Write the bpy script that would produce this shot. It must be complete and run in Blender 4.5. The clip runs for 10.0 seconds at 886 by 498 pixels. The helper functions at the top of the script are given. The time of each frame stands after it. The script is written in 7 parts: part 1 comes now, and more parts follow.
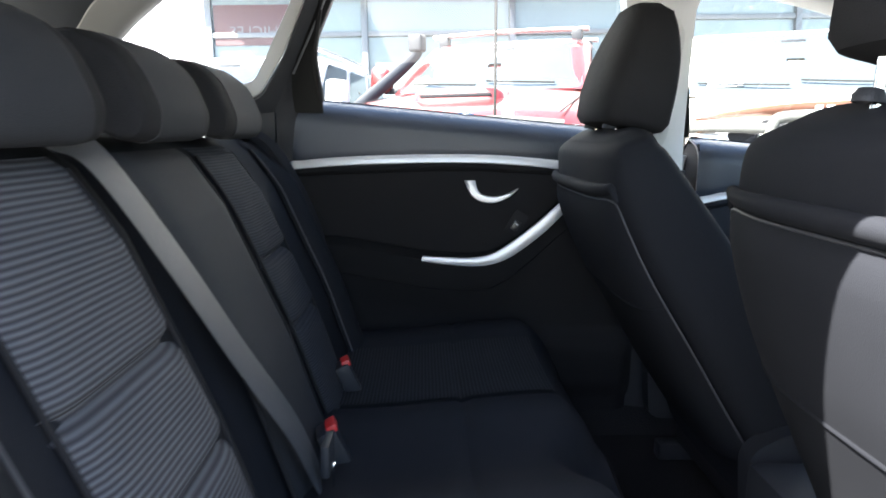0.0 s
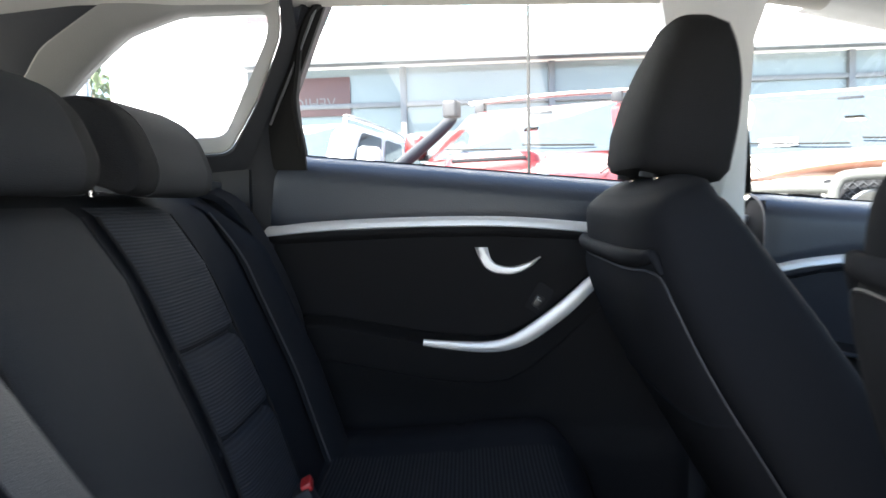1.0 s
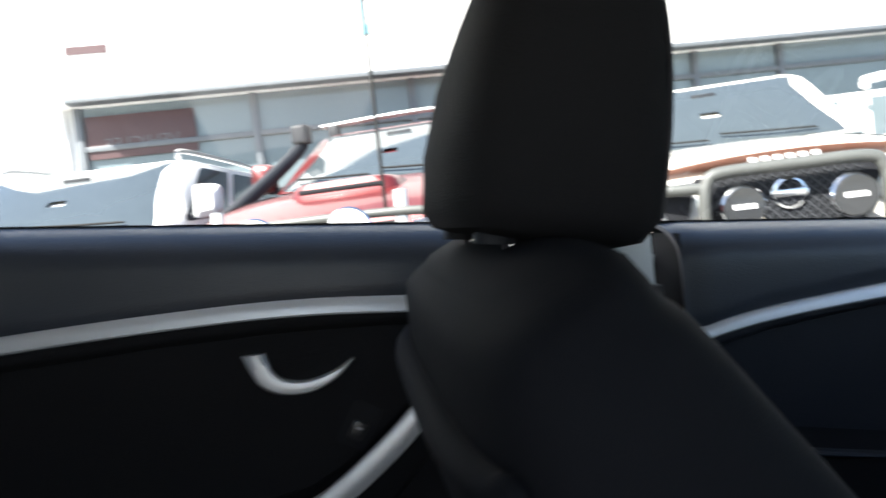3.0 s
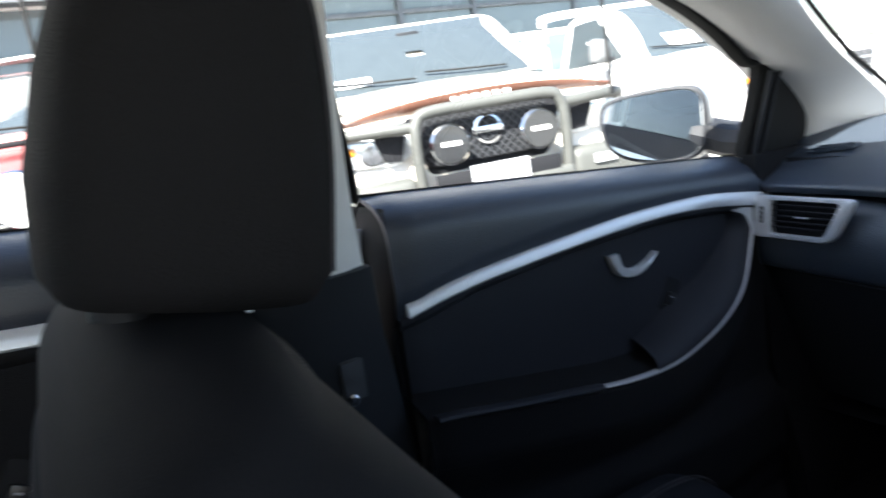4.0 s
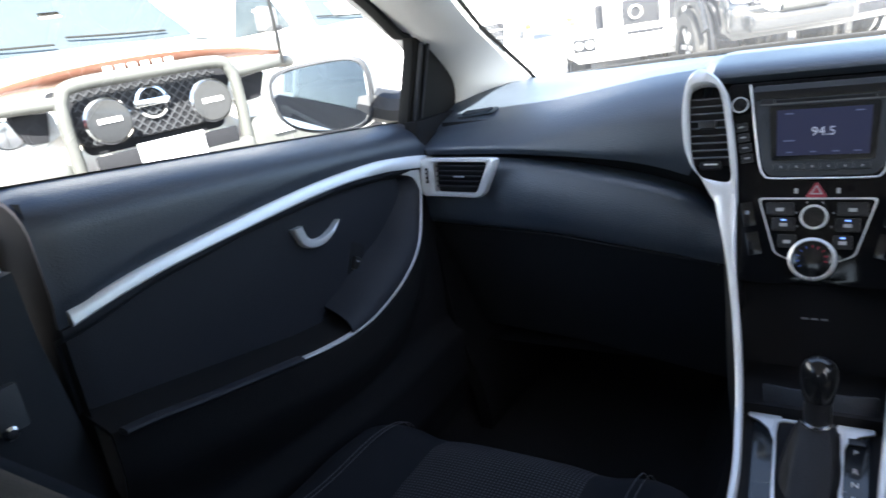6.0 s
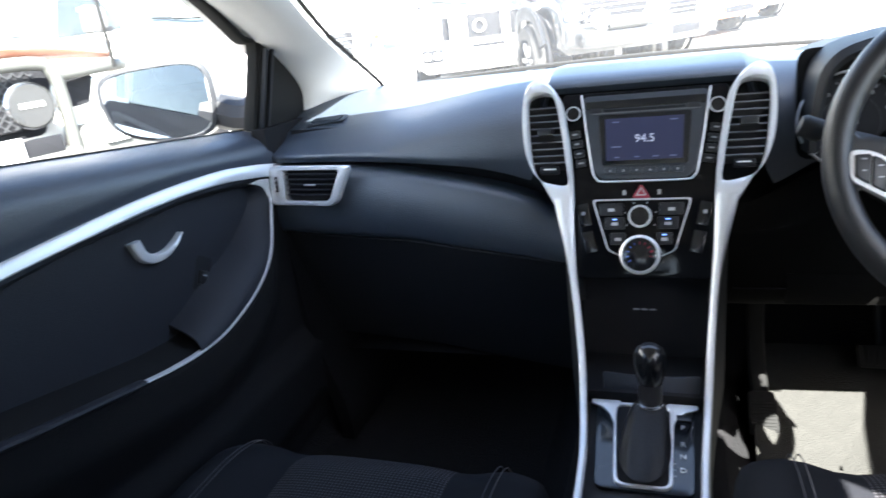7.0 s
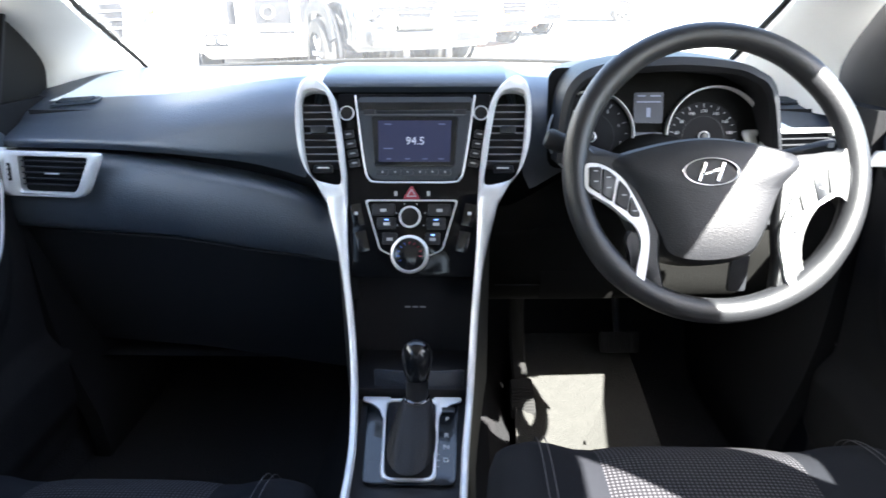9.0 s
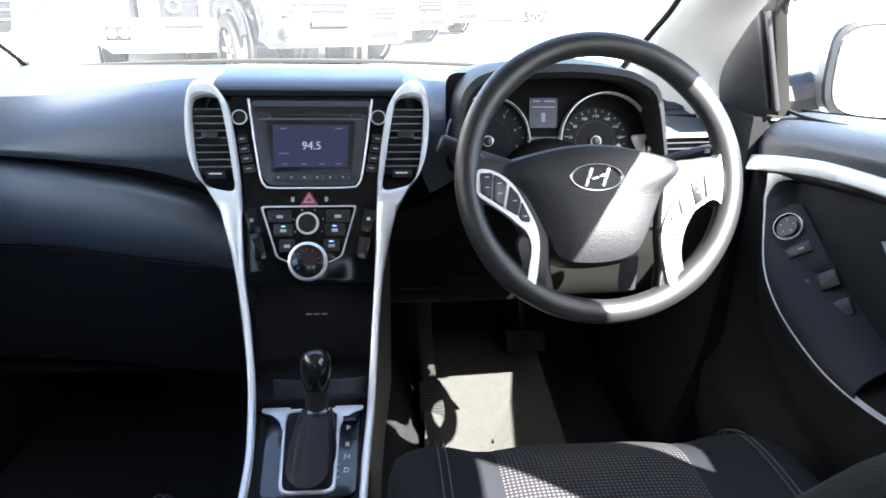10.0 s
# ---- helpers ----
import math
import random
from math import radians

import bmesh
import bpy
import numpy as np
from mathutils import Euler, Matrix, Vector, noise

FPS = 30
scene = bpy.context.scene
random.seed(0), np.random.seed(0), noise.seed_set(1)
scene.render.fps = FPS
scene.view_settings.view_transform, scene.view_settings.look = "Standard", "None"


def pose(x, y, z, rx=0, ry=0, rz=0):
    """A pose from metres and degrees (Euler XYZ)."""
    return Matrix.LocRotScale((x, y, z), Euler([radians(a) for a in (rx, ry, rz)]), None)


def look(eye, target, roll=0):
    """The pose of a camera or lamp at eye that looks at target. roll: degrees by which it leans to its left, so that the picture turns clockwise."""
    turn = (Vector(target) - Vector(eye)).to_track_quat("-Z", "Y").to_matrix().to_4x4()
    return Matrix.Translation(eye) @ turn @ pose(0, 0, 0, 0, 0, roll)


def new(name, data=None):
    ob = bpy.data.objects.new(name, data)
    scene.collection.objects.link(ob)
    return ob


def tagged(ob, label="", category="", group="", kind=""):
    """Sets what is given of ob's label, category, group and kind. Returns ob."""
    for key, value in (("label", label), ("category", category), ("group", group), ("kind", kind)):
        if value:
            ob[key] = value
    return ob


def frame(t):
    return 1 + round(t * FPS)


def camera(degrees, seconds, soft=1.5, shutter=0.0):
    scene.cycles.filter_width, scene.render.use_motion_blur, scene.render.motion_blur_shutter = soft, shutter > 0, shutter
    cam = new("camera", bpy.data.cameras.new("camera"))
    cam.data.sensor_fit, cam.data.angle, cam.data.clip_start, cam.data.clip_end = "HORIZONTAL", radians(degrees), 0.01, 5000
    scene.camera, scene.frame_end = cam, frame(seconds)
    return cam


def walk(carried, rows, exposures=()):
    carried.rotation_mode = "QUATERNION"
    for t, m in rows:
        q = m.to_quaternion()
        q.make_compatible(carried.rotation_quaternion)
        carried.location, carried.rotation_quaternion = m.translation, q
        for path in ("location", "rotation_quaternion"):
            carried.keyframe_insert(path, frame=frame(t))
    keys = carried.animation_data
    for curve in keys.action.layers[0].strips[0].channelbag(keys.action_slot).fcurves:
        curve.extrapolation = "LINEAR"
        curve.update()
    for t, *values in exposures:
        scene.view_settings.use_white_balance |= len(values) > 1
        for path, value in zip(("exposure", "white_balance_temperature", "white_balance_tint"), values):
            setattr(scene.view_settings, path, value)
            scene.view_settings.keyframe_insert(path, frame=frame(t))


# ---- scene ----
cam = camera(67.7, 10.0, shutter=0.5)
PATH = [
    (0, (0.874, -1.104, 1.061), (-1.094, -1.038, 0.713), 0.9),
    (0.5, (0.777, -1.051, 1.063), (-1.205, -1.009, 0.8), 0.7),
    (1, (0.6, -1.017, 1.04), (-1.393, -1.091, 0.895), 0.1),
    (1.5, (0.427, -0.989, 1.003), (-1.567, -1.121, 0.923), 0.4),
    (2, (0.325, -0.962, 1.027), (-1.67, -1.104, 0.983), 0.5),
    (2.2, (0.284, -0.948, 1.041), (-1.711, -1.088, 1.021), 0.2),
    (3.3, (0.063, -0.833, 1.116), (-1.866, -0.34, 0.935), -7.0),
    (3.5, (0.053, -0.818, 1.132), (-1.83, -0.188, 0.892), -7.5),
    (4, (0.034, -0.795, 1.139), (-1.66, 0.198, 0.76), -8.1),
    (4.5, (0.031, -0.783, 1.142), (-1.474, 0.449, 0.676), -7.9),
    (5, (0.038, -0.782, 1.14), (-1.309, 0.599, 0.61), -8.1),
    (5.5, (0.036, -0.781, 1.14), (-1.168, 0.714, 0.578), -8.4),
    (6.8, (0.049, -0.783, 1.143), (-0.704, 0.962, 0.519), -7.3),
    (7, (0.046, -0.781, 1.138), (-0.62, 0.999, 0.516), -6.7),
    (7.5, (0.051, -0.782, 1.137), (-0.428, 1.055, 0.507), -4.5),
    (8, (0.053, -0.778, 1.14), (-0.257, 1.09, 0.496), -2.0),
    (8.5, (0.062, -0.776, 1.142), (-0.117, 1.105, 0.485), -0.9),
    (9, (0.072, -0.767, 1.14), (0.018, 1.115, 0.467), -0.3),
    (9.5, (0.089, -0.764, 1.145), (0.178, 1.114, 0.464), 0.7),
    (10, (0.105, -0.761, 1.149), (0.286, 1.113, 0.471), 1.0),
]
EXPOSURE = [(0.0, 4.00), (1.0, 3.80), (1.5, 3.50), (2.2, 2.96), (3.3, 2.46), (4.0, 3.00), (5.5, 3.52), (7.0, 4.08), (8.5, 4.30), (10.0, 4.20)]
walk(cam, [(t, look(e, g, r)) for t, e, g, r in PATH], EXPOSURE)

# world and sun
SUN_TO = Vector((0.515, -0.79, 1.0)).normalized()
world = bpy.data.worlds.new("sky")
scene.world = world
world.use_nodes = True
wn = world.node_tree.nodes
sky = wn.new("ShaderNodeTexSky")
sky.sky_type = "NISHITA"
sky.sun_disc = False
sky.sun_elevation = math.asin(SUN_TO.z)
sky.sun_rotation = math.atan2(SUN_TO.x, SUN_TO.y)
sky.air_density, sky.dust_density = 1.0, 1.6
wn["Background"].inputs[1].default_value = 0.075
world.node_tree.links.new(sky.outputs[0], wn["Background"].inputs[0])
sun = new("sun", bpy.data.lights.new("sun", "SUN"))
sun.data.energy, sun.data.angle, sun.data.color = 5.0, radians(0.5), (1.0, 0.96, 0.9)
sun.matrix_world = look(SUN_TO * 30, (0, 0, 0))

# the car stands nose down by this much on the yard
LOT = pose(0, 0, 0, 1.8, 0, 0)


# ---- materials ----
def mat(name, colour, rough=0.5, metal=0.0, grain=0.0, grain_size=0.002, stain=0.12, stain_size=0.15, coat=0.0, spec=0.5, worn=0.08):
    """A surface with blotches of one size, grain of another and a little wear in its gloss."""
    m = bpy.data.materials.new(name)
    m.use_nodes = True
    n, l = m.node_tree.nodes, m.node_tree.links
    b = n["Principled BSDF"]
    b.inputs["Metallic"].default_value = metal
    b.inputs["Coat Weight"].default_value = coat
    b.inputs["Coat Roughness"].default_value = 0.06
    b.inputs["Specular IOR Level"].default_value = spec
    tc = n.new("ShaderNodeTexCoord")
    big = n.new("ShaderNodeTexNoise")
    big.inputs["Scale"].default_value = 1 / stain_size
    big.inputs["Detail"].default_value = 5
    l.new(tc.outputs["Object"], big.inputs["Vector"])
    ramp = n.new("ShaderNodeMix")
    ramp.data_type = "RGBA"
    ramp.inputs[6].default_value = (*[c * (1 - stain) for c in colour], 1)
    ramp.inputs[7].default_value = (*[min(1, c * (1 + stain)) for c in colour], 1)
    l.new(big.outputs[0], ramp.inputs[0])
    l.new(ramp.outputs[2], b.inputs["Base Color"])
    gl = n.new("ShaderNodeMapRange")
    gl.inputs[3].default_value, gl.inputs[4].default_value = max(0.02, rough - worn), min(1, rough + worn)
    l.new(big.outputs[0], gl.inputs[0])
    l.new(gl.outputs[0], b.inputs["Roughness"])
    if grain:
        fine = n.new("ShaderNodeTexVoronoi")
        fine.inputs["Scale"].default_value = 1 / grain_size
        l.new(tc.outputs["Object"], fine.inputs["Vector"])
        bump = n.new("ShaderNodeBump")
        bump.inputs["Strength"].default_value = grain
        bump.inputs["Distance"].default_value = grain_size * 0.5
        l.new(fine.outputs[0], bump.inputs["Height"])
        l.new(bump.outputs[0], b.inputs["Normal"])
    return m


def ribbed(name, dark, light, pitch, axis, across=0.0, across_axis=0):
    """Woven seat cloth with ribs of the given pitch along one axis, and dots along another if asked."""
    m = mat(name, dark, 0.92, grain=0.3, grain_size=0.0012, spec=0.1)
    n, l = m.node_tree.nodes, m.node_tree.links
    b = n["Principled BSDF"]
    tc = n["Texture Coordinate"]
    sep = n.new("ShaderNodeSeparateXYZ")
    l.new(tc.outputs["Object"], sep.inputs[0])

    def wave(ax, p):
        mul = n.new("ShaderNodeMath")
        mul.operation = "MULTIPLY"
        mul.inputs[1].default_value = 2 * math.pi / p
        l.new(sep.outputs[ax], mul.inputs[0])
        sn = n.new("ShaderNodeMath")
        sn.operation = "SINE"
        l.new(mul.outputs[0], sn.inputs[0])
        r = n.new("ShaderNodeMapRange")
        r.inputs[1].default_value = -1
        l.new(sn.outputs[0], r.inputs[0])
        return r.outputs[0]

    h = wave(axis, pitch)
    if across:
        mm = n.new("ShaderNodeMath")
        mm.operation = "MULTIPLY"
        l.new(h, mm.inputs[0])
        l.new(wave(across_axis, across), mm.inputs[1])
        h = mm.outputs[0]
    mix = n.new("ShaderNodeMix")
    mix.data_type = "RGBA"
    mix.inputs[6].default_value = (*dark, 1)
    mix.inputs[7].default_value = (*light, 1)
    l.new(h, mix.inputs[0])
    l.new(mix.outputs[2], b.inputs["Base Color"])
    bump = n.new("ShaderNodeBump")
    bump.inputs["Strength"].default_value = 0.6
    bump.inputs["Distance"].default_value = 0.0012
    l.new(h, bump.inputs["Height"])
    l.new(bump.outputs[0], b.inputs["Normal"])
    return m


def pane_glass(name, tint=(1, 1, 1), ior=1.45, rough=0.0, veil=0.0):
    """Thin clear pane: lets light through, mirrors by Fresnel."""
    m = bpy.data.materials.new(name)
    m.use_nodes = True
    n, l = m.node_tree.nodes, m.node_tree.links
    n.remove(n["Principled BSDF"])
    tr, gl, mx, fr = n.new("ShaderNodeBsdfTransparent"), n.new("ShaderNodeBsdfGlossy"), n.new("ShaderNodeMixShader"), n.new("ShaderNodeLayerWeight")
    tr.inputs[0].default_value = (*tint, 1)
    gl.inputs["Roughness"].default_value = rough
    fr.inputs[0].default_value = 0.5
    f0 = ((ior - 1) / (ior + 1)) ** 2
    pw, ma = n.new("ShaderNodeMath"), n.new("ShaderNodeMath")
    pw.operation, ma.operation = "POWER", "MULTIPLY_ADD"
    pw.inputs[1].default_value = 5.0
    ma.inputs[1].default_value, ma.inputs[2].default_value = 1 - 2 * f0, 2 * f0
    l.new(fr.outputs["Facing"], pw.inputs[0])
    l.new(pw.outputs[0], ma.inputs[0])
    l.new(ma.outputs[0], mx.inputs[0])
    l.new(tr.outputs[0], mx.inputs[1])
    l.new(gl.outputs[0], mx.inputs[2])
    last = mx
    if veil:
        # a patchy dust film, thickened into a veil in place of haze and glare
        tl, m2, nz, rg_ = n.new("ShaderNodeBsdfTranslucent"), n.new("ShaderNodeMixShader"), n.new("ShaderNodeTexNoise"), n.new("ShaderNodeMapRange")
        tl.inputs[0].default_value = (0.85, 0.85, 0.82, 1)
        nz.inputs["Scale"].default_value = 4.0
        nz.inputs["Detail"].default_value = 6.0
        rg_.inputs[3].default_value, rg_.inputs[4].default_value = veil * 0.4, veil * 1.6
        l.new(nz.outputs[0], rg_.inputs[0])
        l.new(rg_.outputs[0], m2.inputs[0])
        l.new(mx.outputs[0], m2.inputs[1])
        l.new(tl.outputs[0], m2.inputs[2])
        last = m2
    l.new(last.outputs[0], n["Material Output"].inputs[0])
    return m


def glow(name, colour, power):
    m = mat(name, colour, 0.3)
    b = m.node_tree.nodes["Principled BSDF"]
    b.inputs["Emission Color"].default_value = (*colour, 1)
    b.inputs["Emission Strength"].default_value = power
    return m


M_PAD = mat("soft_black_plastic", (0.032, 0.039, 0.053), 0.38, grain=0.3, grain_size=0.0022, spec=0.5)
M_DASH = mat("blue_black_dash_skin", (0.038, 0.049, 0.066), 0.37, grain=0.35, grain_size=0.0022, spec=0.7)
M_HARD = mat("hard_black_plastic", (0.018, 0.0195, 0.0235), 0.55, grain=0.3, grain_size=0.0018, spec=0.25)
# near-black; on wells, hollows and under-dash sheets it stands in for shade
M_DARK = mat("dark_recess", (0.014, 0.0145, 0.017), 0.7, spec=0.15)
M_GLOSS = mat("gloss_black", (0.008, 0.009, 0.011), 0.17, coat=0.15, worn=0.05)
M_PLATE = mat("polished_selector_plate", (0.012, 0.016, 0.022), 0.10, coat=0.25, spec=0.4, worn=0.03)
M_PIANO = mat("dark_piano_face", (0.005, 0.0054, 0.0065), 0.08, spec=0.18, worn=0.05)
M_KEY = mat("satin_black_button", (0.011, 0.012, 0.0145), 0.34)
M_SILVER = mat("satin_silver_trim", (0.72, 0.73, 0.75), 0.42, metal=0.5, stain=0.05)
M_CHROME = mat("chrome", (0.75, 0.76, 0.78), 0.10, metal=1.0, stain=0.04, worn=0.05)
M_RUBBER = mat("black_rubber", (0.011, 0.011, 0.011), 0.8, spec=0.2)
M_CLOTH = mat("black_seat_cloth", (0.0155, 0.0155, 0.017), 0.9, grain=0.5, grain_size=0.0014, spec=0.1)
M_SIDE = mat("black_seat_bolster_cloth", (0.0105, 0.0115, 0.0145), 0.88, grain=0.22, grain_size=0.0012, spec=0.10)
# darker than the upper trim: shade low in the cabin is in its colour
M_LOWTRIM = mat("shade_dark_lower_trim", (0.0105, 0.0106, 0.0118), 0.8, grain=0.3, grain_size=0.002, spec=0.1)
# near panel's cloth, its colours raised in place of daylight from the door opening
M_RIB_LIT = ribbed("ribbed_seat_cloth", (0.034, 0.034, 0.039), (0.082, 0.086, 0.096), 0.0054, 2)
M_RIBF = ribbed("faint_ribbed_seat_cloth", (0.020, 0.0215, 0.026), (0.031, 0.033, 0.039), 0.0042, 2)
M_TRIMGREY = mat("mid_grey_trim", (0.12, 0.124, 0.13), 0.75, grain=0.3, grain_size=0.002)
M_REVEAL = mat("pale_grey_window_reveal", (0.24, 0.235, 0.225), 0.7, grain=0.3, grain_size=0.002)
M_TRIMDARK = mat("dark_grey_piping", (0.030, 0.031, 0.035), 0.6)
M_MIDCLOTH = mat("smooth_grey_black_cloth", (0.0195, 0.021, 0.0245), 0.85, grain=0.4, grain_size=0.0013, spec=0.15)
M_WHEELPAD = mat("grained_wheel_pad", (0.0085, 0.0092, 0.0112), 0.46, grain=0.3, grain_size=0.0016, spec=0.4)
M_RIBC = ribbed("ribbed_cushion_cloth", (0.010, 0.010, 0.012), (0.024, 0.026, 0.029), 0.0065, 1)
M_DOT = ribbed("dotted_seat_cloth", (0.011, 0.011, 0.013), (0.070, 0.070, 0.078), 0.0052, 1, 0.0052, 0)
M_DOTB = ribbed("dotted_backrest_cloth", (0.011, 0.011, 0.013), (0.060, 0.060, 0.066), 0.0052, 2, 0.0052, 0)
# base colour held near black in place of shade below the wheel
M_KNEE = mat("shade_dark_dash", (0.0062, 0.0062, 0.0060), 0.7, grain=0.35, grain_size=0.0018, spec=0.08)
# lighter copy for the console sides, with sunlight off the mat put into it
M_TUNNEL = mat("bounce_lit_console_side", (0.026, 0.026, 0.024), 0.65, grain=0.35, grain_size=0.0018, spec=0.25)
M_RADIO = mat("satin_grey_radio_face", (0.026, 0.031, 0.039), 0.38, grain=0.15, grain_size=0.002)
M_SLAT = mat("satin_vent_slat", (0.042, 0.040, 0.042), 0.35, spec=0.6)
M_HOOD = mat("dark_hood_skin", (0.009, 0.0098, 0.012), 0.5, grain=0.3, grain_size=0.002, spec=0.35)
M_STITCH = mat("grey_stitching", (0.045, 0.045, 0.05), 0.8)
M_BELT = mat("grey_seatbelt_webbing", (0.045, 0.048, 0.054), 0.55, spec=0.35, grain=0.5, grain_size=0.0015)
M_RED = mat("red_release_button", (0.42, 0.02, 0.02), 0.4)
M_LINER = mat("light_grey_headliner", (0.50, 0.48, 0.44), 0.95, grain=0.3, grain_size=0.002)
M_PILLAR = mat("light_grey_pillar_trim", (0.74, 0.74, 0.73), 0.7, grain=0.3, grain_size=0.002)
M_CARPET = mat("dark_grey_carpet", (0.027, 0.0265, 0.0245), 0.98, grain=0.9, grain_size=0.003, stain=0.3, stain_size=0.02)
# darker carpet copy for the floor, with the footwell's shade in its colour
M_SHADECARPET = mat("shade_dark_carpet", (0.015, 0.015, 0.016), 0.98, spec=0.05, grain=0.9, grain_size=0.003)
M_LEATHER = mat("black_leather_wrap", (0.013, 0.0138, 0.016), 0.42, spec=0.5, grain=0.28, grain_size=0.0016)
M_BOOT = mat("soft_boot_leather", (0.008, 0.008, 0.010), 0.42, spec=0.3, grain=0.4, grain_size=0.002)
M_GLASS = pane_glass("window_glass", (0.94, 0.97, 0.96))
M_SCREENGLASS = pane_glass("veiled_windscreen_glass", (0.95, 0.98, 0.97), veil=0.034)
M_QUARTERGLASS = pane_glass("veiled_quarter_glass", (0.86, 0.90, 0.92), veil=0.016)
M_MIRROR = mat("mirror_silvering", (0.9, 0.92, 0.93), 0.02, metal=1.0, stain=0.01, worn=0.0)
M_LCD = glow("radio_screen", (0.016, 0.019, 0.044), 0.045)
M_LCDTEXT = glow("lit_text", (0.40, 0.43, 0.52), 0.03)
M_LCDGREY = glow("dim_cluster_screen", (0.020, 0.024, 0.036), 0.032)
M_LCDDIM = glow("dim_screen_mark", (0.13, 0.15, 0.22), 0.03)
M_PRINT = mat("white_print", (0.42, 0.43, 0.45), 0.5)
M_BLUE = glow("blue_indicator", (0.15, 0.3, 0.9), 0.25)
M_HAZARD = mat("red_hazard_key", (0.30, 0.025, 0.045), 0.35)
M_BLUEPRINT = mat("blue_print", (0.03, 0.08, 0.30), 0.5)
M_BODY = mat("silver_car_paint", (0.45, 0.46, 0.47), 0.3, metal=0.4, coat=0.8, stain=0.04)
M_ASPHALT = mat("pale_worn_asphalt", (0.20, 0.195, 0.185), 0.9, grain=0.6, grain_size=0.012, stain=0.25, stain_size=1.7)
M_WHITE = mat("white_car_paint", (0.72, 0.72, 0.71), 0.25, coat=0.8, stain=0.03, stain_size=0.6)
M_CREAM = mat("pearl_white_car_paint", (0.60, 0.56, 0.50), 0.25, coat=0.8, stain=0.03, stain_size=0.6)
M_REDPAINT = mat("red_car_paint", (0.11, 0.013, 0.014), 0.42, metal=0.35, coat=0.4, stain=0.05, stain_size=0.6)
M_BLACKPAINT = mat("black_car_paint", (0.02, 0.021, 0.023), 0.2, coat=0.9)
M_GREYPAINT = mat("grey_car_paint", (0.20, 0.22, 0.25), 0.25, metal=0.5, coat=0.8)
M_ORANGE = mat("orange_car_paint", (0.62, 0.22, 0.03), 0.25, coat=0.9)
M_MAROON = mat("maroon_bonnet_guard", (0.17, 0.075, 0.050), 0.35, coat=0.8)
M_INSERT = mat("black_door_insert", (0.0145, 0.0160, 0.0215), 0.58, grain=0.4, grain_size=0.0018, spec=0.26)
M_BAR = mat("grey_steel_bar", (0.065, 0.067, 0.063), 0.5, grain=0.2, grain_size=0.003)
M_VGLASS = mat("tinted_vehicle_glass", (0.042, 0.052, 0.058), 0.05, coat=0.25, worn=0.02)
M_PAPER = mat("white_paper_sheet", (0.70, 0.71, 0.72), 0.8, stain=0.05)
M_AMBER = mat("amber_indicator_lens", (0.55, 0.20, 0.02), 0.2, coat=0.6)
M_LAMP = mat("clear_lamp_lens", (0.62, 0.64, 0.66), 0.12, metal=0.4, coat=1.0, stain=0.3, stain_size=0.05)
M_TYRE = mat("tyre_rubber", (0.025, 0.024, 0.023), 0.85, grain=0.5, grain_size=0.02)
M_RIM = mat("alloy_rim", (0.5, 0.5, 0.5), 0.35, metal=0.8)
M_CLADDING = mat("white_fascia_panel", (0.78, 0.77, 0.75), 0.6, stain=0.04, stain_size=1.0)
M_MULLION = mat("dark_aluminium_mullion", (0.13, 0.14, 0.15), 0.45, metal=0.3)
M_SHOPGLASS = mat("reflective_shop_glass", (0.15, 0.185, 0.20), 0.04, coat=0.3, worn=0.02, stain=0.3, stain_size=2.5)
M_SIGNBLUE = mat("pale_blue_sign", (0.28, 0.54, 0.62), 0.5)
M_SIGNRED = mat("red_sign", (0.075, 0.040, 0.042), 0.5)
M_YARDRED = mat("bright_red_board", (0.50, 0.04, 0.06), 0.5)
M_LEAF = mat("leaf_green", (0.06, 0.09, 0.03), 0.7, stain=0.4, stain_size=0.3)
M_BARK = mat("grey_brown_bark", (0.14, 0.11, 0.08), 0.9, grain=0.6, grain_size=0.02)


# ---- mesh tools ----
def thing(name, label, category, m=None, group="", kind=""):
    """An Empty that carries a thing's parts."""
    e = new(name)
    e.empty_display_size = 0.1
    if m is not None:
        e.matrix_world = m
    return tagged(e, label, category, group, kind)


def part(name, bm, material, parent=None, label="", smooth=True):
    """Links a bmesh as one mesh object under a thing or part."""
    me = bpy.data.meshes.new(name)
    bmesh.ops.recalc_face_normals(bm, faces=bm.faces)
    bm.to_mesh(me)
    bm.free()
    me.materials.append(material)
    if smooth:
        me.polygons.foreach_set("use_smooth", [True] * len(me.polygons))
        me.set_sharp_from_angle(angle=radians(38))
    ob = new(name, me)
    if parent is not None:
        ob.parent = parent
    if label:
        tagged(ob, label)
    return ob


def structure(name, bm, material, label, category, smooth=True):
    return tagged(part(name, bm, material, None, "", smooth), label, category, kind="structure")


def loft(rings, close_u=True, caps=True, bm=None):
    """Skin over rings of equally many points."""
    bm = bm or bmesh.new()
    vs = [[bm.verts.new(p) for p in r] for r in rings]
    n = len(rings[0])
    for a, b in zip(vs, vs[1:]):
        for i in range(n if close_u else n - 1):
            j = (i + 1) % n
            bm.faces.new((a[i], a[j], b[j], b[i]))
    if caps and close_u:
        bm.faces.new(vs[0][::-1])
        bm.faces.new(vs[-1])
    return bm


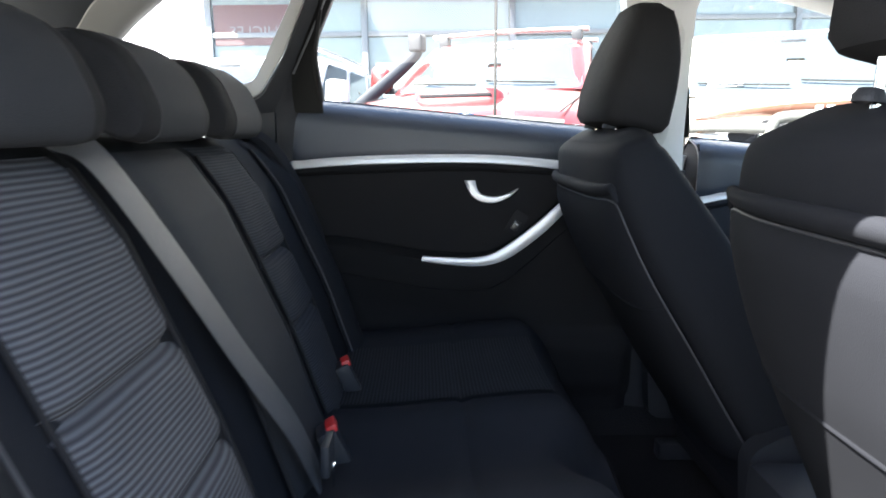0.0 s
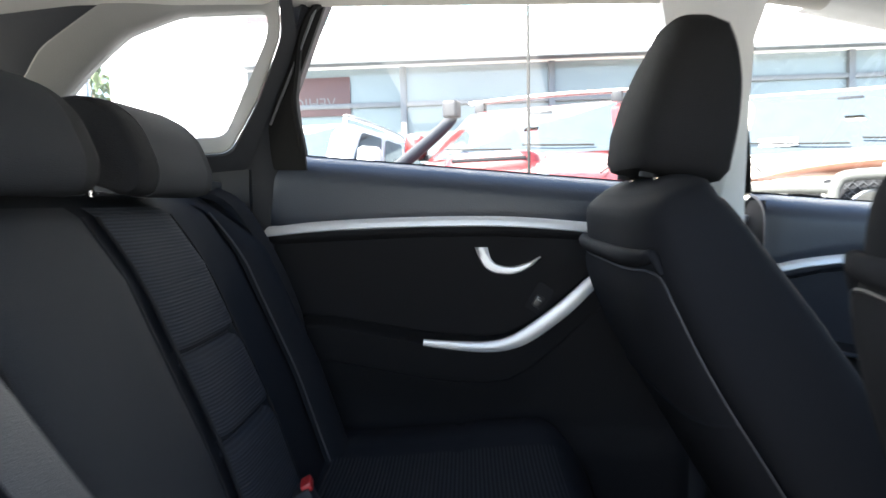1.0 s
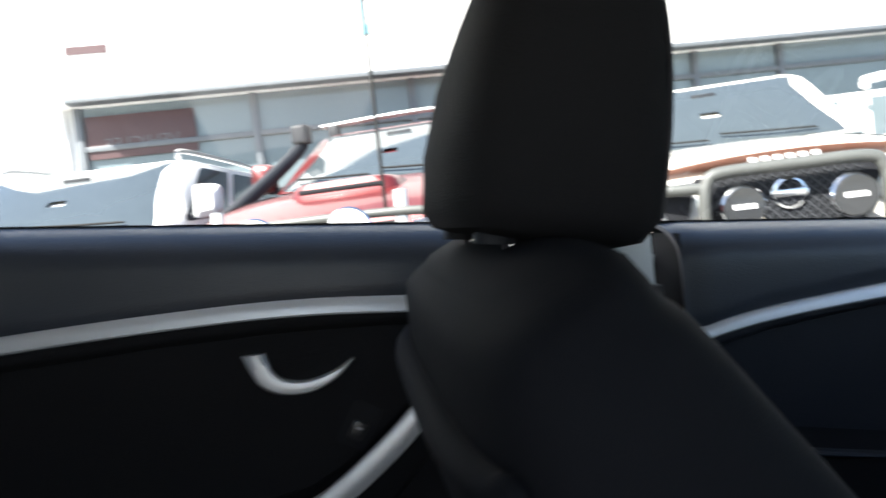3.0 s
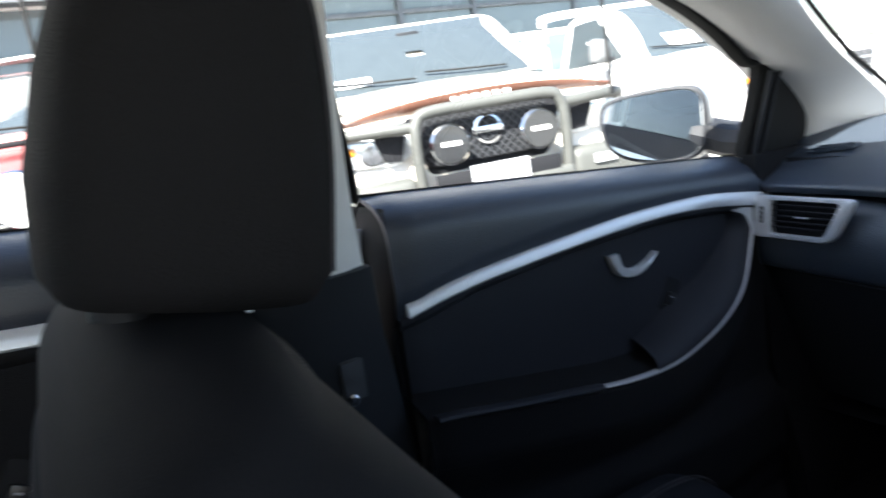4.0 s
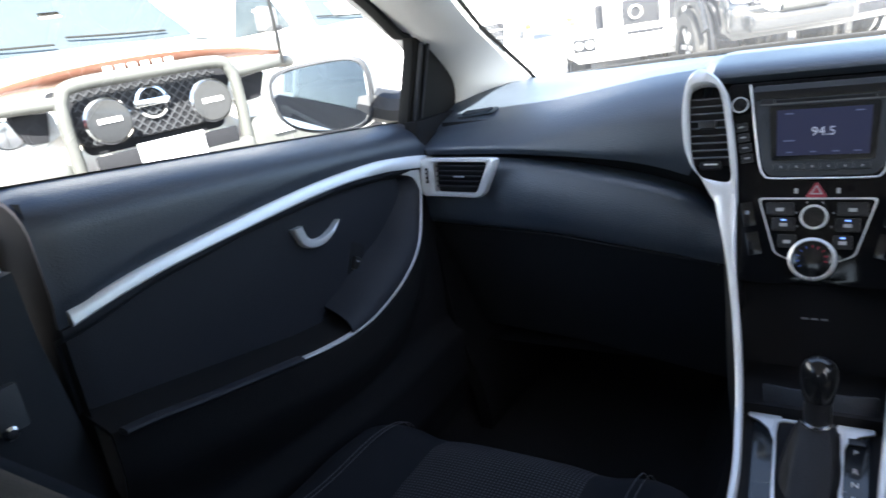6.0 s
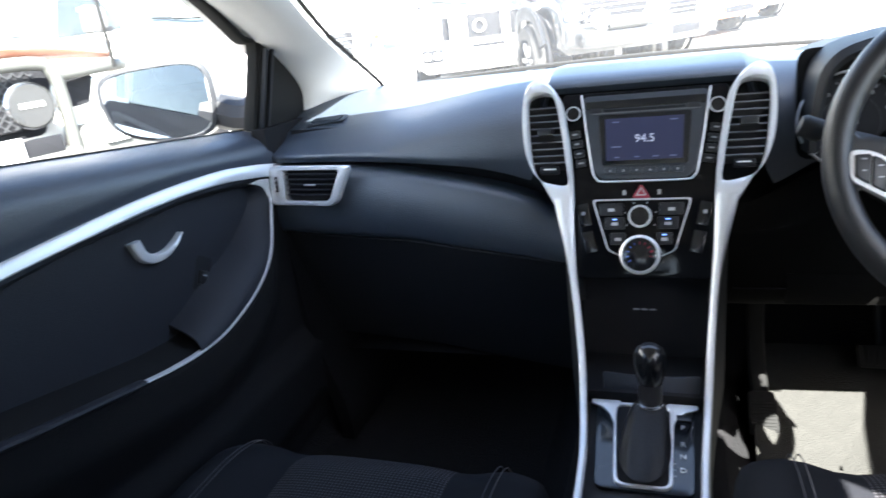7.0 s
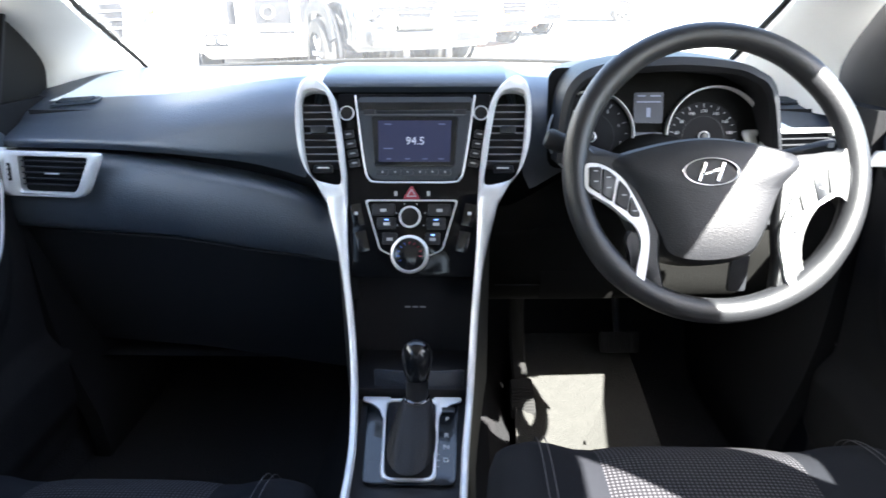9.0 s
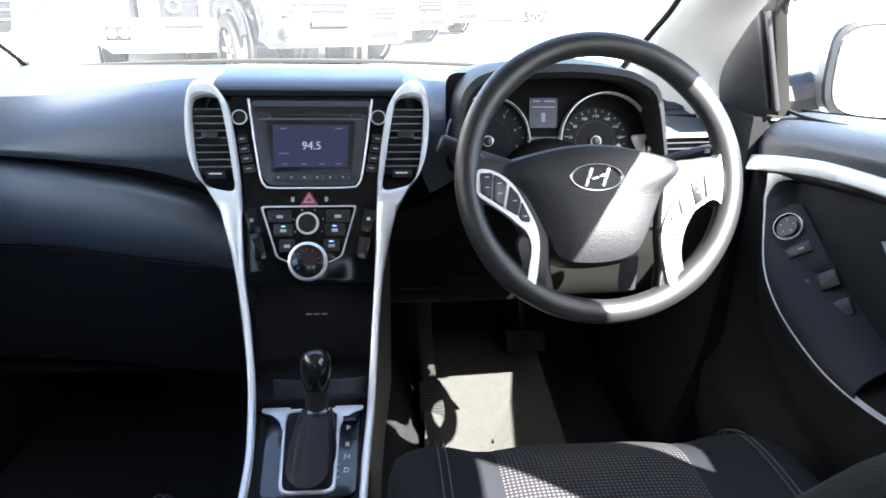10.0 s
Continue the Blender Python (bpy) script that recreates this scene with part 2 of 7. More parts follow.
def smooth_path(points, n):
    """n points of a Catmull-Rom curve through the given ones."""
    p = [Vector(q) for q in points]
    p = [2 * p[0] - p[1]] + p + [2 * p[-1] - p[-2]]
    out = []
    seg = len(p) - 3
    for k in range(n):
        u = k / (n - 1) * seg
        i = min(int(u), seg - 1)
        f = u - i
        a, b, c, d = p[i:i + 4]
        out.append(0.5 * ((2 * b) + (c - a) * f + (2 * a - 5 * b + 4 * c - d) * f * f + (3 * b - a - 3 * c + d) * f ** 3))
    return out


def sweep(points, wide, thick, up=(0, 0, 1), n=40, sides=10, bm=None, closed=False, power=2.4):
    """A bar along a curve; wide goes along the curve's side way, thick along up. wide and thick may be functions of 0..1."""
    path = smooth_path(points, n) if not closed else [Vector(q) for q in points]
    up = Vector(up)
    rings = []
    m = len(path)
    for k, c in enumerate(path):
        t = (path[(k + 1) % m] - path[k - 1]) if closed else (path[min(k + 1, m - 1)] - path[max(k - 1, 0)])
        t.normalize()
        s = t.cross(up).normalized()
        v = s.cross(t).normalized()
        f = k / max(1, m - 1)
        w = wide(f) if callable(wide) else wide
        h = thick(f) if callable(thick) else thick
        ring = []
        for i in range(sides):
            a = 2 * math.pi * i / sides
            ca, sa = math.cos(a), math.sin(a)
            e = 2 / power
            ring.append(c + s * w * math.copysign(abs(ca) ** e, ca) + v * h * math.copysign(abs(sa) ** e, sa))
        rings.append(ring)
    if closed:
        rings.append(rings[0])
        bm = loft(rings, True, False, bm)
        bmesh.ops.remove_doubles(bm, verts=bm.verts, dist=1e-6)
        return bm
    return loft(rings, True, True, bm)


def box(size, at=(0, 0, 0), bevel=0.004, seg=2, bm=None, m=None):
    """A bevelled block."""
    b = bmesh.new()
    bmesh.ops.create_cube(b, size=1)
    bmesh.ops.scale(b, vec=size, verts=b.verts)
    if bevel:
        bmesh.ops.bevel(b, geom=b.edges[:], offset=min(bevel, min(size) * 0.45), segments=seg, affect="EDGES", profile=0.6)
    bmesh.ops.translate(b, vec=at, verts=b.verts)
    if m is not None:
        bmesh.ops.transform(b, matrix=m, verts=b.verts)
    return merge(bm, b)


def merge(bm, b):
    if bm is None:
        return b
    me = bpy.data.meshes.new("tmp")
    b.to_mesh(me)
    b.free()
    bm.from_mesh(me)
    bpy.data.meshes.remove(me)
    return bm


def slab(outline, thick, bevel=0.003, m=None, bm=None, seg=2):
    """A flat outline in x, y with thickness along z, its front edges rounded."""
    b = bmesh.new()
    f = b.faces.new([b.verts.new((x, y, 0)) for x, y in outline])
    top = bmesh.ops.extrude_face_region(b, geom=[f])
    vs = [g for g in top["geom"] if isinstance(g, bmesh.types.BMVert)]
    bmesh.ops.translate(b, vec=(0, 0, thick), verts=vs)
    if bevel:
        es = [e for e in b.edges if all(v in vs for v in e.verts)]
        bmesh.ops.bevel(b, geom=es, offset=bevel, segments=seg, affect="EDGES", profile=0.6)
    if m is not None:
        bmesh.ops.transform(b, matrix=m, verts=b.verts)
    return merge(bm, b)


def frame_slab(outer, inner, thick, m=None):
    """A flat ring between two outlines of equally many points, with a rounded crown."""
    rings = []
    for k, h in ((0.0, 0.0), (0.0, thick * 0.7), (0.2, thick), (0.8, thick), (1.0, thick * 0.7), (1.0, -thick * 0.5)):
        rings.append([Vector((a[0] + (b[0] - a[0]) * k, a[1] + (b[1] - a[1]) * k, h)) for a, b in zip(outer, inner)])
    b = loft(rings, True, False)
    if m is not None:
        bmesh.ops.transform(b, matrix=m, verts=b.verts)
    return b


def rounded(points, n=48, closed=True):
    """A smooth closed outline through points of a plane."""
    p = [Vector((*q, 0)) for q in points]
    k = len(p)
    out = []
    for s in range(n):
        u = s / n * k
        i = int(u)
        f = u - i
        a, b, c, d = p[(i - 1) % k], p[i % k], p[(i + 1) % k], p[(i + 2) % k]
        q = 0.5 * ((2 * b) + (c - a) * f + (2 * a - 5 * b + 4 * c - d) * f * f + (3 * b - a - 3 * c + d) * f ** 3)
        out.append((q.x, q.y))
    return out


def corners(points, r, seg=4):
    """A polygon with its corners rounded to radius r."""
    k = len(points)
    out = []
    for i in range(k):
        a, b, c = (Vector(points[j % k]) for j in (i - 1, i, i + 1))
        u, v = (a - b), (c - b)
        d = min(r, u.length * 0.45, v.length * 0.45)
        p0, p1 = b + u.normalized() * d, b + v.normalized() * d
        for s in range(seg + 1):
            f = s / seg
            q = (1 - f) ** 2 * p0 + 2 * f * (1 - f) * b + f * f * p1
            out.append((q.x, q.y))
    return out


def inset_outline(points, k, c=None):
    cx = sum(p[0] for p in points) / len(points) if c is None else c[0]
    cy = sum(p[1] for p in points) / len(points) if c is None else c[1]
    return [(cx + (x - cx) * k, cy + (y - cy) * k) for x, y in points]


def lathe(profile, sides=32, m=None, bm=None):
    """A turned shape round z from (radius, height) pairs."""
    rings = [[Vector((r * math.cos(2 * math.pi * i / sides), r * math.sin(2 * math.pi * i / sides), h)) for i in range(sides)] for r, h in profile]
    b = loft(rings, True, False)
    bmesh.ops.remove_doubles(b, verts=b.verts, dist=1e-6)
    if m is not None:
        bmesh.ops.transform(b, matrix=m, verts=b.verts)
    return merge(bm, b)


def grid(fn, us, vs, bm=None):
    """A sheet of points fn(u, v)."""
    bm = bm or bmesh.new()
    rows = [[bm.verts.new(fn(u, v)) for v in vs] for u in us]
    for a, b in zip(rows, rows[1:]):
        for i in range(len(vs) - 1):
            bm.faces.new((a[i], a[i + 1], b[i + 1], b[i]))
    return bm


def thicken(bm, d):
    bmesh.ops.recalc_face_normals(bm, faces=bm.faces)
    bmesh.ops.solidify(bm, geom=bm.faces[:], thickness=d)
    return bm


def patch(outline, fn, rings=(1.0, 0.93, 0.7, 0.4, 0.08)):
    """A closed sheet over an outline of a plane, bent by fn."""
    cx = sum(p[0] for p in outline) / len(outline)
    cy = sum(p[1] for p in outline) / len(outline)
    return loft([[fn(cx + (x - cx) * k, cy + (y - cy) * k) for x, y in outline] for k in rings], True, False)


def span(a, b, n):
    return [a + (b - a) * i / (n - 1) for i in range(n)]


def lerp(table, x):
    """Straight-line reading of a table of (x, y) pairs."""
    if x <= table[0][0]:
        return table[0][1]
    for (a, b), (c, d) in zip(table, table[1:]):
        if x <= c:
            return b + (d - b) * (x - a) / (c - a)
    return table[-1][1]


def ease(table, x):
    """Like lerp, but with a smooth curve through the pairs."""
    n = len(table)
    if x <= table[0][0]:
        return table[0][1]
    if x >= table[-1][0]:
        return table[-1][1]

    def slope(i):
        if i == 0 or i == n - 1:
            j = max(1, i)
            return (table[j][1] - table[j - 1][1]) / (table[j][0] - table[j - 1][0])
        return (table[i + 1][1] - table[i - 1][1]) / (table[i + 1][0] - table[i - 1][0])
    for i in range(n - 1):
        if x <= table[i + 1][0]:
            h = table[i + 1][0] - table[i][0]
            f = (x - table[i][0]) / h
            a, b = slope(i) * h, slope(i + 1) * h
            p, q = table[i][1], table[i + 1][1]
            return (2 * f ** 3 - 3 * f * f + 1) * p + (f ** 3 - 2 * f * f + f) * a + (3 * f * f - 2 * f ** 3) * q + (f ** 3 - f * f) * b


def bell(x, c, w):
    return math.exp(-((x - c) / w) ** 2)


def step(x, a, b):
    f = min(1, max(0, (x - a) / (b - a)))
    return f * f * (3 - 2 * f)


def words(body, size, m, material, parent, name="lettering", depth=0.0004):
    """Raised lettering as a mesh."""
    cu = bpy.data.curves.new("type", "FONT")
    cu.body, cu.size, cu.extrude, cu.align_x, cu.align_y = body, size, depth, "CENTER", "CENTER"
    cu.resolution_u = 3
    tmp = new("type", cu)
    bpy.context.view_layer.update()
    me = bpy.data.meshes.new_from_object(tmp.evaluated_get(bpy.context.evaluated_depsgraph_get()))
    bpy.data.objects.remove(tmp)
    me.transform(m)
    me.materials.clear()
    me.materials.append(material)
    ob = new(name, me)
    ob.parent = parent
    return ob


def ribbon(inner, outer, n=90, crown=0.004, depth=0.006, inward=(1, 0, 0), lean=0.0):
    """A raised band between two edge curves, crowned towards inward."""
    a, b = smooth_path(inner, n), smooth_path(outer, n)
    w = Vector(inward)
    rings = []
    for p, q in zip(a, b):
        p = p + w * lean
        rings.append([p - w * (depth + lean), p, p.lerp(q, 0.12) + w * crown * 0.7, p.lerp(q, 0.5) + w * crown, p.lerp(q, 0.88) + w * crown * 0.7, q, q - w * depth])
    return loft(rings)


# ---- the car's shell ----
BELT = [(-1.50, 1.142), (-1.33, 1.13), (-0.76, 1.085), (-0.475, 1.06), (-0.168, 1.037), (0.30, 1.0), (0.45, 0.988)]


def side_x(z):
    """Half width of the cabin's side at a height."""
    return 0.725 - max(0.0, z - 1.0) * 0.29


def mir(s, pts):
    return [Vector((s * abs(p[0]) if p[0] else 0, p[1], p[2])) for p in pts]


def floor_z(x, y):
    z = 0.325 - 0.02 * bell(abs(x), 0.38, 0.16)
    z += 0.10 * step(0.19 - abs(x), 0, 0.08)
    z += 0.10 * step(abs(x), 0.66, 0.72)
    z += 0.34 * step(y, 0.58, 0.95) + 0.12 * step(-y, 0.95, 1.10)
    return z


structure("floor", thicken(grid(lambda x, y: (x, y, floor_z(x, y)), span(-0.76, 0.76, 44), span(-2.3, 0.98, 60)), 0.03), M_SHADECARPET, "carpeted car floor darkened in place of shade, with a raised centre tunnel", "floor")
# right edge cut at the sun patch; the darker floor beyond imitates shade
mat_edge = corners([(-0.235, -0.30), (0.050, -0.30), (0.060, 0.33), (-0.20, 0.33)], 0.05)
mat_bm = patch(mat_edge, lambda x, y: Vector((x, y, 0.09 * step(y, -0.02, 0.40))), (1.0, 0.97, 0.85, 0.7, 0.55, 0.4, 0.25, 0.1, 0.02))
ob = part("floor_mat", thicken(mat_bm, 0.010), M_CARPET)
ob.matrix_world = pose(0.40, 0.33, 0.334)
tagged(ob, "grey carpet floor mat lying in the driver's footwell", "floor mat")
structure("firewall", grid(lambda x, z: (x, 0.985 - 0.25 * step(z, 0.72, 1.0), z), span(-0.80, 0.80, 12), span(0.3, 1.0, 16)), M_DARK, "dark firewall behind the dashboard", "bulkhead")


# roof lining, with the cabin's curve
def roof_z(x, y):
    z = 1.448 - 0.10 * (abs(x) / 0.62) ** 3.2 * 0.35
    z -= 0.06 * step(y, -0.35, 0.12) + 0.05 * step(-y, 1.5, 2.3)
    return z


structure("ceiling", thicken(grid(lambda x, y: (x, y - 0.12 * (abs(x) / 0.62) ** 2 * step(y, -0.2, 0.12), roof_z(x, y)), span(-0.615, 0.582, 26), span(-2.25, 0.12, 34)), 0.025), M_LINER, "light grey fabric roof lining of the cabin", "ceiling")
structure("car_roof", thicken(grid(lambda x, y: (x * 1.06, y * 1.01, roof_z(x, y) + 0.05), span(-0.585, 0.585, 18), span(-2.32, 0.08, 20)), 0.006), M_BODY, "silver painted outer roof panel of the car", "roof")

for s in (1, -1):
    side = "left" if s < 0 else "right"

    # front pillar: rear edge, rounded inner face, windscreen edge, outside
    k, j, ox = (0.0, 0.0, 0.07) if s < 0 else (-0.09, -0.06, 0.006)
    rear = smooth_path([(x, y + k, z) for x, y, z in ((0.712, 0.470, 0.97), (0.700, 0.475, 1.02), (0.690, 0.455, 1.065), (0.668, 0.365, 1.125), (0.645, 0.268, 1.171), (0.622, 0.115, 1.240), (0.608, -0.02, 1.285), (0.598, -0.20, 1.338), (0.594, -0.42, 1.385))], 33)
    if s > 0:
        rear = [p.lerp(Vector((0.105, -0.761, 1.149)), 0.04) for p in rear]
    front = smooth_path([(x, y + j, z) for x, y, z in ((0.615, 0.72, 0.985), (0.588, 0.66, 1.02), (0.583, 0.56, 1.07), (0.578, 0.46, 1.118), (0.571, 0.354, 1.169), (0.560, 0.22, 1.255), (0.550, 0.10, 1.33), (0.545, -0.02, 1.385), (0.545, -0.25, 1.41))], 33)
    rings = []
    for a, b in zip(rear, front):
        q1 = a * 0.90 + b * 0.10 + Vector((-0.011, -0.007, 0))
        q2 = a * 0.70 + b * 0.30 + Vector((-0.019, -0.014, 0))
        mid = a * 0.45 + b * 0.55 + Vector((-0.024, -0.018, 0.0))
        q3 = a * 0.16 + b * 0.84 + Vector((-0.018, -0.012, 0))
        rings.append(mir(s, [a, q1, q2, mid, q3, b, b + Vector((ox, 0.035, 0.01)), a + Vector((ox - 0.004, 0.0, 0.0))]))
    ps = structure("front_pillar_" + side, loft(rings), M_PILLAR, "light grey plastic trim of the slanted front pillar", "pillar")

    part("windscreen_seal", sweep(mir(s, [p + Vector((-0.003, 0.002, 0.004)) for p in front[::3]]), 0.005, 0.004, (0, 0, 1), 40, 6), M_RUBBER, ps, "black seal along the windscreen edge")
    # middle pillar: pale upper trim, dark lower trim
    up = []
    for z, y0, y1 in ((0.975, -0.625, -0.478), (1.05, -0.632, -0.487), (1.2, -0.648, -0.502), (1.33, -0.664, -0.512), (1.425, -0.69, -0.49)):
        x = side_x(z) - 0.035
        up.append(mir(s, [(x + 0.06, y0, z), (x + 0.015, y0, z), (x, y0 + 0.03, z), (x - 0.006, (y0 + y1) / 2, z), (x, y1 - 0.03, z), (x + 0.015, y1, z), (x + 0.06, y1, z)]))
    bp = structure("middle_pillar_" + side, loft(up), M_PILLAR, "light grey upper trim of the middle pillar", "pillar")
    low = []
    for z, y0, y1, x in ((0.30, -0.70, -0.36, 0.70), (0.5, -0.66, -0.40, 0.705), (0.7, -0.64, -0.44, 0.70), (0.9, -0.63, -0.467, 0.69), (0.980, -0.625, -0.475, 0.678)):
        low.append(mir(s, [(x + 0.09, y0, z), (x + 0.012, y0, z), (x, y0 + 0.02, z), (x - 0.008, (y0 + y1) / 2, z), (x, y1 - 0.02, z), (x + 0.012, y1, z), (x + 0.09, y1, z)]))
    structure("pillar_base_" + side, loft(low), M_HARD, "black lower trim of the middle pillar", "pillar")
    # belt height adjuster cover on the pillar
    cover = loft([[Vector((s * (side_x(z) - 0.045 - d), -0.565 + w * math.cos(a), z + 0.0)) for a in (0.2, 1.2, 2.0, 2.9)] for z, w, d in ((1.02, 0.012, 0), (1.06, 0.026, 0.006), (1.18, 0.03, 0.008), (1.28, 0.026, 0.006), (1.31, 0.01, 0))])
    part("belt_guide_cover", cover, M_PILLAR, bp)
    an = thing("belt_anchor", "grey seat belt anchor on the middle pillar", "belt anchor", group="belt anchors")
    part("plate", box((0.012, 0.03, 0.05), (s * 0.682, -0.525, 0.850), 0.004), M_BELT, an)
    part("bolt", lathe([(0.008, 0), (0.008, 0.004), (0.005, 0.007), (0, 0.007)], 12, pose(s * 0.676, -0.532, 0.828, 0, -90 * s, 0)), M_CHROME, an)

    # rear pillar between the rear door window and the quarter window
    cp = []
    for z, y0, y1, x in ((0.45, -1.75, -1.44, 0.70), (0.8, -1.72, -1.42, 0.70), (1.06, -1.62, -1.385, 0.69), (1.11, -1.53, -1.385, 0.685), (1.14, -1.478, -1.385, 0.678), (1.18, -1.436, -1.382, 0.668), (1.23, -1.408, -1.362, 0.654), (1.30, -1.374, -1.328, 0.634), (1.36, -1.352, -1.300, 0.618), (1.43, -1.34, -1.262, 0.596)):
        cp.append(mir(s, [(x + 0.07, y0, z), (x + 0.01, y0, z), (x - 0.004, y0 + 0.03, z), (x - 0.008, (y0 + y1) / 2, z), (x, y1 - 0.025, z), (x + 0.02, y1, z), (x + 0.07, y1, z)]))
    structure("rear_pillar_" + side, loft(cp), M_HARD, "black trim of the pillar behind the rear door", "pillar")

    # quarter wall with the rounded quarter window in it
    hole = corners([(-1.383, 1.384), (-1.386, 1.343), (-1.432, 1.262), (-1.488, 1.165), (-1.56, 1.161), (-1.83, 1.172), (-1.838, 1.198), (-1.734, 1.290), (-1.655, 1.347), (-1.55, 1.380)], 0.022)
    rim = corners([(-1.350, 1.412), (-1.352, 1.335), (-1.408, 1.222), (-1.472, 1.130), (-1.56, 1.126), (-1.90, 1.135), (-1.905, 1.19), (-1.800, 1.318), (-1.67, 1.392), (-1.55, 1.414)], 0.022)
    edge_ = corners([(-1.33, 1.440), (-1.325, 1.33), (-1.39, 1.20), (-1.44, 1.10), (-1.56, 1.09), (-2.05, 1.09), (-2.10, 1.16), (-2.00, 1.38), (-1.80, 1.44), (-1.55, 1.445)], 0.012)

    def band_(o, i, steps, push):
        rings = []
        for k, d in steps:
            ring = []
            for q, r_ in zip(i, o):
                y, z = q[0] + (r_[0] - q[0]) * k, q[1] + (r_[1] - q[1]) * k
                ring.append(Vector((s * (side_x(z) + push + d), y, z)))
            rings.append(ring)
        return rings
    qp = structure("quarter_panel_" + side, loft(band_(edge_, rim, ((1.0, 0.006), (0.6, 0.0), (0.15, -0.002), (0.0, 0.004)), -0.034), True, False), M_HARD, "black trim round the rear quarter window", "wall")
    rings = band_(rim, hole, ((1.0, -0.032), (0.94, -0.034), (0.80, -0.031), (0.30, -0.012), (0.08, -0.006), (0.0, 0.004), (0.0, 0.03)), 0.0)
    # right opening filled in, out of view, to keep sun off the rear bench
    if s > 0:
        rings.append([Vector((s * (side_x(z) + 0.02), y, z)) for y, z in inset_outline(hole, 0.05)])
    part("window_reveal", loft(rings, True, False), M_REVEAL, qp, "pale grey moulded reveal of the quarter window")
    if s < 0:
        qg = bmesh.new()
        qg.faces.new([qg.verts.new((s * (side_x(z) + 0.015), y, z)) for y, z in hole])
        structure("quarter_window_" + side, qg, M_QUARTERGLASS, "fixed rear quarter window of clear glass", "window")
    low = grid(lambda y, z: (s * (0.70 - 0.05 * bell(z, 0.6, 0.2)), y, z), span(-2.3, -1.44, 10), span(0.3, 1.10, 12))
    structure("luggage_wall_" + side, thicken(low, 0.03), M_HARD, "black plastic wall of the luggage space", "wall")

    # roof rail over the doors
    structure("roof_rail_" + side, sweep([(s * 0.596, -0.40 + k, 1.395), (s * 0.602, -0.58, 1.418), (s * 0.606, -0.9, 1.432), (s * 0.606, -1.5, 1.428), (s * 0.60, -2.2, 1.40)], 0.03 if s < 0 else 0.016, 0.022, (0, 0, 1), 30, 10), M_LINER, "pale roof rail above the doors", "rail")
    structure("sill_" + side, box((0.10, 2.2, 0.12), (s * 0.76, -0.5, 0.33), 0.02), M_HARD, "black door sill", "sill")

for s in (1, -1):
    kick = grid(lambda y, z: (s * (0.70 + 0.02 * step(z, 0.5, 0.9) - 0.06 * bell(z, 0.35, 0.15)), y, z), span(0.30 if s < 0 else 0.24, 1.0, 10), span(0.28, 1.0, 12))
    structure("kick_panel_left" if s < 0 else "kick_panel_right", thicken(kick, 0.03), M_LOWTRIM, "black plastic kick panel in the footwell, darkened for shade", "wall")
# tail: wall with rear window
tail = grid(lambda x, z: (x, -2.30 + 0.25 * step(z, 0.95, 1.45), z), span(-0.68, 0.68, 10), span(0.35, 1.02, 8))
structure("tailgate", thicken(tail, 0.04), M_HARD, "black inner panel of the tailgate", "tailgate")
rw = grid(lambda x, z: (x * (1 - 0.12 * step(z, 1.0, 1.4)), -2.28 + 0.6 * (z - 1.0), z), span(-0.62, 0.62, 6), span(1.02, 1.36, 4))
structure("rear_window", rw, M_GLASS, "glass rear window of the tailgate", "window")

# windscreen: base curve to header
def screen_point(x, f):
    k = (x / 0.60) ** 2
    base = Vector((x, 0.80 - 0.15 * k, 1.04 - 0.012 * k))
    head = Vector((x * 0.93, 0.17 - 0.10 * k, 1.375 - 0.012 * k))
    return base.lerp(head, f) + Vector((0, 0.0, 0.02 * math.sin(math.pi * f)))


ws = structure("windscreen", grid(lambda x, f: screen_point(x, f), span(-0.62, 0.62, 22), span(-0.06, 1.02, 14)), M_SCREENGLASS, "curved clear glass windscreen", "windscreen")
part("black_edge_band", sweep([screen_point(x, -0.005) + Vector((0, -0.004, 0.002)) for x in span(-0.60, 0.60, 13)], 0.011, 0.002, (0, -0.4, 1), 50, 8), M_RUBBER, ws)
structure("bonnet", thicken(grid(lambda x, y: (x, y, 1.0 - 0.22 * ((y - 0.85) / 0.95) ** 1.6 - 0.10 * (abs(x) / 0.75) ** 3), span(-0.76, 0.76, 16), span(0.86, 1.80, 14)), 0.01), M_BODY, "silver painted bonnet of the car", "bonnet")


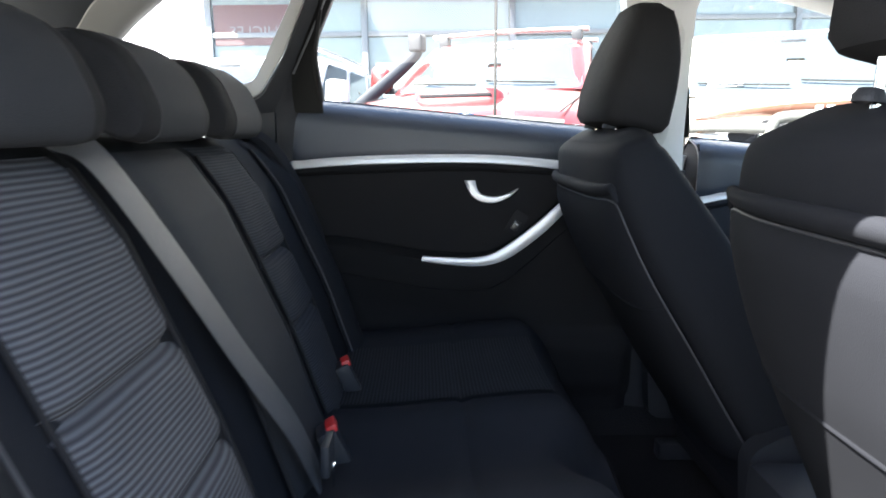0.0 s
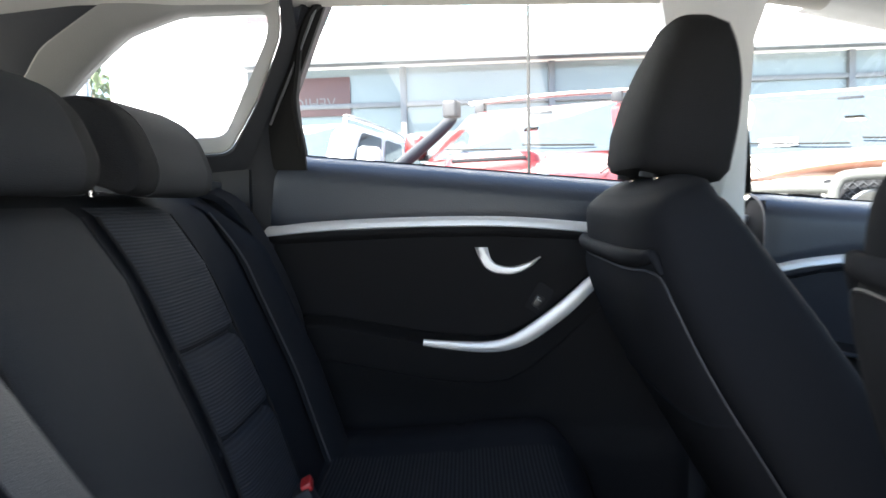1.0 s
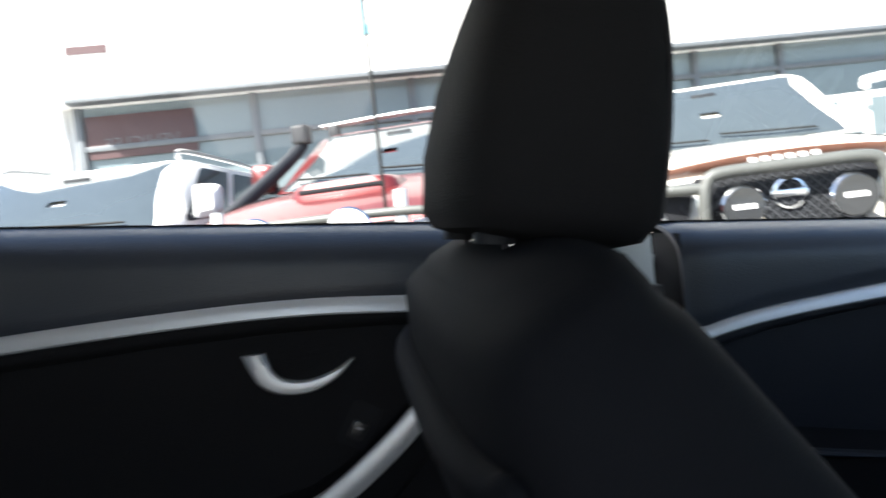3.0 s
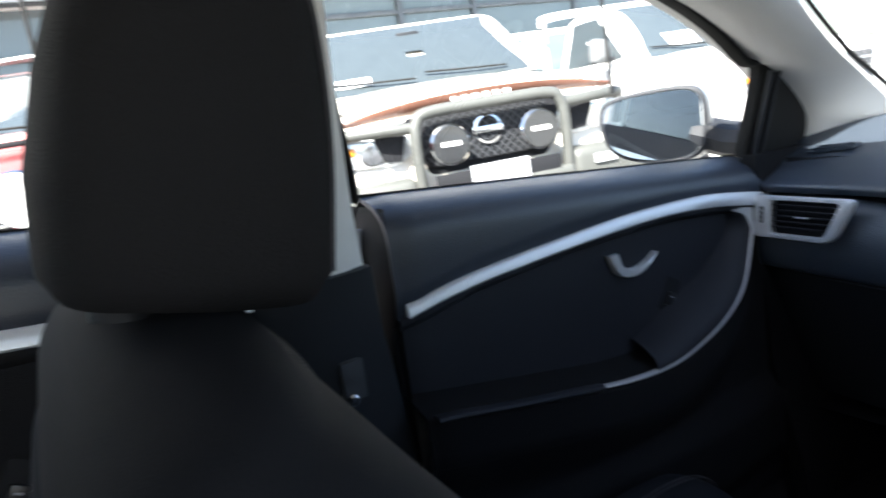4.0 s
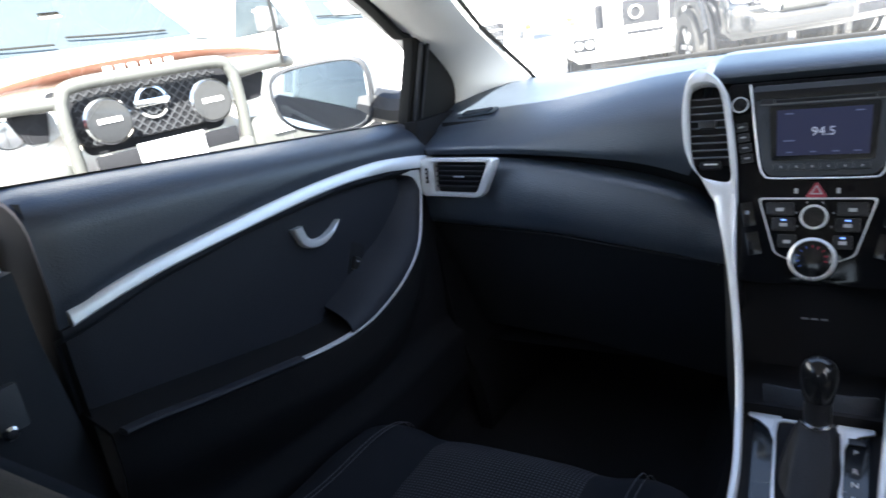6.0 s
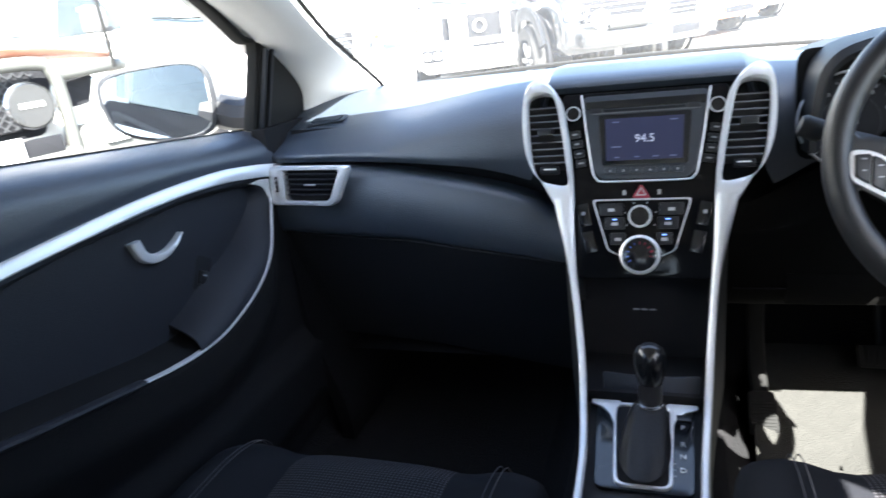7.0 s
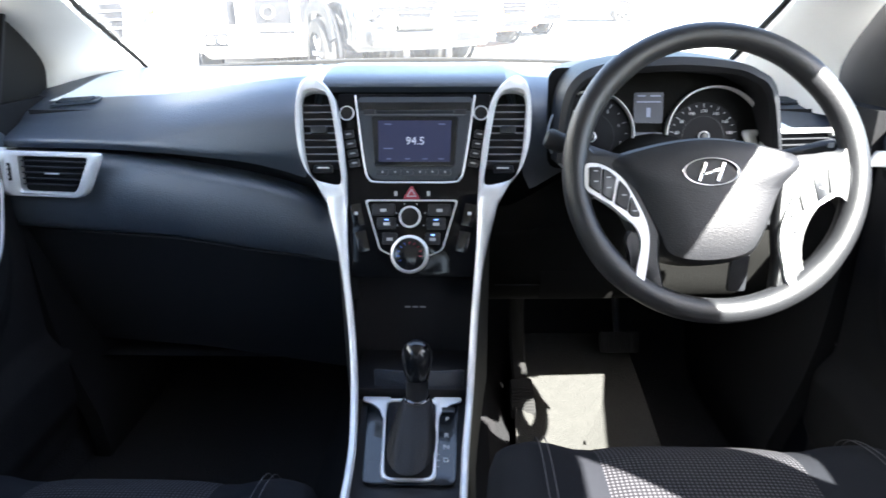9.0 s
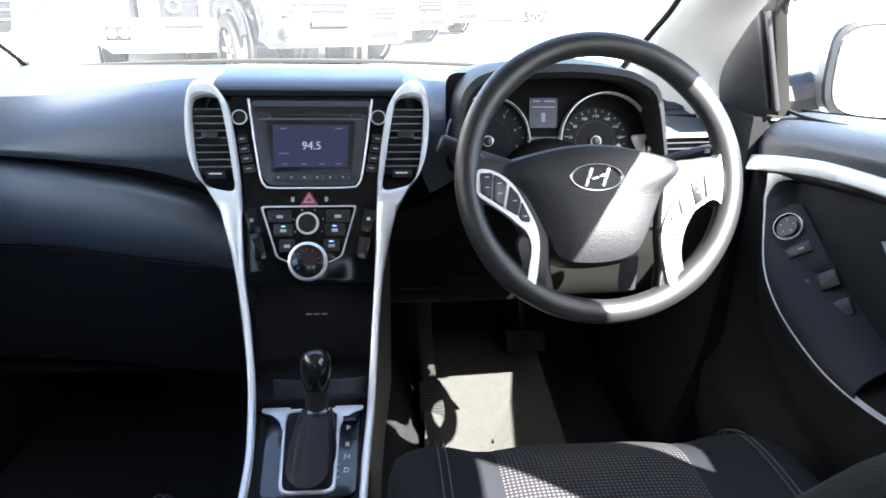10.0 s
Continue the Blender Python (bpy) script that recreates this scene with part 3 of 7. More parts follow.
# ---- doors ----
def door(s, kind):
    """A front or rear door with moulded trim, strip, armrest, handle, glass and outer skin."""
    if kind == "front":
        y0, y1 = -0.445, 0.335
        strip = [(-0.442, 0.905), (-0.33, 0.928), (-0.16, 0.944), (0.06, 0.949), (0.20, 0.938), (0.29, 0.925), (0.334, 0.918)]
        arm = [(-0.45, 0.775), (-0.419, 0.772), (-0.165, 0.726), (-0.108, 0.716), (-0.042, 0.710), (0.022, 0.714), (0.092, 0.734), (0.150, 0.761), (0.205, 0.795), (0.25, 0.838), (0.29, 0.88), (0.32, 0.91)]
        loop_ = [(-0.166, 0.727), (-0.09, 0.712), (-0.025, 0.713), (0.06, 0.736), (0.126, 0.780), (0.20, 0.842), (0.258, 0.885), (0.272, 0.908), (0.235, 0.926), (0.16, 0.938)]
        hy, hz, hl = -0.063, 0.889, 0.092
    else:
        y0, y1 = -1.43, -0.58
        strip = [(-1.425, 0.976), (-1.30, 0.984), (-1.10, 0.994), (-0.95, 0.996), (-0.777, 0.989), (-0.66, 0.98), (-0.585, 0.972)]
        arm = [(-1.45, 0.80), (-1.285, 0.795), (-1.101, 0.765), (-1.047, 0.760), (-0.981, 0.758), (-0.937, 0.764), (-0.894, 0.785), (-0.829, 0.835), (-0.770, 0.890), (-0.70, 0.945), (-0.60, 0.97)]
        loop_ = [(-1.103, 0.768), (-1.02, 0.757), (-0.938, 0.760), (-0.89, 0.782), (-0.83, 0.838), (-0.77, 0.897), (-0.71, 0.943), (-0.66, 0.965)]
        hy, hz, hl = -0.992, 0.939, 0.112
    bot = 0.38

    def inward(y, z):
        zb, zs, za = lerp(BELT, y), lerp(strip, y), lerp(arm, y)
        proud = 0.034 if kind == "front" else 0.025
        insert = step(zs - 0.012 - z, 0, 0.012) * step(z - za - 0.003, 0, 0.012)
        d = proud - (proud - 0.012) * insert
        d -= (proud + 0.033) * math.exp(-max(0.0, zb - z) / 0.014)
        d += 0.006 * step(z, zs - 0.005, zs + 0.03) * (1 - step(z, zb - 0.05, zb))
        reach = (0.046 if kind == "front" else 0.036) * (1 - step(za, 0.73, 0.86))
        d += reach * step(za + 0.008 - z, 0, 0.014) * (1 - 0.85 * step(za - 0.05 - z, 0, 0.10))
        d += 0.030 * step(0.60 - z, 0, 0.06) * (1 - 0.5 * step(0.46 - z, 0, 0.05)) * step(y - y0, 0.02, 0.1)
        d -= 0.02 * (bell(y, y0, 0.02) + bell(y, y1, 0.02)) * (0.4 if kind == "front" else 1)
        return d

    def skin(y, z, lift=0.0):
        return Vector((s * (0.725 - inward(y, z) - lift), y, z))

    e = thing("car_door", ("black moulded front door trim" if kind == "front" else "black moulded rear door trim") + " with a silver accent strip, closed", "car door", group="car doors")
    def panel(name, hi, lo, count, material, label=""):
        """A strip of the door's inner face between two heights."""
        def at(y, f):
            a, b = hi(y), lo(y)
            return skin(y, a + (b - a) * f)
        part(name, thicken(grid(at, span(y0, y1, 200), count), 0.006), material, e, label)

    def waist(y):
        return max(lerp(arm, y) + 0.012, bot + 0.02)

    def top_of_insert(y):
        return max(lerp(strip, y) - 0.006, waist(y) + 0.004)
    panel("upper_pad", lambda y: lerp(BELT, y), top_of_insert, [0, 0.04, 0.09, 0.15, 0.22, 0.3] + span(0.36, 1, 30), M_PAD, "soft upper door pad")
    panel("insert", top_of_insert, waist, span(0, 0.12, 14) + span(0.15, 0.85, 30) + span(0.88, 1, 14), M_INSERT if kind == "front" else M_CLOTH, "dark door insert")
    # armrest and lower trim take the shade-darkened copy
    panel("armrest", waist, lambda y: lerp(arm, y) - 0.07, span(0, 1, 36), M_LOWTRIM)
    panel("lower_trim", lambda y: lerp(arm, y) - 0.07, lambda y: bot, span(0, 1, 50), M_LOWTRIM, "lower door trim with a pocket, darkened for shade")
    # outer side
    part("outer_skin", thicken(grid(lambda y, f: (s * (0.80 + 0.045 * math.sin(math.pi * min(1, f * 1.1)) - 0.02 * bell(f, 0, 0.1)), y, lerp(BELT, y) - 0.045 - f * 0.69), span(y0 - 0.03, y1 + 0.05, 14), span(0, 1, 12)), 0.004), M_BODY, e, "silver painted outer skin")
    part("window_ledge", grid(lambda y, f: (s * (0.757 + 0.05 * f), y, lerp(BELT, y) + 0.002 - 0.045 * f), span(y0, y1, 20), (0, 1)), M_RUBBER, e)
    for ye in (y0 + 0.003, y1 - 0.003):
        part("door_edge", grid(lambda x, f: (s * x, ye, bot + (lerp(BELT, ye) - 0.015 - bot) * f), (0.70, 0.75, 0.80), span(0, 1, 8)), M_RUBBER, e)
    # silver band along the trim and round the pull
    def edge(y, z, x):
        return Vector((s * min(x, 0.725 - inward(y, z) - 0.002), y, z))
    way = (-s, 0, 0)
    if kind == "front":
        band = [(-0.434, 0.897, 0.918, 0.703), (-0.373, 0.911, 0.931, 0.700), (-0.287, 0.921, 0.941, 0.697), (-0.166, 0.929, 0.950, 0.695), (-0.044, 0.935, 0.957, 0.694),
                (0.054, 0.936, 0.958, 0.693), (0.150, 0.930, 0.955, 0.691), (0.220, 0.921, 0.947, 0.690), (0.280, 0.911, 0.938, 0.688), (0.334, 0.900, 0.928, 0.687)]
        part("accent_band", ribbon([edge(y, a + 0.003, x) for y, a, b, x in band], [edge(y, b, x) for y, a, b, x in band], 120, 0.003, 0.008, way, 0.007), M_SILVER, e, "satin silver accent band")
        loop_band = [(0.222, 0.914, 0.280, 0.918, 0.6885), (0.250, 0.903, 0.281, 0.906, 0.688), (0.262, 0.885, 0.279, 0.888, 0.687), (0.261, 0.868, 0.275, 0.867, 0.685), (0.238, 0.838, 0.250, 0.831, 0.680), (0.196, 0.797, 0.206, 0.789, 0.674), (0.146, 0.765, 0.153, 0.757, 0.667),
                     (0.090, 0.739, 0.095, 0.731, 0.659), (0.022, 0.720, 0.024, 0.712, 0.649), (-0.042, 0.716, -0.042, 0.709, 0.642), (-0.108, 0.721, -0.108, 0.715, 0.640), (-0.162, 0.729, -0.163, 0.724, 0.641)]
        half_a = smooth_path([(x, a, b) for a, b, c, d, x in loop_band], 70)
        half_b = smooth_path([(x, c, d) for a, b, c, d, x in loop_band], 70)
        raw = [min(p.x, 0.725 - inward(p.y, p.z) - 0.003, 0.725 - inward(q.y, q.z) - 0.003) for p, q in zip(half_a, half_b)]
        low = [min(raw[max(0, i - 4):i + 5]) for i in range(70)]
        xs = [sum(low[max(0, i - 4):i + 5]) / len(low[max(0, i - 4):i + 5]) for i in range(70)]
        ins, outs = [], []
        for i, (p, q) in enumerate(zip(half_a, half_b)):
            q = p.lerp(q, 1 - (0.38 if s < 0 else 0.72) * step(i, 4, 24))
            ins.append(Vector((s * xs[i], p.y, p.z)))
            outs.append(Vector((s * xs[i], q.y, q.z)))
        def ledge(i, f):
            """Smooth ledge that rises from the insert to the silver line."""
            p = ins[i]
            c = Vector((p.x, 0.03, 0.855))
            q = p + (c - p).normalized() * 0.060 * math.sin(math.pi * min(1.0, max(0.0, (i - 2) / 66))) ** 0.6
            deep = 0.725 - inward(q.y, q.z) + 0.002
            x = abs(p.x) + 0.002 + (max(deep, abs(p.x) + 0.004) - abs(p.x)) * (1 - math.cos(f * math.pi / 2))
            w = p.lerp(q, f)
            return Vector((s * x, w.y, w.z))
        part("grab_ledge", thicken(grid(ledge, list(range(3, 58)), span(0, 1, 10)), 0.003), M_INSERT, e, "smooth ledge beside the door pull")
        lip = [(y, lerp(arm, y) + 0.004) for y in span(-0.44, -0.168, 8)]
        part("armrest_lip", sweep([(s * (0.640 + 0.006 * step(-y, 0.30, 0.44)), y, z) for y, z in lip], 0.010, 0.0045, (0, 0, 1), 30, 10), M_INSERT, e, "rounded edge of the armrest")
        part("loop_band", ribbon(ins, outs, 140, 0.002, 0.008, way), M_SILVER, e, "thin silver line looping round the pull")
    else:
        mid = [(-1.420, 0.978), (-1.284, 0.991), (-1.104, 0.999), (-0.937, 1.0), (-0.779, 0.989), (-0.66, 0.975), (-0.585, 0.965)]
        part("accent_band", ribbon([edge(y, z - 0.0100, 0.700) for y, z in mid], [edge(y, z + 0.0100, 0.700) for y, z in mid], 80, 0.003, 0.008, way, 0.008), M_SILVER, e, "satin silver accent strip")
        mid = [(-1.102, 0.765, 0.006), (-1.047, 0.760, 0.008), (-0.981, 0.758, 0.010), (-0.937, 0.765, 0.012), (-0.894, 0.786, 0.014), (-0.829, 0.836, 0.014), (-0.770, 0.892, 0.012), (-0.710, 0.940, 0.010)]
        ups, dns = [], []
        for k, (y, z, h) in enumerate(mid):
            q = mid[min(k + 1, 7)]
            p = mid[max(k - 1, 0)]
            t = Vector((q[0] - p[0], q[1] - p[1])).normalized()
            ups.append(edge(y - t.y * h, z + t.x * h, 0.664))
            dns.append(edge(y + t.y * h, z - t.x * h, 0.664))
        part("pull_band", ribbon(dns, ups, 80, 0.003, 0.008, way), M_SILVER, e, "satin silver grab band")
    # handle cup as a flat patch with its hollow's shade as colour, and lever
    cup = corners([(hy - 0.012, hz + 0.012), (hy - 0.008, hz - 0.035), (hy + 0.02, hz - 0.048), (hy + hl * 0.8, hz - 0.04), (hy + hl + 0.018, hz + 0.004), (hy + hl + 0.01, hz + 0.014)], 0.012)
    b = slab([(-s * (y - hy), z - hz) for y, z in cup], 0.0025, 0.001)
    m = Matrix(((0, 0, -s, s * (0.725 - inward(hy + 0.04, hz - 0.015) - 0.0)), (-s, 0, 0, hy), (0, 1, 0, hz), (0, 0, 0, 1)))
    bmesh.ops.transform(b, matrix=m, verts=b.verts)
    part("cup_shade_patch", b, M_DARK, e)
    k = hl / 0.092
    lever_top = [(0.012, 0.008), (0.015, -0.002), (0.019, -0.012), (0.030, -0.020), (0.052, -0.023), (0.076, -0.017), (0.097, -0.006)]
    lever_low = [(-0.009, 0.008), (-0.002, -0.009), (0.007, -0.024), (0.026, -0.034), (0.054, -0.035), (0.080, -0.024), (0.0985, -0.007)]
    lx = 0.725 - inward(hy + 0.04, hz - 0.015) - 0.014
    edges = [[Vector((s * lx, hy + y * k, hz + z * k)) for y, z in row] for row in (lever_low, lever_top)]
    part("handle_lever", ribbon(edges[0], edges[1], 50, 0.004, 0.012, (-s, 0, 0)), M_SILVER, e, "satin silver pull lever")
    # switches on the pull
    if kind == "front" and s > 0:
        ct, sn_ = math.cos(radians(38)), math.sin(radians(38))
        plate_m = Matrix(((sn_, 0, -ct, 0.692), (-0.64 * ct, 0.77, -0.64 * sn_, 0.149), (0.77 * ct, 0.64, 0.77 * sn_, 0.803), (0, 0, 0, 1)))
        pl = part("switch_panel", slab(corners([(-0.030, 0.100), (0.026, 0.100), (0.040, -0.108), (-0.020, -0.118)], 0.016), 0.034, 0.004, plate_m @ pose(0, 0, -0.026)), M_INSERT, e)
        plate_m = plate_m @ pose(0, 0, 0.008)
        part("mirror_knob", lathe([(0.0195, 0.0), (0.0195, 0.005), (0.0185, 0.006), (0.0180, 0.002), (0.0145, 0.002), (0.0140, 0.007), (0.0, 0.0075)], 32, plate_m @ pose(-0.002, 0.066, 0)), M_KEY, pl)
        part("knob_ring", lathe([(0.0194, 0.0064), (0.0203, 0.0064), (0.0206, 0.003), (0.0200, 0.0)], 32, plate_m @ pose(-0.002, 0.066, 0)), M_SILVER, pl, "thin silver ring")
        for i in range(5):
            part("knob_mark", box((0.003, 0.0012, 0.0004), (0.0095, 0, 0.0076), 0, m=plate_m @ pose(-0.002, 0.066, 0, 0, 0, 72 * i)), M_PRINT, pl)
        part("lock_button", box((0.036, 0.017, 0.004), (0.0, 0.027, 0.001), 0.002, m=plate_m), M_KEY, pl)
        part("lock_mark", box((0.007, 0.003, 0.0004), (0.004, 0.027, 0.0032), 0, m=plate_m), M_PRINT, pl)
        for px, py in ((-0.012, -0.031), (0.022, -0.031), (-0.005, -0.077), (0.026, -0.077)):
            part("switch_well", slab(corners([(px - 0.017, py + 0.024), (px + 0.017, py + 0.024), (px + 0.017, py - 0.018), (px - 0.017, py - 0.018)], 0.004), 0.0012, 0, plate_m @ pose(0, 0, -0.0006)), M_DARK, pl)
            part("window_switch", box((0.027, 0.026, 0.009), (px, py - 0.003, 0.003), 0.004, m=plate_m @ pose(0, 0, 0, -6)), M_KEY, pl)
            part("switch_mark", box((0.007, 0.0016, 0.0006), (px, py + 0.004, 0.0085), 0, m=plate_m), M_PRINT, pl)
    else:
        sy, sz = (0.068, 0.797) if kind == "front" else (-0.873, 0.846)
        sm = Matrix.Translation(skin(sy, sz, 0.004)) @ Euler((radians(90), 0, radians(-90 * s))).to_matrix().to_4x4() @ pose(0, 0, 0, 0, 0, s * 30)
        pl = part("switch_panel", slab(corners([(-0.019, 0.030), (0.019, 0.030), (0.019, -0.028), (-0.019, -0.028)], 0.006), 0.003, 0.001, sm), M_DARK, e)
        part("window_switch", box((0.018, 0.024, 0.008), (0, -0.006, 0.004), 0.003, m=sm), M_KEY, pl)
        part("switch_mark", box((0.008, 0.0022, 0.0008), (0, -0.002, 0.0085), 0, m=sm), M_PRINT, pl)
    # window pane
    if kind == "front":
        out = [(-0.475, lerp(BELT, -0.475)), (0.310, 0.998), (0.306, 1.148), (0.262, 1.166), (0.143, 1.230), (-0.015, 1.290), (-0.20, 1.345), (-0.515, 1.404)]
    else:
        out = [(-1.337, 1.128), (-0.625, 1.07), (-0.66, 1.410), (-1.0, 1.412), (-1.272, 1.402), (-1.342, 1.255)]
    g = bmesh.new()
    g.faces.new([g.verts.new((s * (side_x(z) + 0.028), y, z - (0.02 if i < 2 else 0))) for i, (y, z) in enumerate(out)])
    part("window_pane", g, M_GLASS, e)
    # rubber seals along the opening
    seal = [Vector((s * (side_x(z) + 0.003), y, z)) for y, z in (out[1:] + out[:1] if s < 0 or kind == "rear" else out[:5])]
    part("window_seal", sweep(seal, 0.007 if s < 0 else 0.003, 0.014 if s < 0 else 0.004, (1, 0, 0), 60, 8), M_RUBBER, e)
    if kind == "rear":
        sail = slab([(-1.334, 1.10), (-1.341, 1.255), (-1.272, 1.402), (-1.30, 1.41), (-1.40, 1.27), (-1.42, 1.10)], 0.012, 0.003)
        bmesh.ops.transform(sail, matrix=Matrix(((0, 0, -s, 0), (1, 0, 0, 0), (0, 1, 0, 0), (0, 0, 0, 1))), verts=sail.verts)
        for v in sail.verts:
            v.co.x += s * (side_x(v.co.z) + 0.012)
        part("corner_cover", sail, M_RUBBER, e, "black corner cover behind the pane")
        part("frame_bead", sweep([(s * (side_x(z) - 0.006), y, z) for y, z in ((-1.395, 1.185), (-1.345, 1.28), (-1.292, 1.385))], 0.0025, 0.003, (1, 0, 0), 12, 8), M_TRIMGREY, e, "thin grey bead of the door frame")
    if kind == "front":
        tri = [(0.318, 0.992), (0.52, 0.975), (0.515, 1.02), (0.470, 1.085), (0.38, 1.142), (0.290, 1.175), (0.306, 1.148)]
        tb = slab([(y, z) for y, z in tri], 0.02, 0.004)
        tm = Matrix(((0, 0, -s, 0), (1, 0, 0, 0), (0, 1, 0, 0), (0, 0, 0, 1)))
        bmesh.ops.transform(tb, matrix=tm, verts=tb.verts)
        for v in tb.verts:
            v.co.x += s * (side_x(v.co.z) + 0.005)
        part("corner_cover", tb, M_RUBBER, e)
        for dy in (0.0, 0.022):
            yy = 0.318 + dy
            part("channel_bar", sweep([(s * (side_x(1.0) - 0.018), yy, 1.0), (s * (side_x(1.16) - 0.018), yy - 0.006, 1.145)], 0.004, 0.004, (1, 0, 0), 6, 8), M_HARD, e)
    return e


door(-1, "front")
door(-1, "rear")
door(1, "front").location = (0.012, -0.09, 0.012)


# ---- exterior mirrors ----
def exterior_mirror(s):
    e = thing("door_mirror", "exterior door mirror in a silver housing with a black rim", "mirror", group="door mirrors")
    c = Vector((-0.905, 0.29, 1.066)) if s < 0 else Vector((0.897, 0.215, 1.072))
    out = rounded([(-0.085, 0.052), (0.0, 0.066), (0.078, 0.060), (0.092, 0.01), (0.078, -0.055), (0.0, -0.066), (-0.07, -0.045), (-0.095, 0.0)], 40)
    if s > 0:
        out = [(-x, y) for x, y in out][::-1]
    m = Matrix.Translation(c) @ pose(0, 0, 0, 90, 0, -s * (26 if s < 0 else 14)) @ Matrix.Diagonal((1.08, 1.06, 1, 1))
    def ring(k, h):
        return [Vector((x * k, y * k, h)) for x, y in out]
    b = loft([ring(0.97, 0.0), ring(1.06, 0.0), ring(1.10, -0.02), ring(1.06, -0.06), ring(0.85, -0.105), ring(0.45, -0.13)])
    bmesh.ops.transform(b, matrix=m, verts=b.verts)
    part("housing", b, M_BODY, e)
    b = loft([ring(1.07, -0.006), ring(1.06, 0.006), ring(0.98, 0.008), ring(0.96, 0.002)], True, False)
    bmesh.ops.transform(b, matrix=m, verts=b.verts)
    part("rim", b, M_HARD, e)
    b = bmesh.new()
    tilt = pose(0, 0, 0.006, 0, 6 if s < 0 else 0, 0)
    b.faces.new([b.verts.new(m @ tilt @ Vector((x * 0.95, y * 0.95, 0.003))) for x, y in out])
    part("mirror_glass", b, M_MIRROR, e, "reflecting mirror glass", smooth=False)
    part("stalk", sweep([Vector((s * x, y - (0.07 if s > 0 else 0), z)) for x, y, z in ((0.86, 0.36, 1.045), (0.80, 0.385, 1.025), (0.735, 0.39, 1.02))], 0.05, 0.035, (0, 0, 1), 10, 10), M_HARD, e)
    return e


exterior_mirror(-1)
exterior_mirror(1)


# ---- seats ----
def cushion_ring(c, along, up, half, t_front, t_back, bolster=0.0, edge=0.5, n=36):
    """One slice of an upholstered block: x across, t_front above and t_back below the middle, raised side bolsters."""
    ring = []
    for i in range(n):
        a = 2 * math.pi * i / n
        ca, sa = math.cos(a), math.sin(a)
        x = half * math.copysign(abs(ca) ** edge, ca)
        h = math.copysign(abs(sa) ** 0.55, sa)
        h = h * (t_front if h > 0 else t_back)
        if sa > 0:
            h += bolster * (step(abs(x) / half, 0.50, 0.82) - 0.35) * step(sa, 0.0, 0.42)
        ring.append(c + Vector((x, 0, 0)) + up * h)
    return ring


def front_seat(x0, label, fwd=0.0, rise=0.0, pull=0.0, low=0.0):
    """Bucket seat: reclined backrest, cushion, headrest on two posts."""
    e = thing("front_seat", label, "car seat", pose(x0, 0, 0), "front seats")
    # backrest
    path = [(-0.47, 0.56), (-0.53, 0.64), (-0.61, 0.76), (-0.685, 0.87), (-0.748, 0.97), (-0.774, 1.02), (-0.780, 1.048), (-0.782, 1.062)]
    path = [(y + fwd * (z - 0.56) / 0.5, z + rise * (z - 0.56) / 0.5) for y, z in path]
    half = [0.225, 0.240, 0.246, 0.243, 0.236, 0.226, 0.208, 0.150]
    tf = [0.055, 0.062, 0.062, 0.064, 0.068, 0.067, 0.057, 0.029]
    tb = [0.092, 0.088, 0.083, 0.078, 0.070, 0.048, 0.035, 0.02]
    bo = [0.03, 0.042, 0.043, 0.036, 0.014, 0.003, 0.0, 0.0]
    pp = smooth_path([(0, *p) for p in path], 30)
    def rd(tab, f):
        return lerp([(i / (len(tab) - 1), v) for i, v in enumerate(tab)], f)
    rings = []
    for k, c in enumerate(pp):
        f = k / 29
        t = (pp[min(k + 1, 29)] - pp[max(k - 1, 0)]).normalized()
        up = Vector((0, t.z, -t.y))
        up = up.lerp(Vector((0, 0.88, 0.47)), step(f, 0.70, 0.98)).normalized()
        rings.append(cushion_ring(c, t, up, rd(half, f), rd(tf, f), rd(tb, f), rd(bo, f)))
    part("backrest", loft(rings), M_SIDE, e)
    # cloth centre panel
    def centre(u, f):
        k = f * 29
        i = min(int(k), 28)
        c = pp[i].lerp(pp[i + 1], k - i)
        t = (pp[i + 1] - pp[i]).normalized()
        up = Vector((0, t.z, -t.y))
        h = rd(tf, f) - 0.35 * rd(bo, f) + 0.008 - 0.014 * abs(u) ** 4 - 0.018 * step(f, 0.66, 0.76)
        return c + Vector((u * 0.14, 0, 0)) + up * h
    part("centre_panel", grid(centre, span(-1, 1, 12), span(0.08, 0.76, 24)), M_DOTB, e, "dotted grey cloth centre panel")
    # smooth back board wrapping the rear, its rounded head blending into the backrest
    def board(a, f):
        k = f * 29
        i = min(int(k), 28)
        c = pp[i].lerp(pp[i + 1], k - i)
        t = (pp[i + 1] - pp[i]).normalized()
        up = Vector((0, t.z, -t.y))
        swell = 1.6 * math.sqrt(max(0.0, 1 - ((f - 0.36) / 0.30) ** 2)) - 0.6 if f > 0.36 else 1.0
        ca, sa = math.cos(a), math.sin(a)
        x = (rd(half, f) + 0.006 * swell) * math.copysign(abs(ca) ** 0.5, ca)
        h = -(rd(tb, f) + 0.026 * swell) * abs(sa) ** 0.55
        return c + Vector((x, 0, 0)) + up * h
    part("back_board", grid(board, span(math.pi + 0.48, 2 * math.pi - 0.48, 40), span(0.02, 0.36, 14) + span(0.38, 0.658, 26)), M_SIDE, e, "black back board with a map pocket")
    a0, a1 = math.pi + 0.48, 2 * math.pi - 0.48
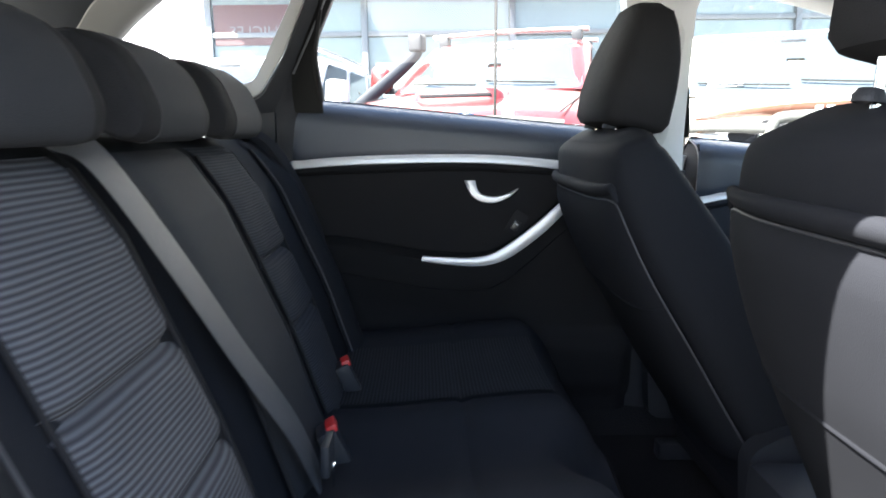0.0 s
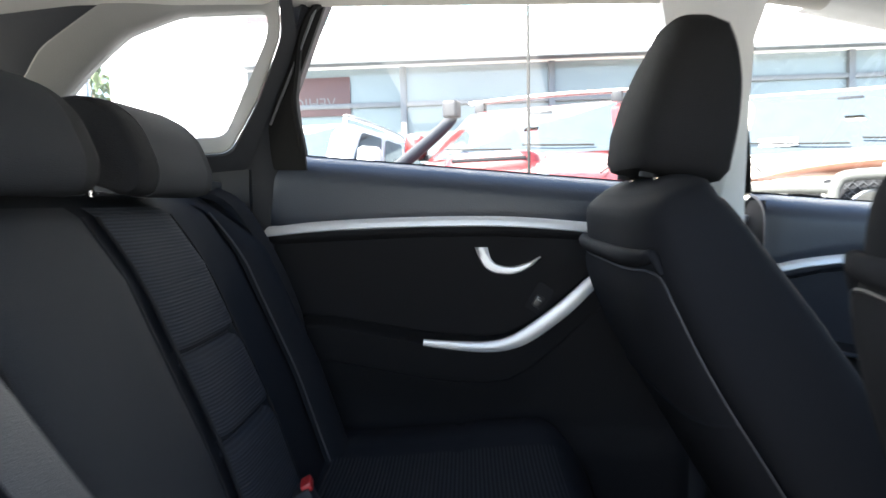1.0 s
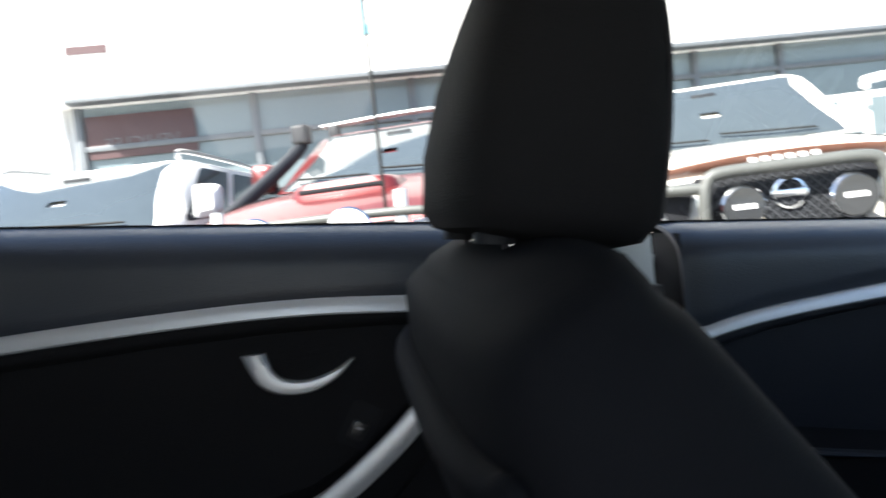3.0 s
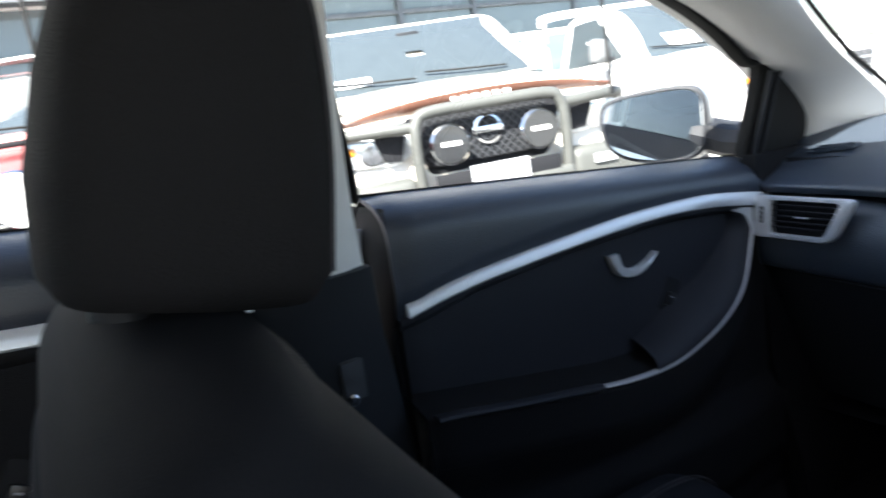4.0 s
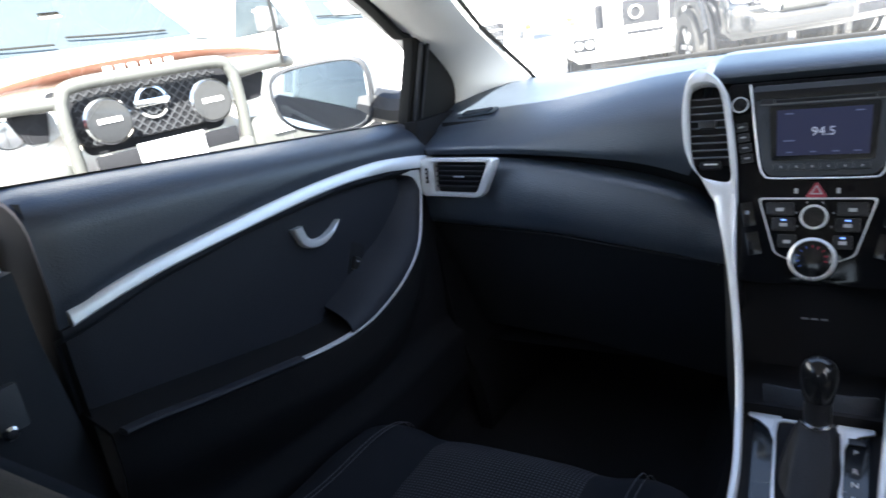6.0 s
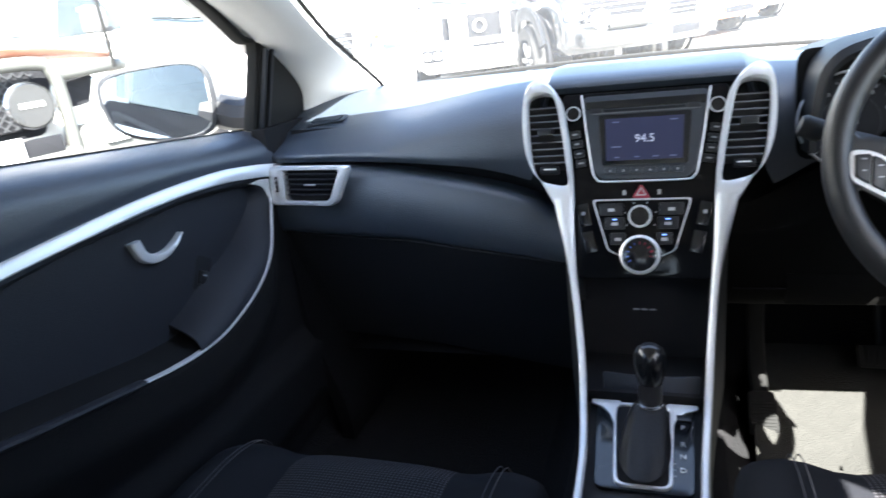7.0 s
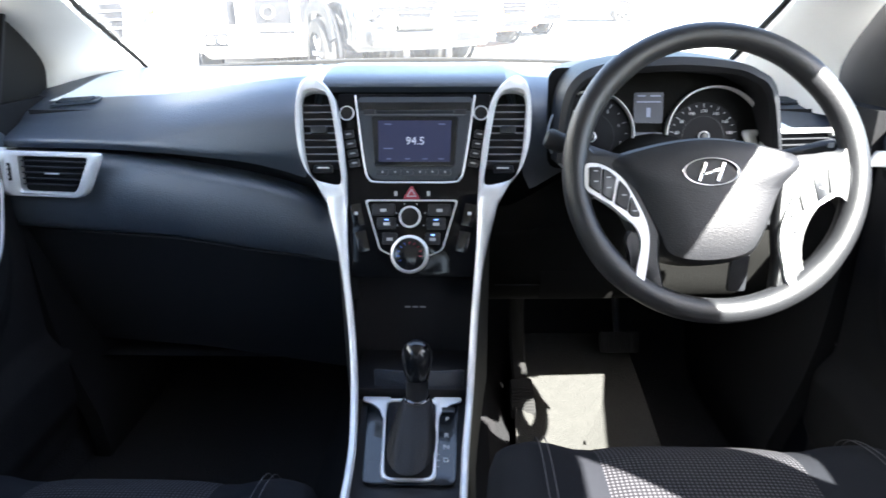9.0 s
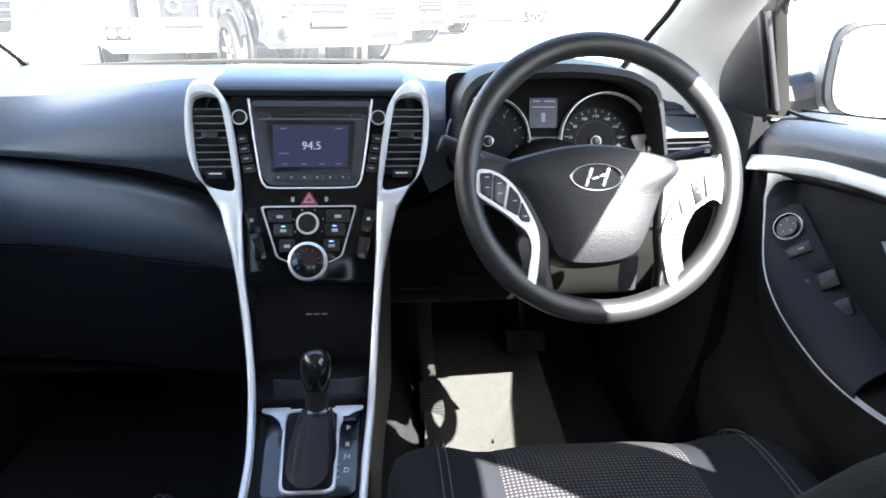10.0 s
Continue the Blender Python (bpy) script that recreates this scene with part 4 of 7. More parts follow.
    pipe = [board(a0, f) for f in span(0.04, 0.54, 8)] + [board(a0 + 0.06, 0.590), board(a0 + 0.3, 0.612)] + [board(a, 0.616) for a in span(a0 + 0.6, a1 - 0.6, 7)] + [board(a1 - 0.3, 0.612), board(a1 - 0.06, 0.590)] + [board(a1, f) for f in span(0.54, 0.04, 8)]
    part("back_piping", sweep(pipe, 0.0016, 0.0016, (0, -0.8, 0.5), 150, 8), M_TRIMDARK, e, "grey piping along the backrest edge")
    roll = [board(a0 + 0.05, 0.60)] + [board(a, 0.632) + Vector((0, -0.004, 0.004)) for a in span(a0 + 0.14, a1 - 0.14, 15)] + [board(a1 - 0.05, 0.60)]
    part("board_roll", sweep(roll, lambda f: 0.003 + 0.008 * math.sin(math.pi * f) ** 0.5, lambda f: 0.003 + 0.010 * math.sin(math.pi * f) ** 0.5, (0, -0.8, 0.5), 70, 12, power=2.0), M_SIDE, e, "padded roll along the head of the back board")
    part("pocket_hem", sweep([board(a, 0.38) for a in span(math.pi + 0.5, 2 * math.pi - 0.5, 9)], 0.0015, 0.003, (0, 0, 1), 30, 8), M_SIDE, e)
    # cushion
    path = [(-0.53, 0.545), (-0.46, 0.552), (-0.32, 0.560), (-0.18, 0.572), (-0.10, 0.575), (-0.055, 0.565), (-0.035, 0.545)]
    half = [0.22, 0.245, 0.255, 0.258, 0.255, 0.245, 0.21]
    tf = [0.05, 0.055, 0.06, 0.062, 0.058, 0.045, 0.02]
    tb = [0.12, 0.14, 0.15, 0.15, 0.14, 0.11, 0.08]
    bo = [0.03, 0.04, 0.045, 0.04, 0.03, 0.018, 0.0]
    cp = smooth_path([(0, y, z - low * step(y, -0.50, -0.25)) for y, z in path], 26)
    rings = []
    for k, c in enumerate(cp):
        f = k / 25
        up = Vector((0, 0.25 * step(f, 0.75, 1), 1)).normalized()
        rings.append(cushion_ring(c, None, up, rd(half, f), rd(tf, f), rd(tb, f), rd(bo, f)))
    part("cushion", loft(rings), M_SIDE, e)
    def seat_top(u, f):
        k = f * 25
        i = min(int(k), 24)
        c = cp[i].lerp(cp[i + 1], k - i)
        up = Vector((0, 0.25 * step(f, 0.75, 1), 1)).normalized()
        h = rd(tf, f) - 0.35 * rd(bo, f) + 0.007 - 0.010 * abs(u) ** 4
        return c + Vector((u * 0.135, 0, 0)) + up * h
    part("cushion_panel", grid(seat_top, span(-1, 1, 14), span(0.1, 0.985, 30)), M_DOT, e, "dotted grey cloth cushion panel")
    for u in (-1, 1):
        line = [cp[i] + Vector((u * (0.185 + 0.0 * i), 0.0, 0.0)) + Vector((0, 0, rd(tf, i / 25) + rd(bo, i / 25) * 0.62)) for i in (6, 10, 14, 18, 21)] + [Vector((u * 0.19, -0.045, 0.588 - low)), Vector((u * 0.192, -0.028, 0.555 - low))]
        part("seam", sweep(line, 0.0007, 0.0007, (0, 0, 1), 40, 6), M_STITCH, e, "pale double stitched seam")
        line = [p + Vector((u * 0.009, 0, -0.001)) for p in line]
        part("seam", sweep(line, 0.0007, 0.0007, (0, 0, 1), 40, 6), M_STITCH, e)
    # headrest on posts
    hr = []
    for z, hx, y0, y1 in ((1.080, 0.092, -0.788, -0.704), (1.084, 0.114, -0.800, -0.692), (1.097, 0.126, -0.806, -0.684), (1.14, 0.131, -0.801, -0.677), (1.19, 0.128, -0.786, -0.675), (1.235, 0.115, -0.766, -0.678), (1.268, 0.094, -0.749, -0.682), (1.284, 0.065, -0.742, -0.694), (1.290, 0.02, -0.728, -0.708)):
        ring = []
        for i in range(32):
            a = 2 * math.pi * i / 32
            ca, sa = math.cos(a), math.sin(a)
            xx = hx * math.copysign(abs(ca) ** 0.5, ca)
            yy = (y0 + y1) / 2 + (y1 - y0) / 2 * math.copysign(abs(sa) ** 0.5, sa)
            drop = 0.018 * step(yy, -0.80, -0.70) * (1 - step(z, 1.09, 1.16))
            ring.append(Vector((xx, yy + 0.012 * (abs(xx) / 0.13) ** 2 * (1 if sa > 0 else 0.4), z - drop)))
        hr.append(ring)
    bm_h = loft(hr)
    lift_h = Vector((0, fwd, rise + pull))
    bmesh.ops.translate(bm_h, vec=lift_h, verts=bm_h.verts)
    h = part("headrest", bm_h, M_CLOTH, e)
    for u in (-1, 1):
        seam = [lift_h + r[3 if u > 0 else 13] * 1.0 for r in hr[2:7]]
        part("seam", sweep(seam, 0.0011, 0.0011, (0, 1, 0), 24, 6), M_STITCH, h)
        post = sweep([Vector(q) + lift_h * k for q, k in (((u * 0.065, -0.762, 1.02), 0.9), ((u * 0.065, -0.764, 1.06), 1), ((u * 0.065, -0.766, 1.11), 1))], 0.006, 0.006, (1, 0, 0), 6, 12)
        part("headrest_post", post, M_CHROME, e, "chrome headrest post")
        part("post_collar", lathe([(0.014, 0), (0.014, 0.006), (0.010, 0.012), (0.0065, 0.013)], 16, pose(u * 0.065, -0.775 + fwd, 1.072 + rise, -6)), M_HARD, e)
    # base, rails and recliner cover
    for u in (-1, 1):
        part("side_valance", loft([[Vector((u * (0.255 + d), y, z)) for y, z in corners([(-0.56, 0.40), (-0.10, 0.40), (-0.06, 0.50), (-0.30, 0.53), (-0.50, 0.60), (-0.575, 0.56)], 0.03)] for d in (-0.03, 0.0, 0.008)]), M_HARD, e)
        part("seat_rail", box((0.04, 0.50, 0.04), (u * 0.19, -0.30, 0.34), 0.006), M_HARD, e)
    part("seat_pan", box((0.40, 0.42, 0.08), (0, -0.30, 0.40), 0.02), M_DARK, e)
    return e


front_seat(-0.36, "black cloth front passenger seat with a tall headrest", low=0.054)
front_seat(0.36, "black cloth driver's seat with a dotted cushion, partly sunlit", 0.06, 0.02, 0.035, -0.008)


bench = thing("rear_bench", "black cloth rear bench with ribbed panels and split backrest", "rear seat")


# rear bench: backrest in two parts, cushion, headrests, belts
def back_y(z):
    return -1.285 - (z - 0.62) * 0.43


def rear_back(x0, x1, panels, label):
    c, hw = (x0 + x1) / 2, (x1 - x0) / 2
    rings = []
    for z, k, t in ((0.50, 0.97, 0.05), (0.56, 1.0, 0.07), (0.75, 1.0, 0.085), (0.95, 1.0, 0.08), (1.02, 0.99, 0.06), (1.045, 0.96, 0.03), (1.052, 0.9, 0.01)):
        ring = []
        for i in range(40):
            a = 2 * math.pi * i / 40
            ca, sa = math.cos(a), math.sin(a)
            xx = hw * k * math.copysign(abs(ca) ** 0.25, ca)
            yy = t * math.copysign(abs(sa) ** 0.5, sa)
            ring.append(Vector((c + xx, back_y(z) - 0.06 + yy, z)))
        rings.append(ring)
    e = part("backrest", loft(rings), M_SIDE, bench, label)
    out_ = x0 if x0 < -0.5 else x1
    sg_ = 1 if out_ > 0 else -1

    def wing(u, z):
        """Raised outer bolster, rounded across."""
        x = out_ - sg_ * (0.005 + 0.125 * u)
        t = lerp([(0.50, 0.05), (0.56, 0.07), (0.75, 0.085), (0.95, 0.08), (1.02, 0.06), (1.045, 0.03)], z)
        return Vector((x, back_y(z) - 0.06 + t + 0.004 + 0.030 * math.sin(math.pi * u) ** 0.7 * (1 - step(z, 0.96, 1.03)), z))
    part("bolster", grid(wing, span(0, 1, 14), span(0.55, 1.035, 40)), M_SIDE, e, "raised side bolster")
    part("seam", sweep([wing(0.97, z) + Vector((0, 0.002, 0)) for z in span(0.57, 1.02, 12)], 0.0016, 0.0016, (0, 1, 0), 60, 6), M_STITCH, e, "pale stitched seam")
    for p0, p1, material, lab in panels:
        def face(u, z):
            x = p0 + (p1 - p0) * u
            edge = 1 - abs(2 * u - 1) ** 6
            t = lerp([(0.50, 0.05), (0.56, 0.07), (0.75, 0.085), (0.95, 0.08), (1.02, 0.06), (1.045, 0.03)], z)
            dent = -0.014 * (bell(z, 0.852, 0.008) + bell(z, 0.745, 0.008)) * (0 if material is M_MIDCLOTH else 1)
            return Vector((x, back_y(z) - 0.06 + t + 0.006 + 0.010 * edge + dent, z))
        part("panel", grid(face, span(0, 1, 14), span(0.56, 1.032, 110)), material, e, lab)
        for q in (p0, p1):
            ln = [face(0 if q == p0 else 1, z) + Vector((0, 0.001, 0)) for z in span(0.57, 1.02, 10)]
            part("seam", sweep(ln, 0.0025, 0.0025, (0, 1, 0), 30, 6), M_CLOTH, e)
    return e


# near and middle panels get lighter cloth, standing in for light from the door
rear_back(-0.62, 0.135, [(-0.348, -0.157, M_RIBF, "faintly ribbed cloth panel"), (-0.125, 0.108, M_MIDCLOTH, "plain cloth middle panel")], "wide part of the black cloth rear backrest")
rear_back(0.145, 0.62, [(0.215, 0.442, M_RIB_LIT, "ribbed cloth panel, lightened for daylight from the door side")], "narrow part of the black cloth rear backrest with ribbed cloth")



def bench_z(x, y):
    z = 0.585 + 0.025 * bell(abs(x), 0.36, 0.2) * 0 + 0.03 * step(y, -1.25, -0.85)
    z += 0.018 * (bell(x, 0.58, 0.08) + bell(x, -0.58, 0.08) + bell(x, 0.13, 0.06) + bell(x, -0.13, 0.06))
    front = -0.80 - 0.06 * bell(abs(x), 0.0, 0.10) + 0.0
    over = max(0, y - (front - 0.09)) / 0.09
    z -= 0.09 * min(1.0, over) ** 2.5 if over > 0 else 0
    z -= 0.006 * (bell(y, -1.03, 0.008) + bell(abs(x), 0.20, 0.006) + bell(abs(x), 0.52, 0.006))
    return z


part("cushion", thicken(grid(lambda x, y: (x * (1 - 0.04 * step(y, -0.9, -0.8)), y, bench_z(x, y)), span(-0.66, 0.66, 90), span(-1.33, -0.80, 60)), 0.05), M_SIDE, bench)
part("cushion_front", grid(lambda x, f: (x * 0.96, -0.80 - 0.06 * f, bench_z(x, -0.80) - 0.02 - 0.16 * f), span(-0.66, 0.66, 20), span(-0.1, 1, 6)), M_CLOTH, bench)
for x0, x1 in ((-0.505, -0.215), (0.215, 0.505), (-0.185, 0.185)):
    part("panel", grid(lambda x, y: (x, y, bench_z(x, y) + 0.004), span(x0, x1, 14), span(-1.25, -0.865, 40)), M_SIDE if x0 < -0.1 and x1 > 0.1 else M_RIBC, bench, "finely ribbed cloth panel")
structure("bench_base", box((1.30, 0.42, 0.20), (0, -1.10, 0.43), 0.02), M_DARK, "dark base under the rear bench", "seat base")


def rear_headrest(x0):
    """Low headrest, thick at its head and hooked over the backrest."""
    e = thing("rear_headrest", "low black cloth rear headrest hooked over the backrest", "headrest", group="rear headrests")
    prof = corners([(-1.535, 1.160), (-1.475, 1.172), (-1.425, 1.140), (-1.400, 1.080), (-1.405, 1.050), (-1.43, 1.042), (-1.46, 1.056), (-1.53, 1.065), (-1.55, 1.10)], 0.035)
    rings = []
    for u in (-1, -0.97, -0.88, -0.6, 0.0, 0.6, 0.88, 0.97, 1):
        k = {1: 0.80, 0.97: 0.90, 0.88: 0.97}.get(abs(u), 1.0)
        o = inset_outline(prof, k)
        rings.append([Vector((x0 + u * 0.116, y, z)) for y, z in o])
    h = part("pad", loft(rings), M_CLOTH, e)
    crown = inset_outline(prof, 1.012)
    part("front_pad", grid(lambda u, i: (x0 + u * 0.076, *crown[i]), span(-1, 1, 8), list(range(7, 30))), M_MIDCLOTH, h, "smoother grey cloth front")
    for u in (-0.075, 0.075):
        ln = [Vector((x0 + u, y, z)) for y, z in inset_outline(prof, 1.004)][8:30]
        part("seam", sweep(ln, 0.0006, 0.0006, (1, 0, 0), 30, 6), M_STITCH, h)
    for u in (-0.06, 0.06):
        part("post", sweep([(x0 + u, -1.50, 0.98), (x0 + u, -1.50, 1.10)], 0.005, 0.005, (1, 0, 0), 4, 10), M_CHROME, e)
    return e


for hx in (-0.29, 0.02, 0.33):
    rear_headrest(hx)

# rear belt across the backrest with its buckle tongue, and red-button receivers
belt = thing("rear_seat_belt", "dark grey rear seat belt lying down the backrest", "seat belt", group="rear seat belts")
bp_ = [(0.205, -1.47, 1.055), (0.190, back_y(1.03) + 0.03, 1.028), (0.165, back_y(0.92) + 0.045, 0.92), (0.13, back_y(0.8) + 0.05, 0.80), (0.095, back_y(0.70) + 0.055, 0.70), (0.075, -1.24, 0.63), (0.06, -1.235, 0.605)]
part("webbing", sweep(bp_, 0.029, 0.0014, (0, 1, 0.4), 40, 8), M_BELT, belt)
part("tongue", box((0.05, 0.012, 0.045), (0.078, -1.222, 0.650), 0.006, m=None), M_HARD, belt)
part("tongue_plate", box((0.022, 0.003, 0.03), (0.066, -1.215, 0.618), 0.002), M_CHROME, belt)
for k, (bx, by) in enumerate(((-0.03, -1.225), (-0.30, -1.235))):
    b = thing("belt_buckle", "black belt buckle with a red release button", "belt buckle", pose(bx, by, 0.60, 25, 0, 12) @ Matrix.Diagonal((1.25, 1.25, 1.1, 1)), "belt buckles")
    part("body", box((0.034, 0.024, 0.075), (0, 0, 0.0), 0.006), M_HARD, b)
    part("button", box((0.026, 0.013, 0.012), (0, 0.0085, 0.036), 0.003), M_RED, b, "red release button")
sb = sweep([(-0.585, -1.50, 1.07), (-0.575, back_y(1.0) + 0.03, 1.02), (-0.585, back_y(0.85) + 0.05, 0.85), (-0.60, -1.30, 0.66), (-0.62, -1.28, 0.58)], 0.019, 0.0014, (0.3, 1, 0.4), 30, 8)
outer_belt = thing("rear_seat_belt", "dark grey outer rear seat belt beside the backrest", "seat belt", group="rear seat belts")
part("webbing", sb, M_CLOTH, outer_belt)
part("tongue", box((0.046, 0.012, 0.044), (-0.592, -1.318, 0.745), 0.005), M_HARD, outer_belt)
part("guide", box((0.070, 0.030, 0.018), (-0.582, -1.488, 1.066), 0.006), M_HARD, outer_belt)
for s in (-1, 1):
    side = loft([[Vector((s * (0.655 + 0.05 * k), y, z)) for y, z in inset_outline(corners([(-1.62, 0.50), (-1.26, 0.50), (-1.29, 0.66), (-1.395, 0.9), (-1.46, 1.05), (-1.62, 1.07)], 0.05), 1 - 0.03 * abs(k))] for k in (-1.2, -0.9, 0, 0.9)])
    structure("side_bolster_left" if s < 0 else "side_bolster_right", side, M_CLOTH, "black cloth bolster beside the rear backrest", "bolster")
structure("luggage_cover", box((1.2, 0.7, 0.02), (0, -1.95, 1.0), 0.006), M_HARD, "black luggage cover behind the rear seat", "cover")


# ---- dashboard ----
STACK = Matrix(((1, 0, 0, 0.0), (0, 0.375, -0.927, 0.245), (0, 0.927, 0.375, 1.015), (0, 0, 0, 1)))


def on_stack(x, z, lift=0.0):
    """Pose of a small thing on the slanted centre stack at a height."""
    return STACK @ pose(x, (z - 1.015) / 0.927, lift)


def stack_outline(pts):
    return [(x, (z - 1.015) / 0.927) for x, z in pts]


dash = thing("dashboard", "black moulded car dashboard with silver vent surrounds", "dashboard")

CREASE = [(-0.72, 0.932), (-0.50, 0.930), (-0.306, 0.915), (-0.235, 0.902), (-0.180, 0.884), (-0.14, 0.86), (0.14, 0.85), (0.185, 0.868), (0.24, 0.90), (0.32, 0.925), (0.72, 0.945)]


def upper_pad(x, v):
    """Upper pad from under the windscreen over the roll to the crease."""
    k = min(1.0, abs(x) / 0.70)
    zc = ease(CREASE, x)
    mid = step(0.186 - abs(x), 0.0, 0.05)
    roll_y = 0.288 + 0.03 * k * k
    up = 0.032 * step(0.50 - abs(x), 0.0, 0.32)
    prof = [(0.0, 0.90 - 0.16 * k * k, 1.005), (0.15, 0.80 - 0.15 * k * k, 1.030), (0.35, 0.60 - 0.06 * k, 1.036), (0.52, 0.47 - 0.02 * k, 1.026 - 0.026 * k * k + 0.7 * up),
            (0.66, 0.385, 1.006 - 0.026 * k * k + up), (0.78, roll_y + 0.040, 0.986 - 0.022 * k * k + up), (0.88, roll_y + 0.006, 0.962 - 0.010 * k + 0.6 * up), (0.95, roll_y - 0.008, max(zc + 0.012, 0.93 - 0.09 * (1 - k) * 0)), (1.0, roll_y - 0.004, zc)]
    y = ease([(a, b) for a, b, c in prof], v)
    z = ease([(a, c) for a, b, c in prof], v)
    # over the stack the pad runs level to a lip
    if mid > 0:
        lip = [(0.0, 0.90, 1.005), (0.15, 0.80, 1.030), (0.35, 0.60, 1.046), (0.52, 0.47, 1.056), (0.66, 0.38, 1.058), (0.82, 0.30, 1.054), (0.92, 0.262, 1.047), (0.97, 0.250, 1.036), (1.0, 0.262, 1.026)]
        y = y * (1 - mid) + mid * ease([(a, b) for a, b, c in lip], v)
        z = z * (1 - mid) + mid * ease([(a, c) for a, b, c in lip], v)
    return Vector((x, y, z))


pad_v = span(0, 0.5, 10) + span(0.53, 1, 34)
part("upper_pad", grid(upper_pad, span(-0.750, 0.750, 136), pad_v), M_DASH, dash, "soft black upper pad")


def lower_pad(x, v):
    """Bulged lower pad under the crease, closing to the knee."""
    zc = ease(CREASE, x) - 0.006 - 0.024 * step(x, -0.62, -0.2)
    k = min(1, abs(x) / 0.70)
    zb = lerp([(-0.72, 0.80), (-0.417, 0.786), (-0.20, 0.757), (-0.13, 0.745)], x)
    prof = [(0.0, 0.330 + 0.03 * k * k, 0.0), (0.08, 0.288 + 0.03 * k * k, 0.01), (0.25, 0.268 + 0.03 * k * k, 0.22), (0.55, 0.258 + 0.03 * k * k, 0.6), (0.85, 0.262 + 0.03 * k * k, 0.92), (0.93, 0.272 + 0.03 * k * k, 1.0), (1.0, 0.32, 1.02)]
    y = ease([(a, b) for a, b, c in prof], v)
    f = ease([(a, c) for a, b, c in prof], v)
    return Vector((x, y, zc + (zb - zc) * f))


part("passenger_pad", grid(lower_pad, span(-0.705, -0.10, 50), span(0, 1, 30)), M_DASH, dash)
# glove box and side walls of the stack
gb = part("glove_box", grid(lambda x, f: (x, 0.285 + 0.03 * (abs(x) / 0.7) ** 2 + 0.10 * f, lerp([(-0.72, 0.795), (-0.417, 0.78), (-0.13, 0.74)], x) - 0.004 - 0.26 * f), span(-0.70, -0.12, 20), span(0, 1, 10)), M_HARD, dash, "black glove box lid")
part("glove_box_edge", sweep([(x, 0.281 + 0.03 * (abs(x) / 0.7) ** 2, lerp([(-0.72, 0.795), (-0.417, 0.78), (-0.13, 0.74)], x) - 0.001) for x in span(-0.69, -0.14, 9)], 0.003, 0.003, (0, 0, 1), 30, 6), M_HARD, gb)
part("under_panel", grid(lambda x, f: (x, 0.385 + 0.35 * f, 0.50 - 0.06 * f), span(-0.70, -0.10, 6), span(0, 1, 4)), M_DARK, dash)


def knee(x, f):
    z = ease(CREASE, x) - 0.004 - 0.01
    prof = [(0, 0.295, z), (0.15, 0.278, z - 0.05), (0.45, 0.262, 0.80), (0.7, 0.262, 0.74), (0.9, 0.285, 0.672), (1.0, 0.36, 0.652)]
    k = min(1, abs(x) / 0.70)
    return Vector((x, ease([(a, b) for a, b, c in prof], f) + 0.03 * k * k, ease([(a, c) for a, b, c in prof], f)))


part("knee_panel", grid(knee, span(0.105, 0.705, 40), span(0, 1, 30)), M_KNEE, dash, "knee panel below the wheel, coloured dark for shade")
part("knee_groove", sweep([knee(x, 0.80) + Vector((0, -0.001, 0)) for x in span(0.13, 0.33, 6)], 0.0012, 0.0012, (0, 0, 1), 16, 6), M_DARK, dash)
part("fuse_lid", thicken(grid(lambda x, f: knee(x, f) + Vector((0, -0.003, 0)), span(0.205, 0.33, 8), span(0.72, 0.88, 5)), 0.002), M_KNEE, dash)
sw = part("switch_bank", thicken(grid(lambda x, f: knee(x, f) + Vector((0, -0.004, 0)), span(0.49, 0.60, 8), span(0.20, 0.42, 5)), 0.003), M_KEY, dash)
for i in range(3):
    part("switch", thicken(grid(lambda x, f: knee(x, f) + Vector((0, -0.008, 0)), span(0.494 + i * 0.036, 0.524 + i * 0.036, 4), span(0.22, 0.40, 4)), 0.004), M_HARD, sw)

# added unseen sheet that stops sun leaking past the dash onto the floor
part("sun_blocker", grid(lambda x, z: (x, 0.375, z), span(-0.68, 0.68, 8), span(0.64, 0.985, 4)), M_DARK, dash)

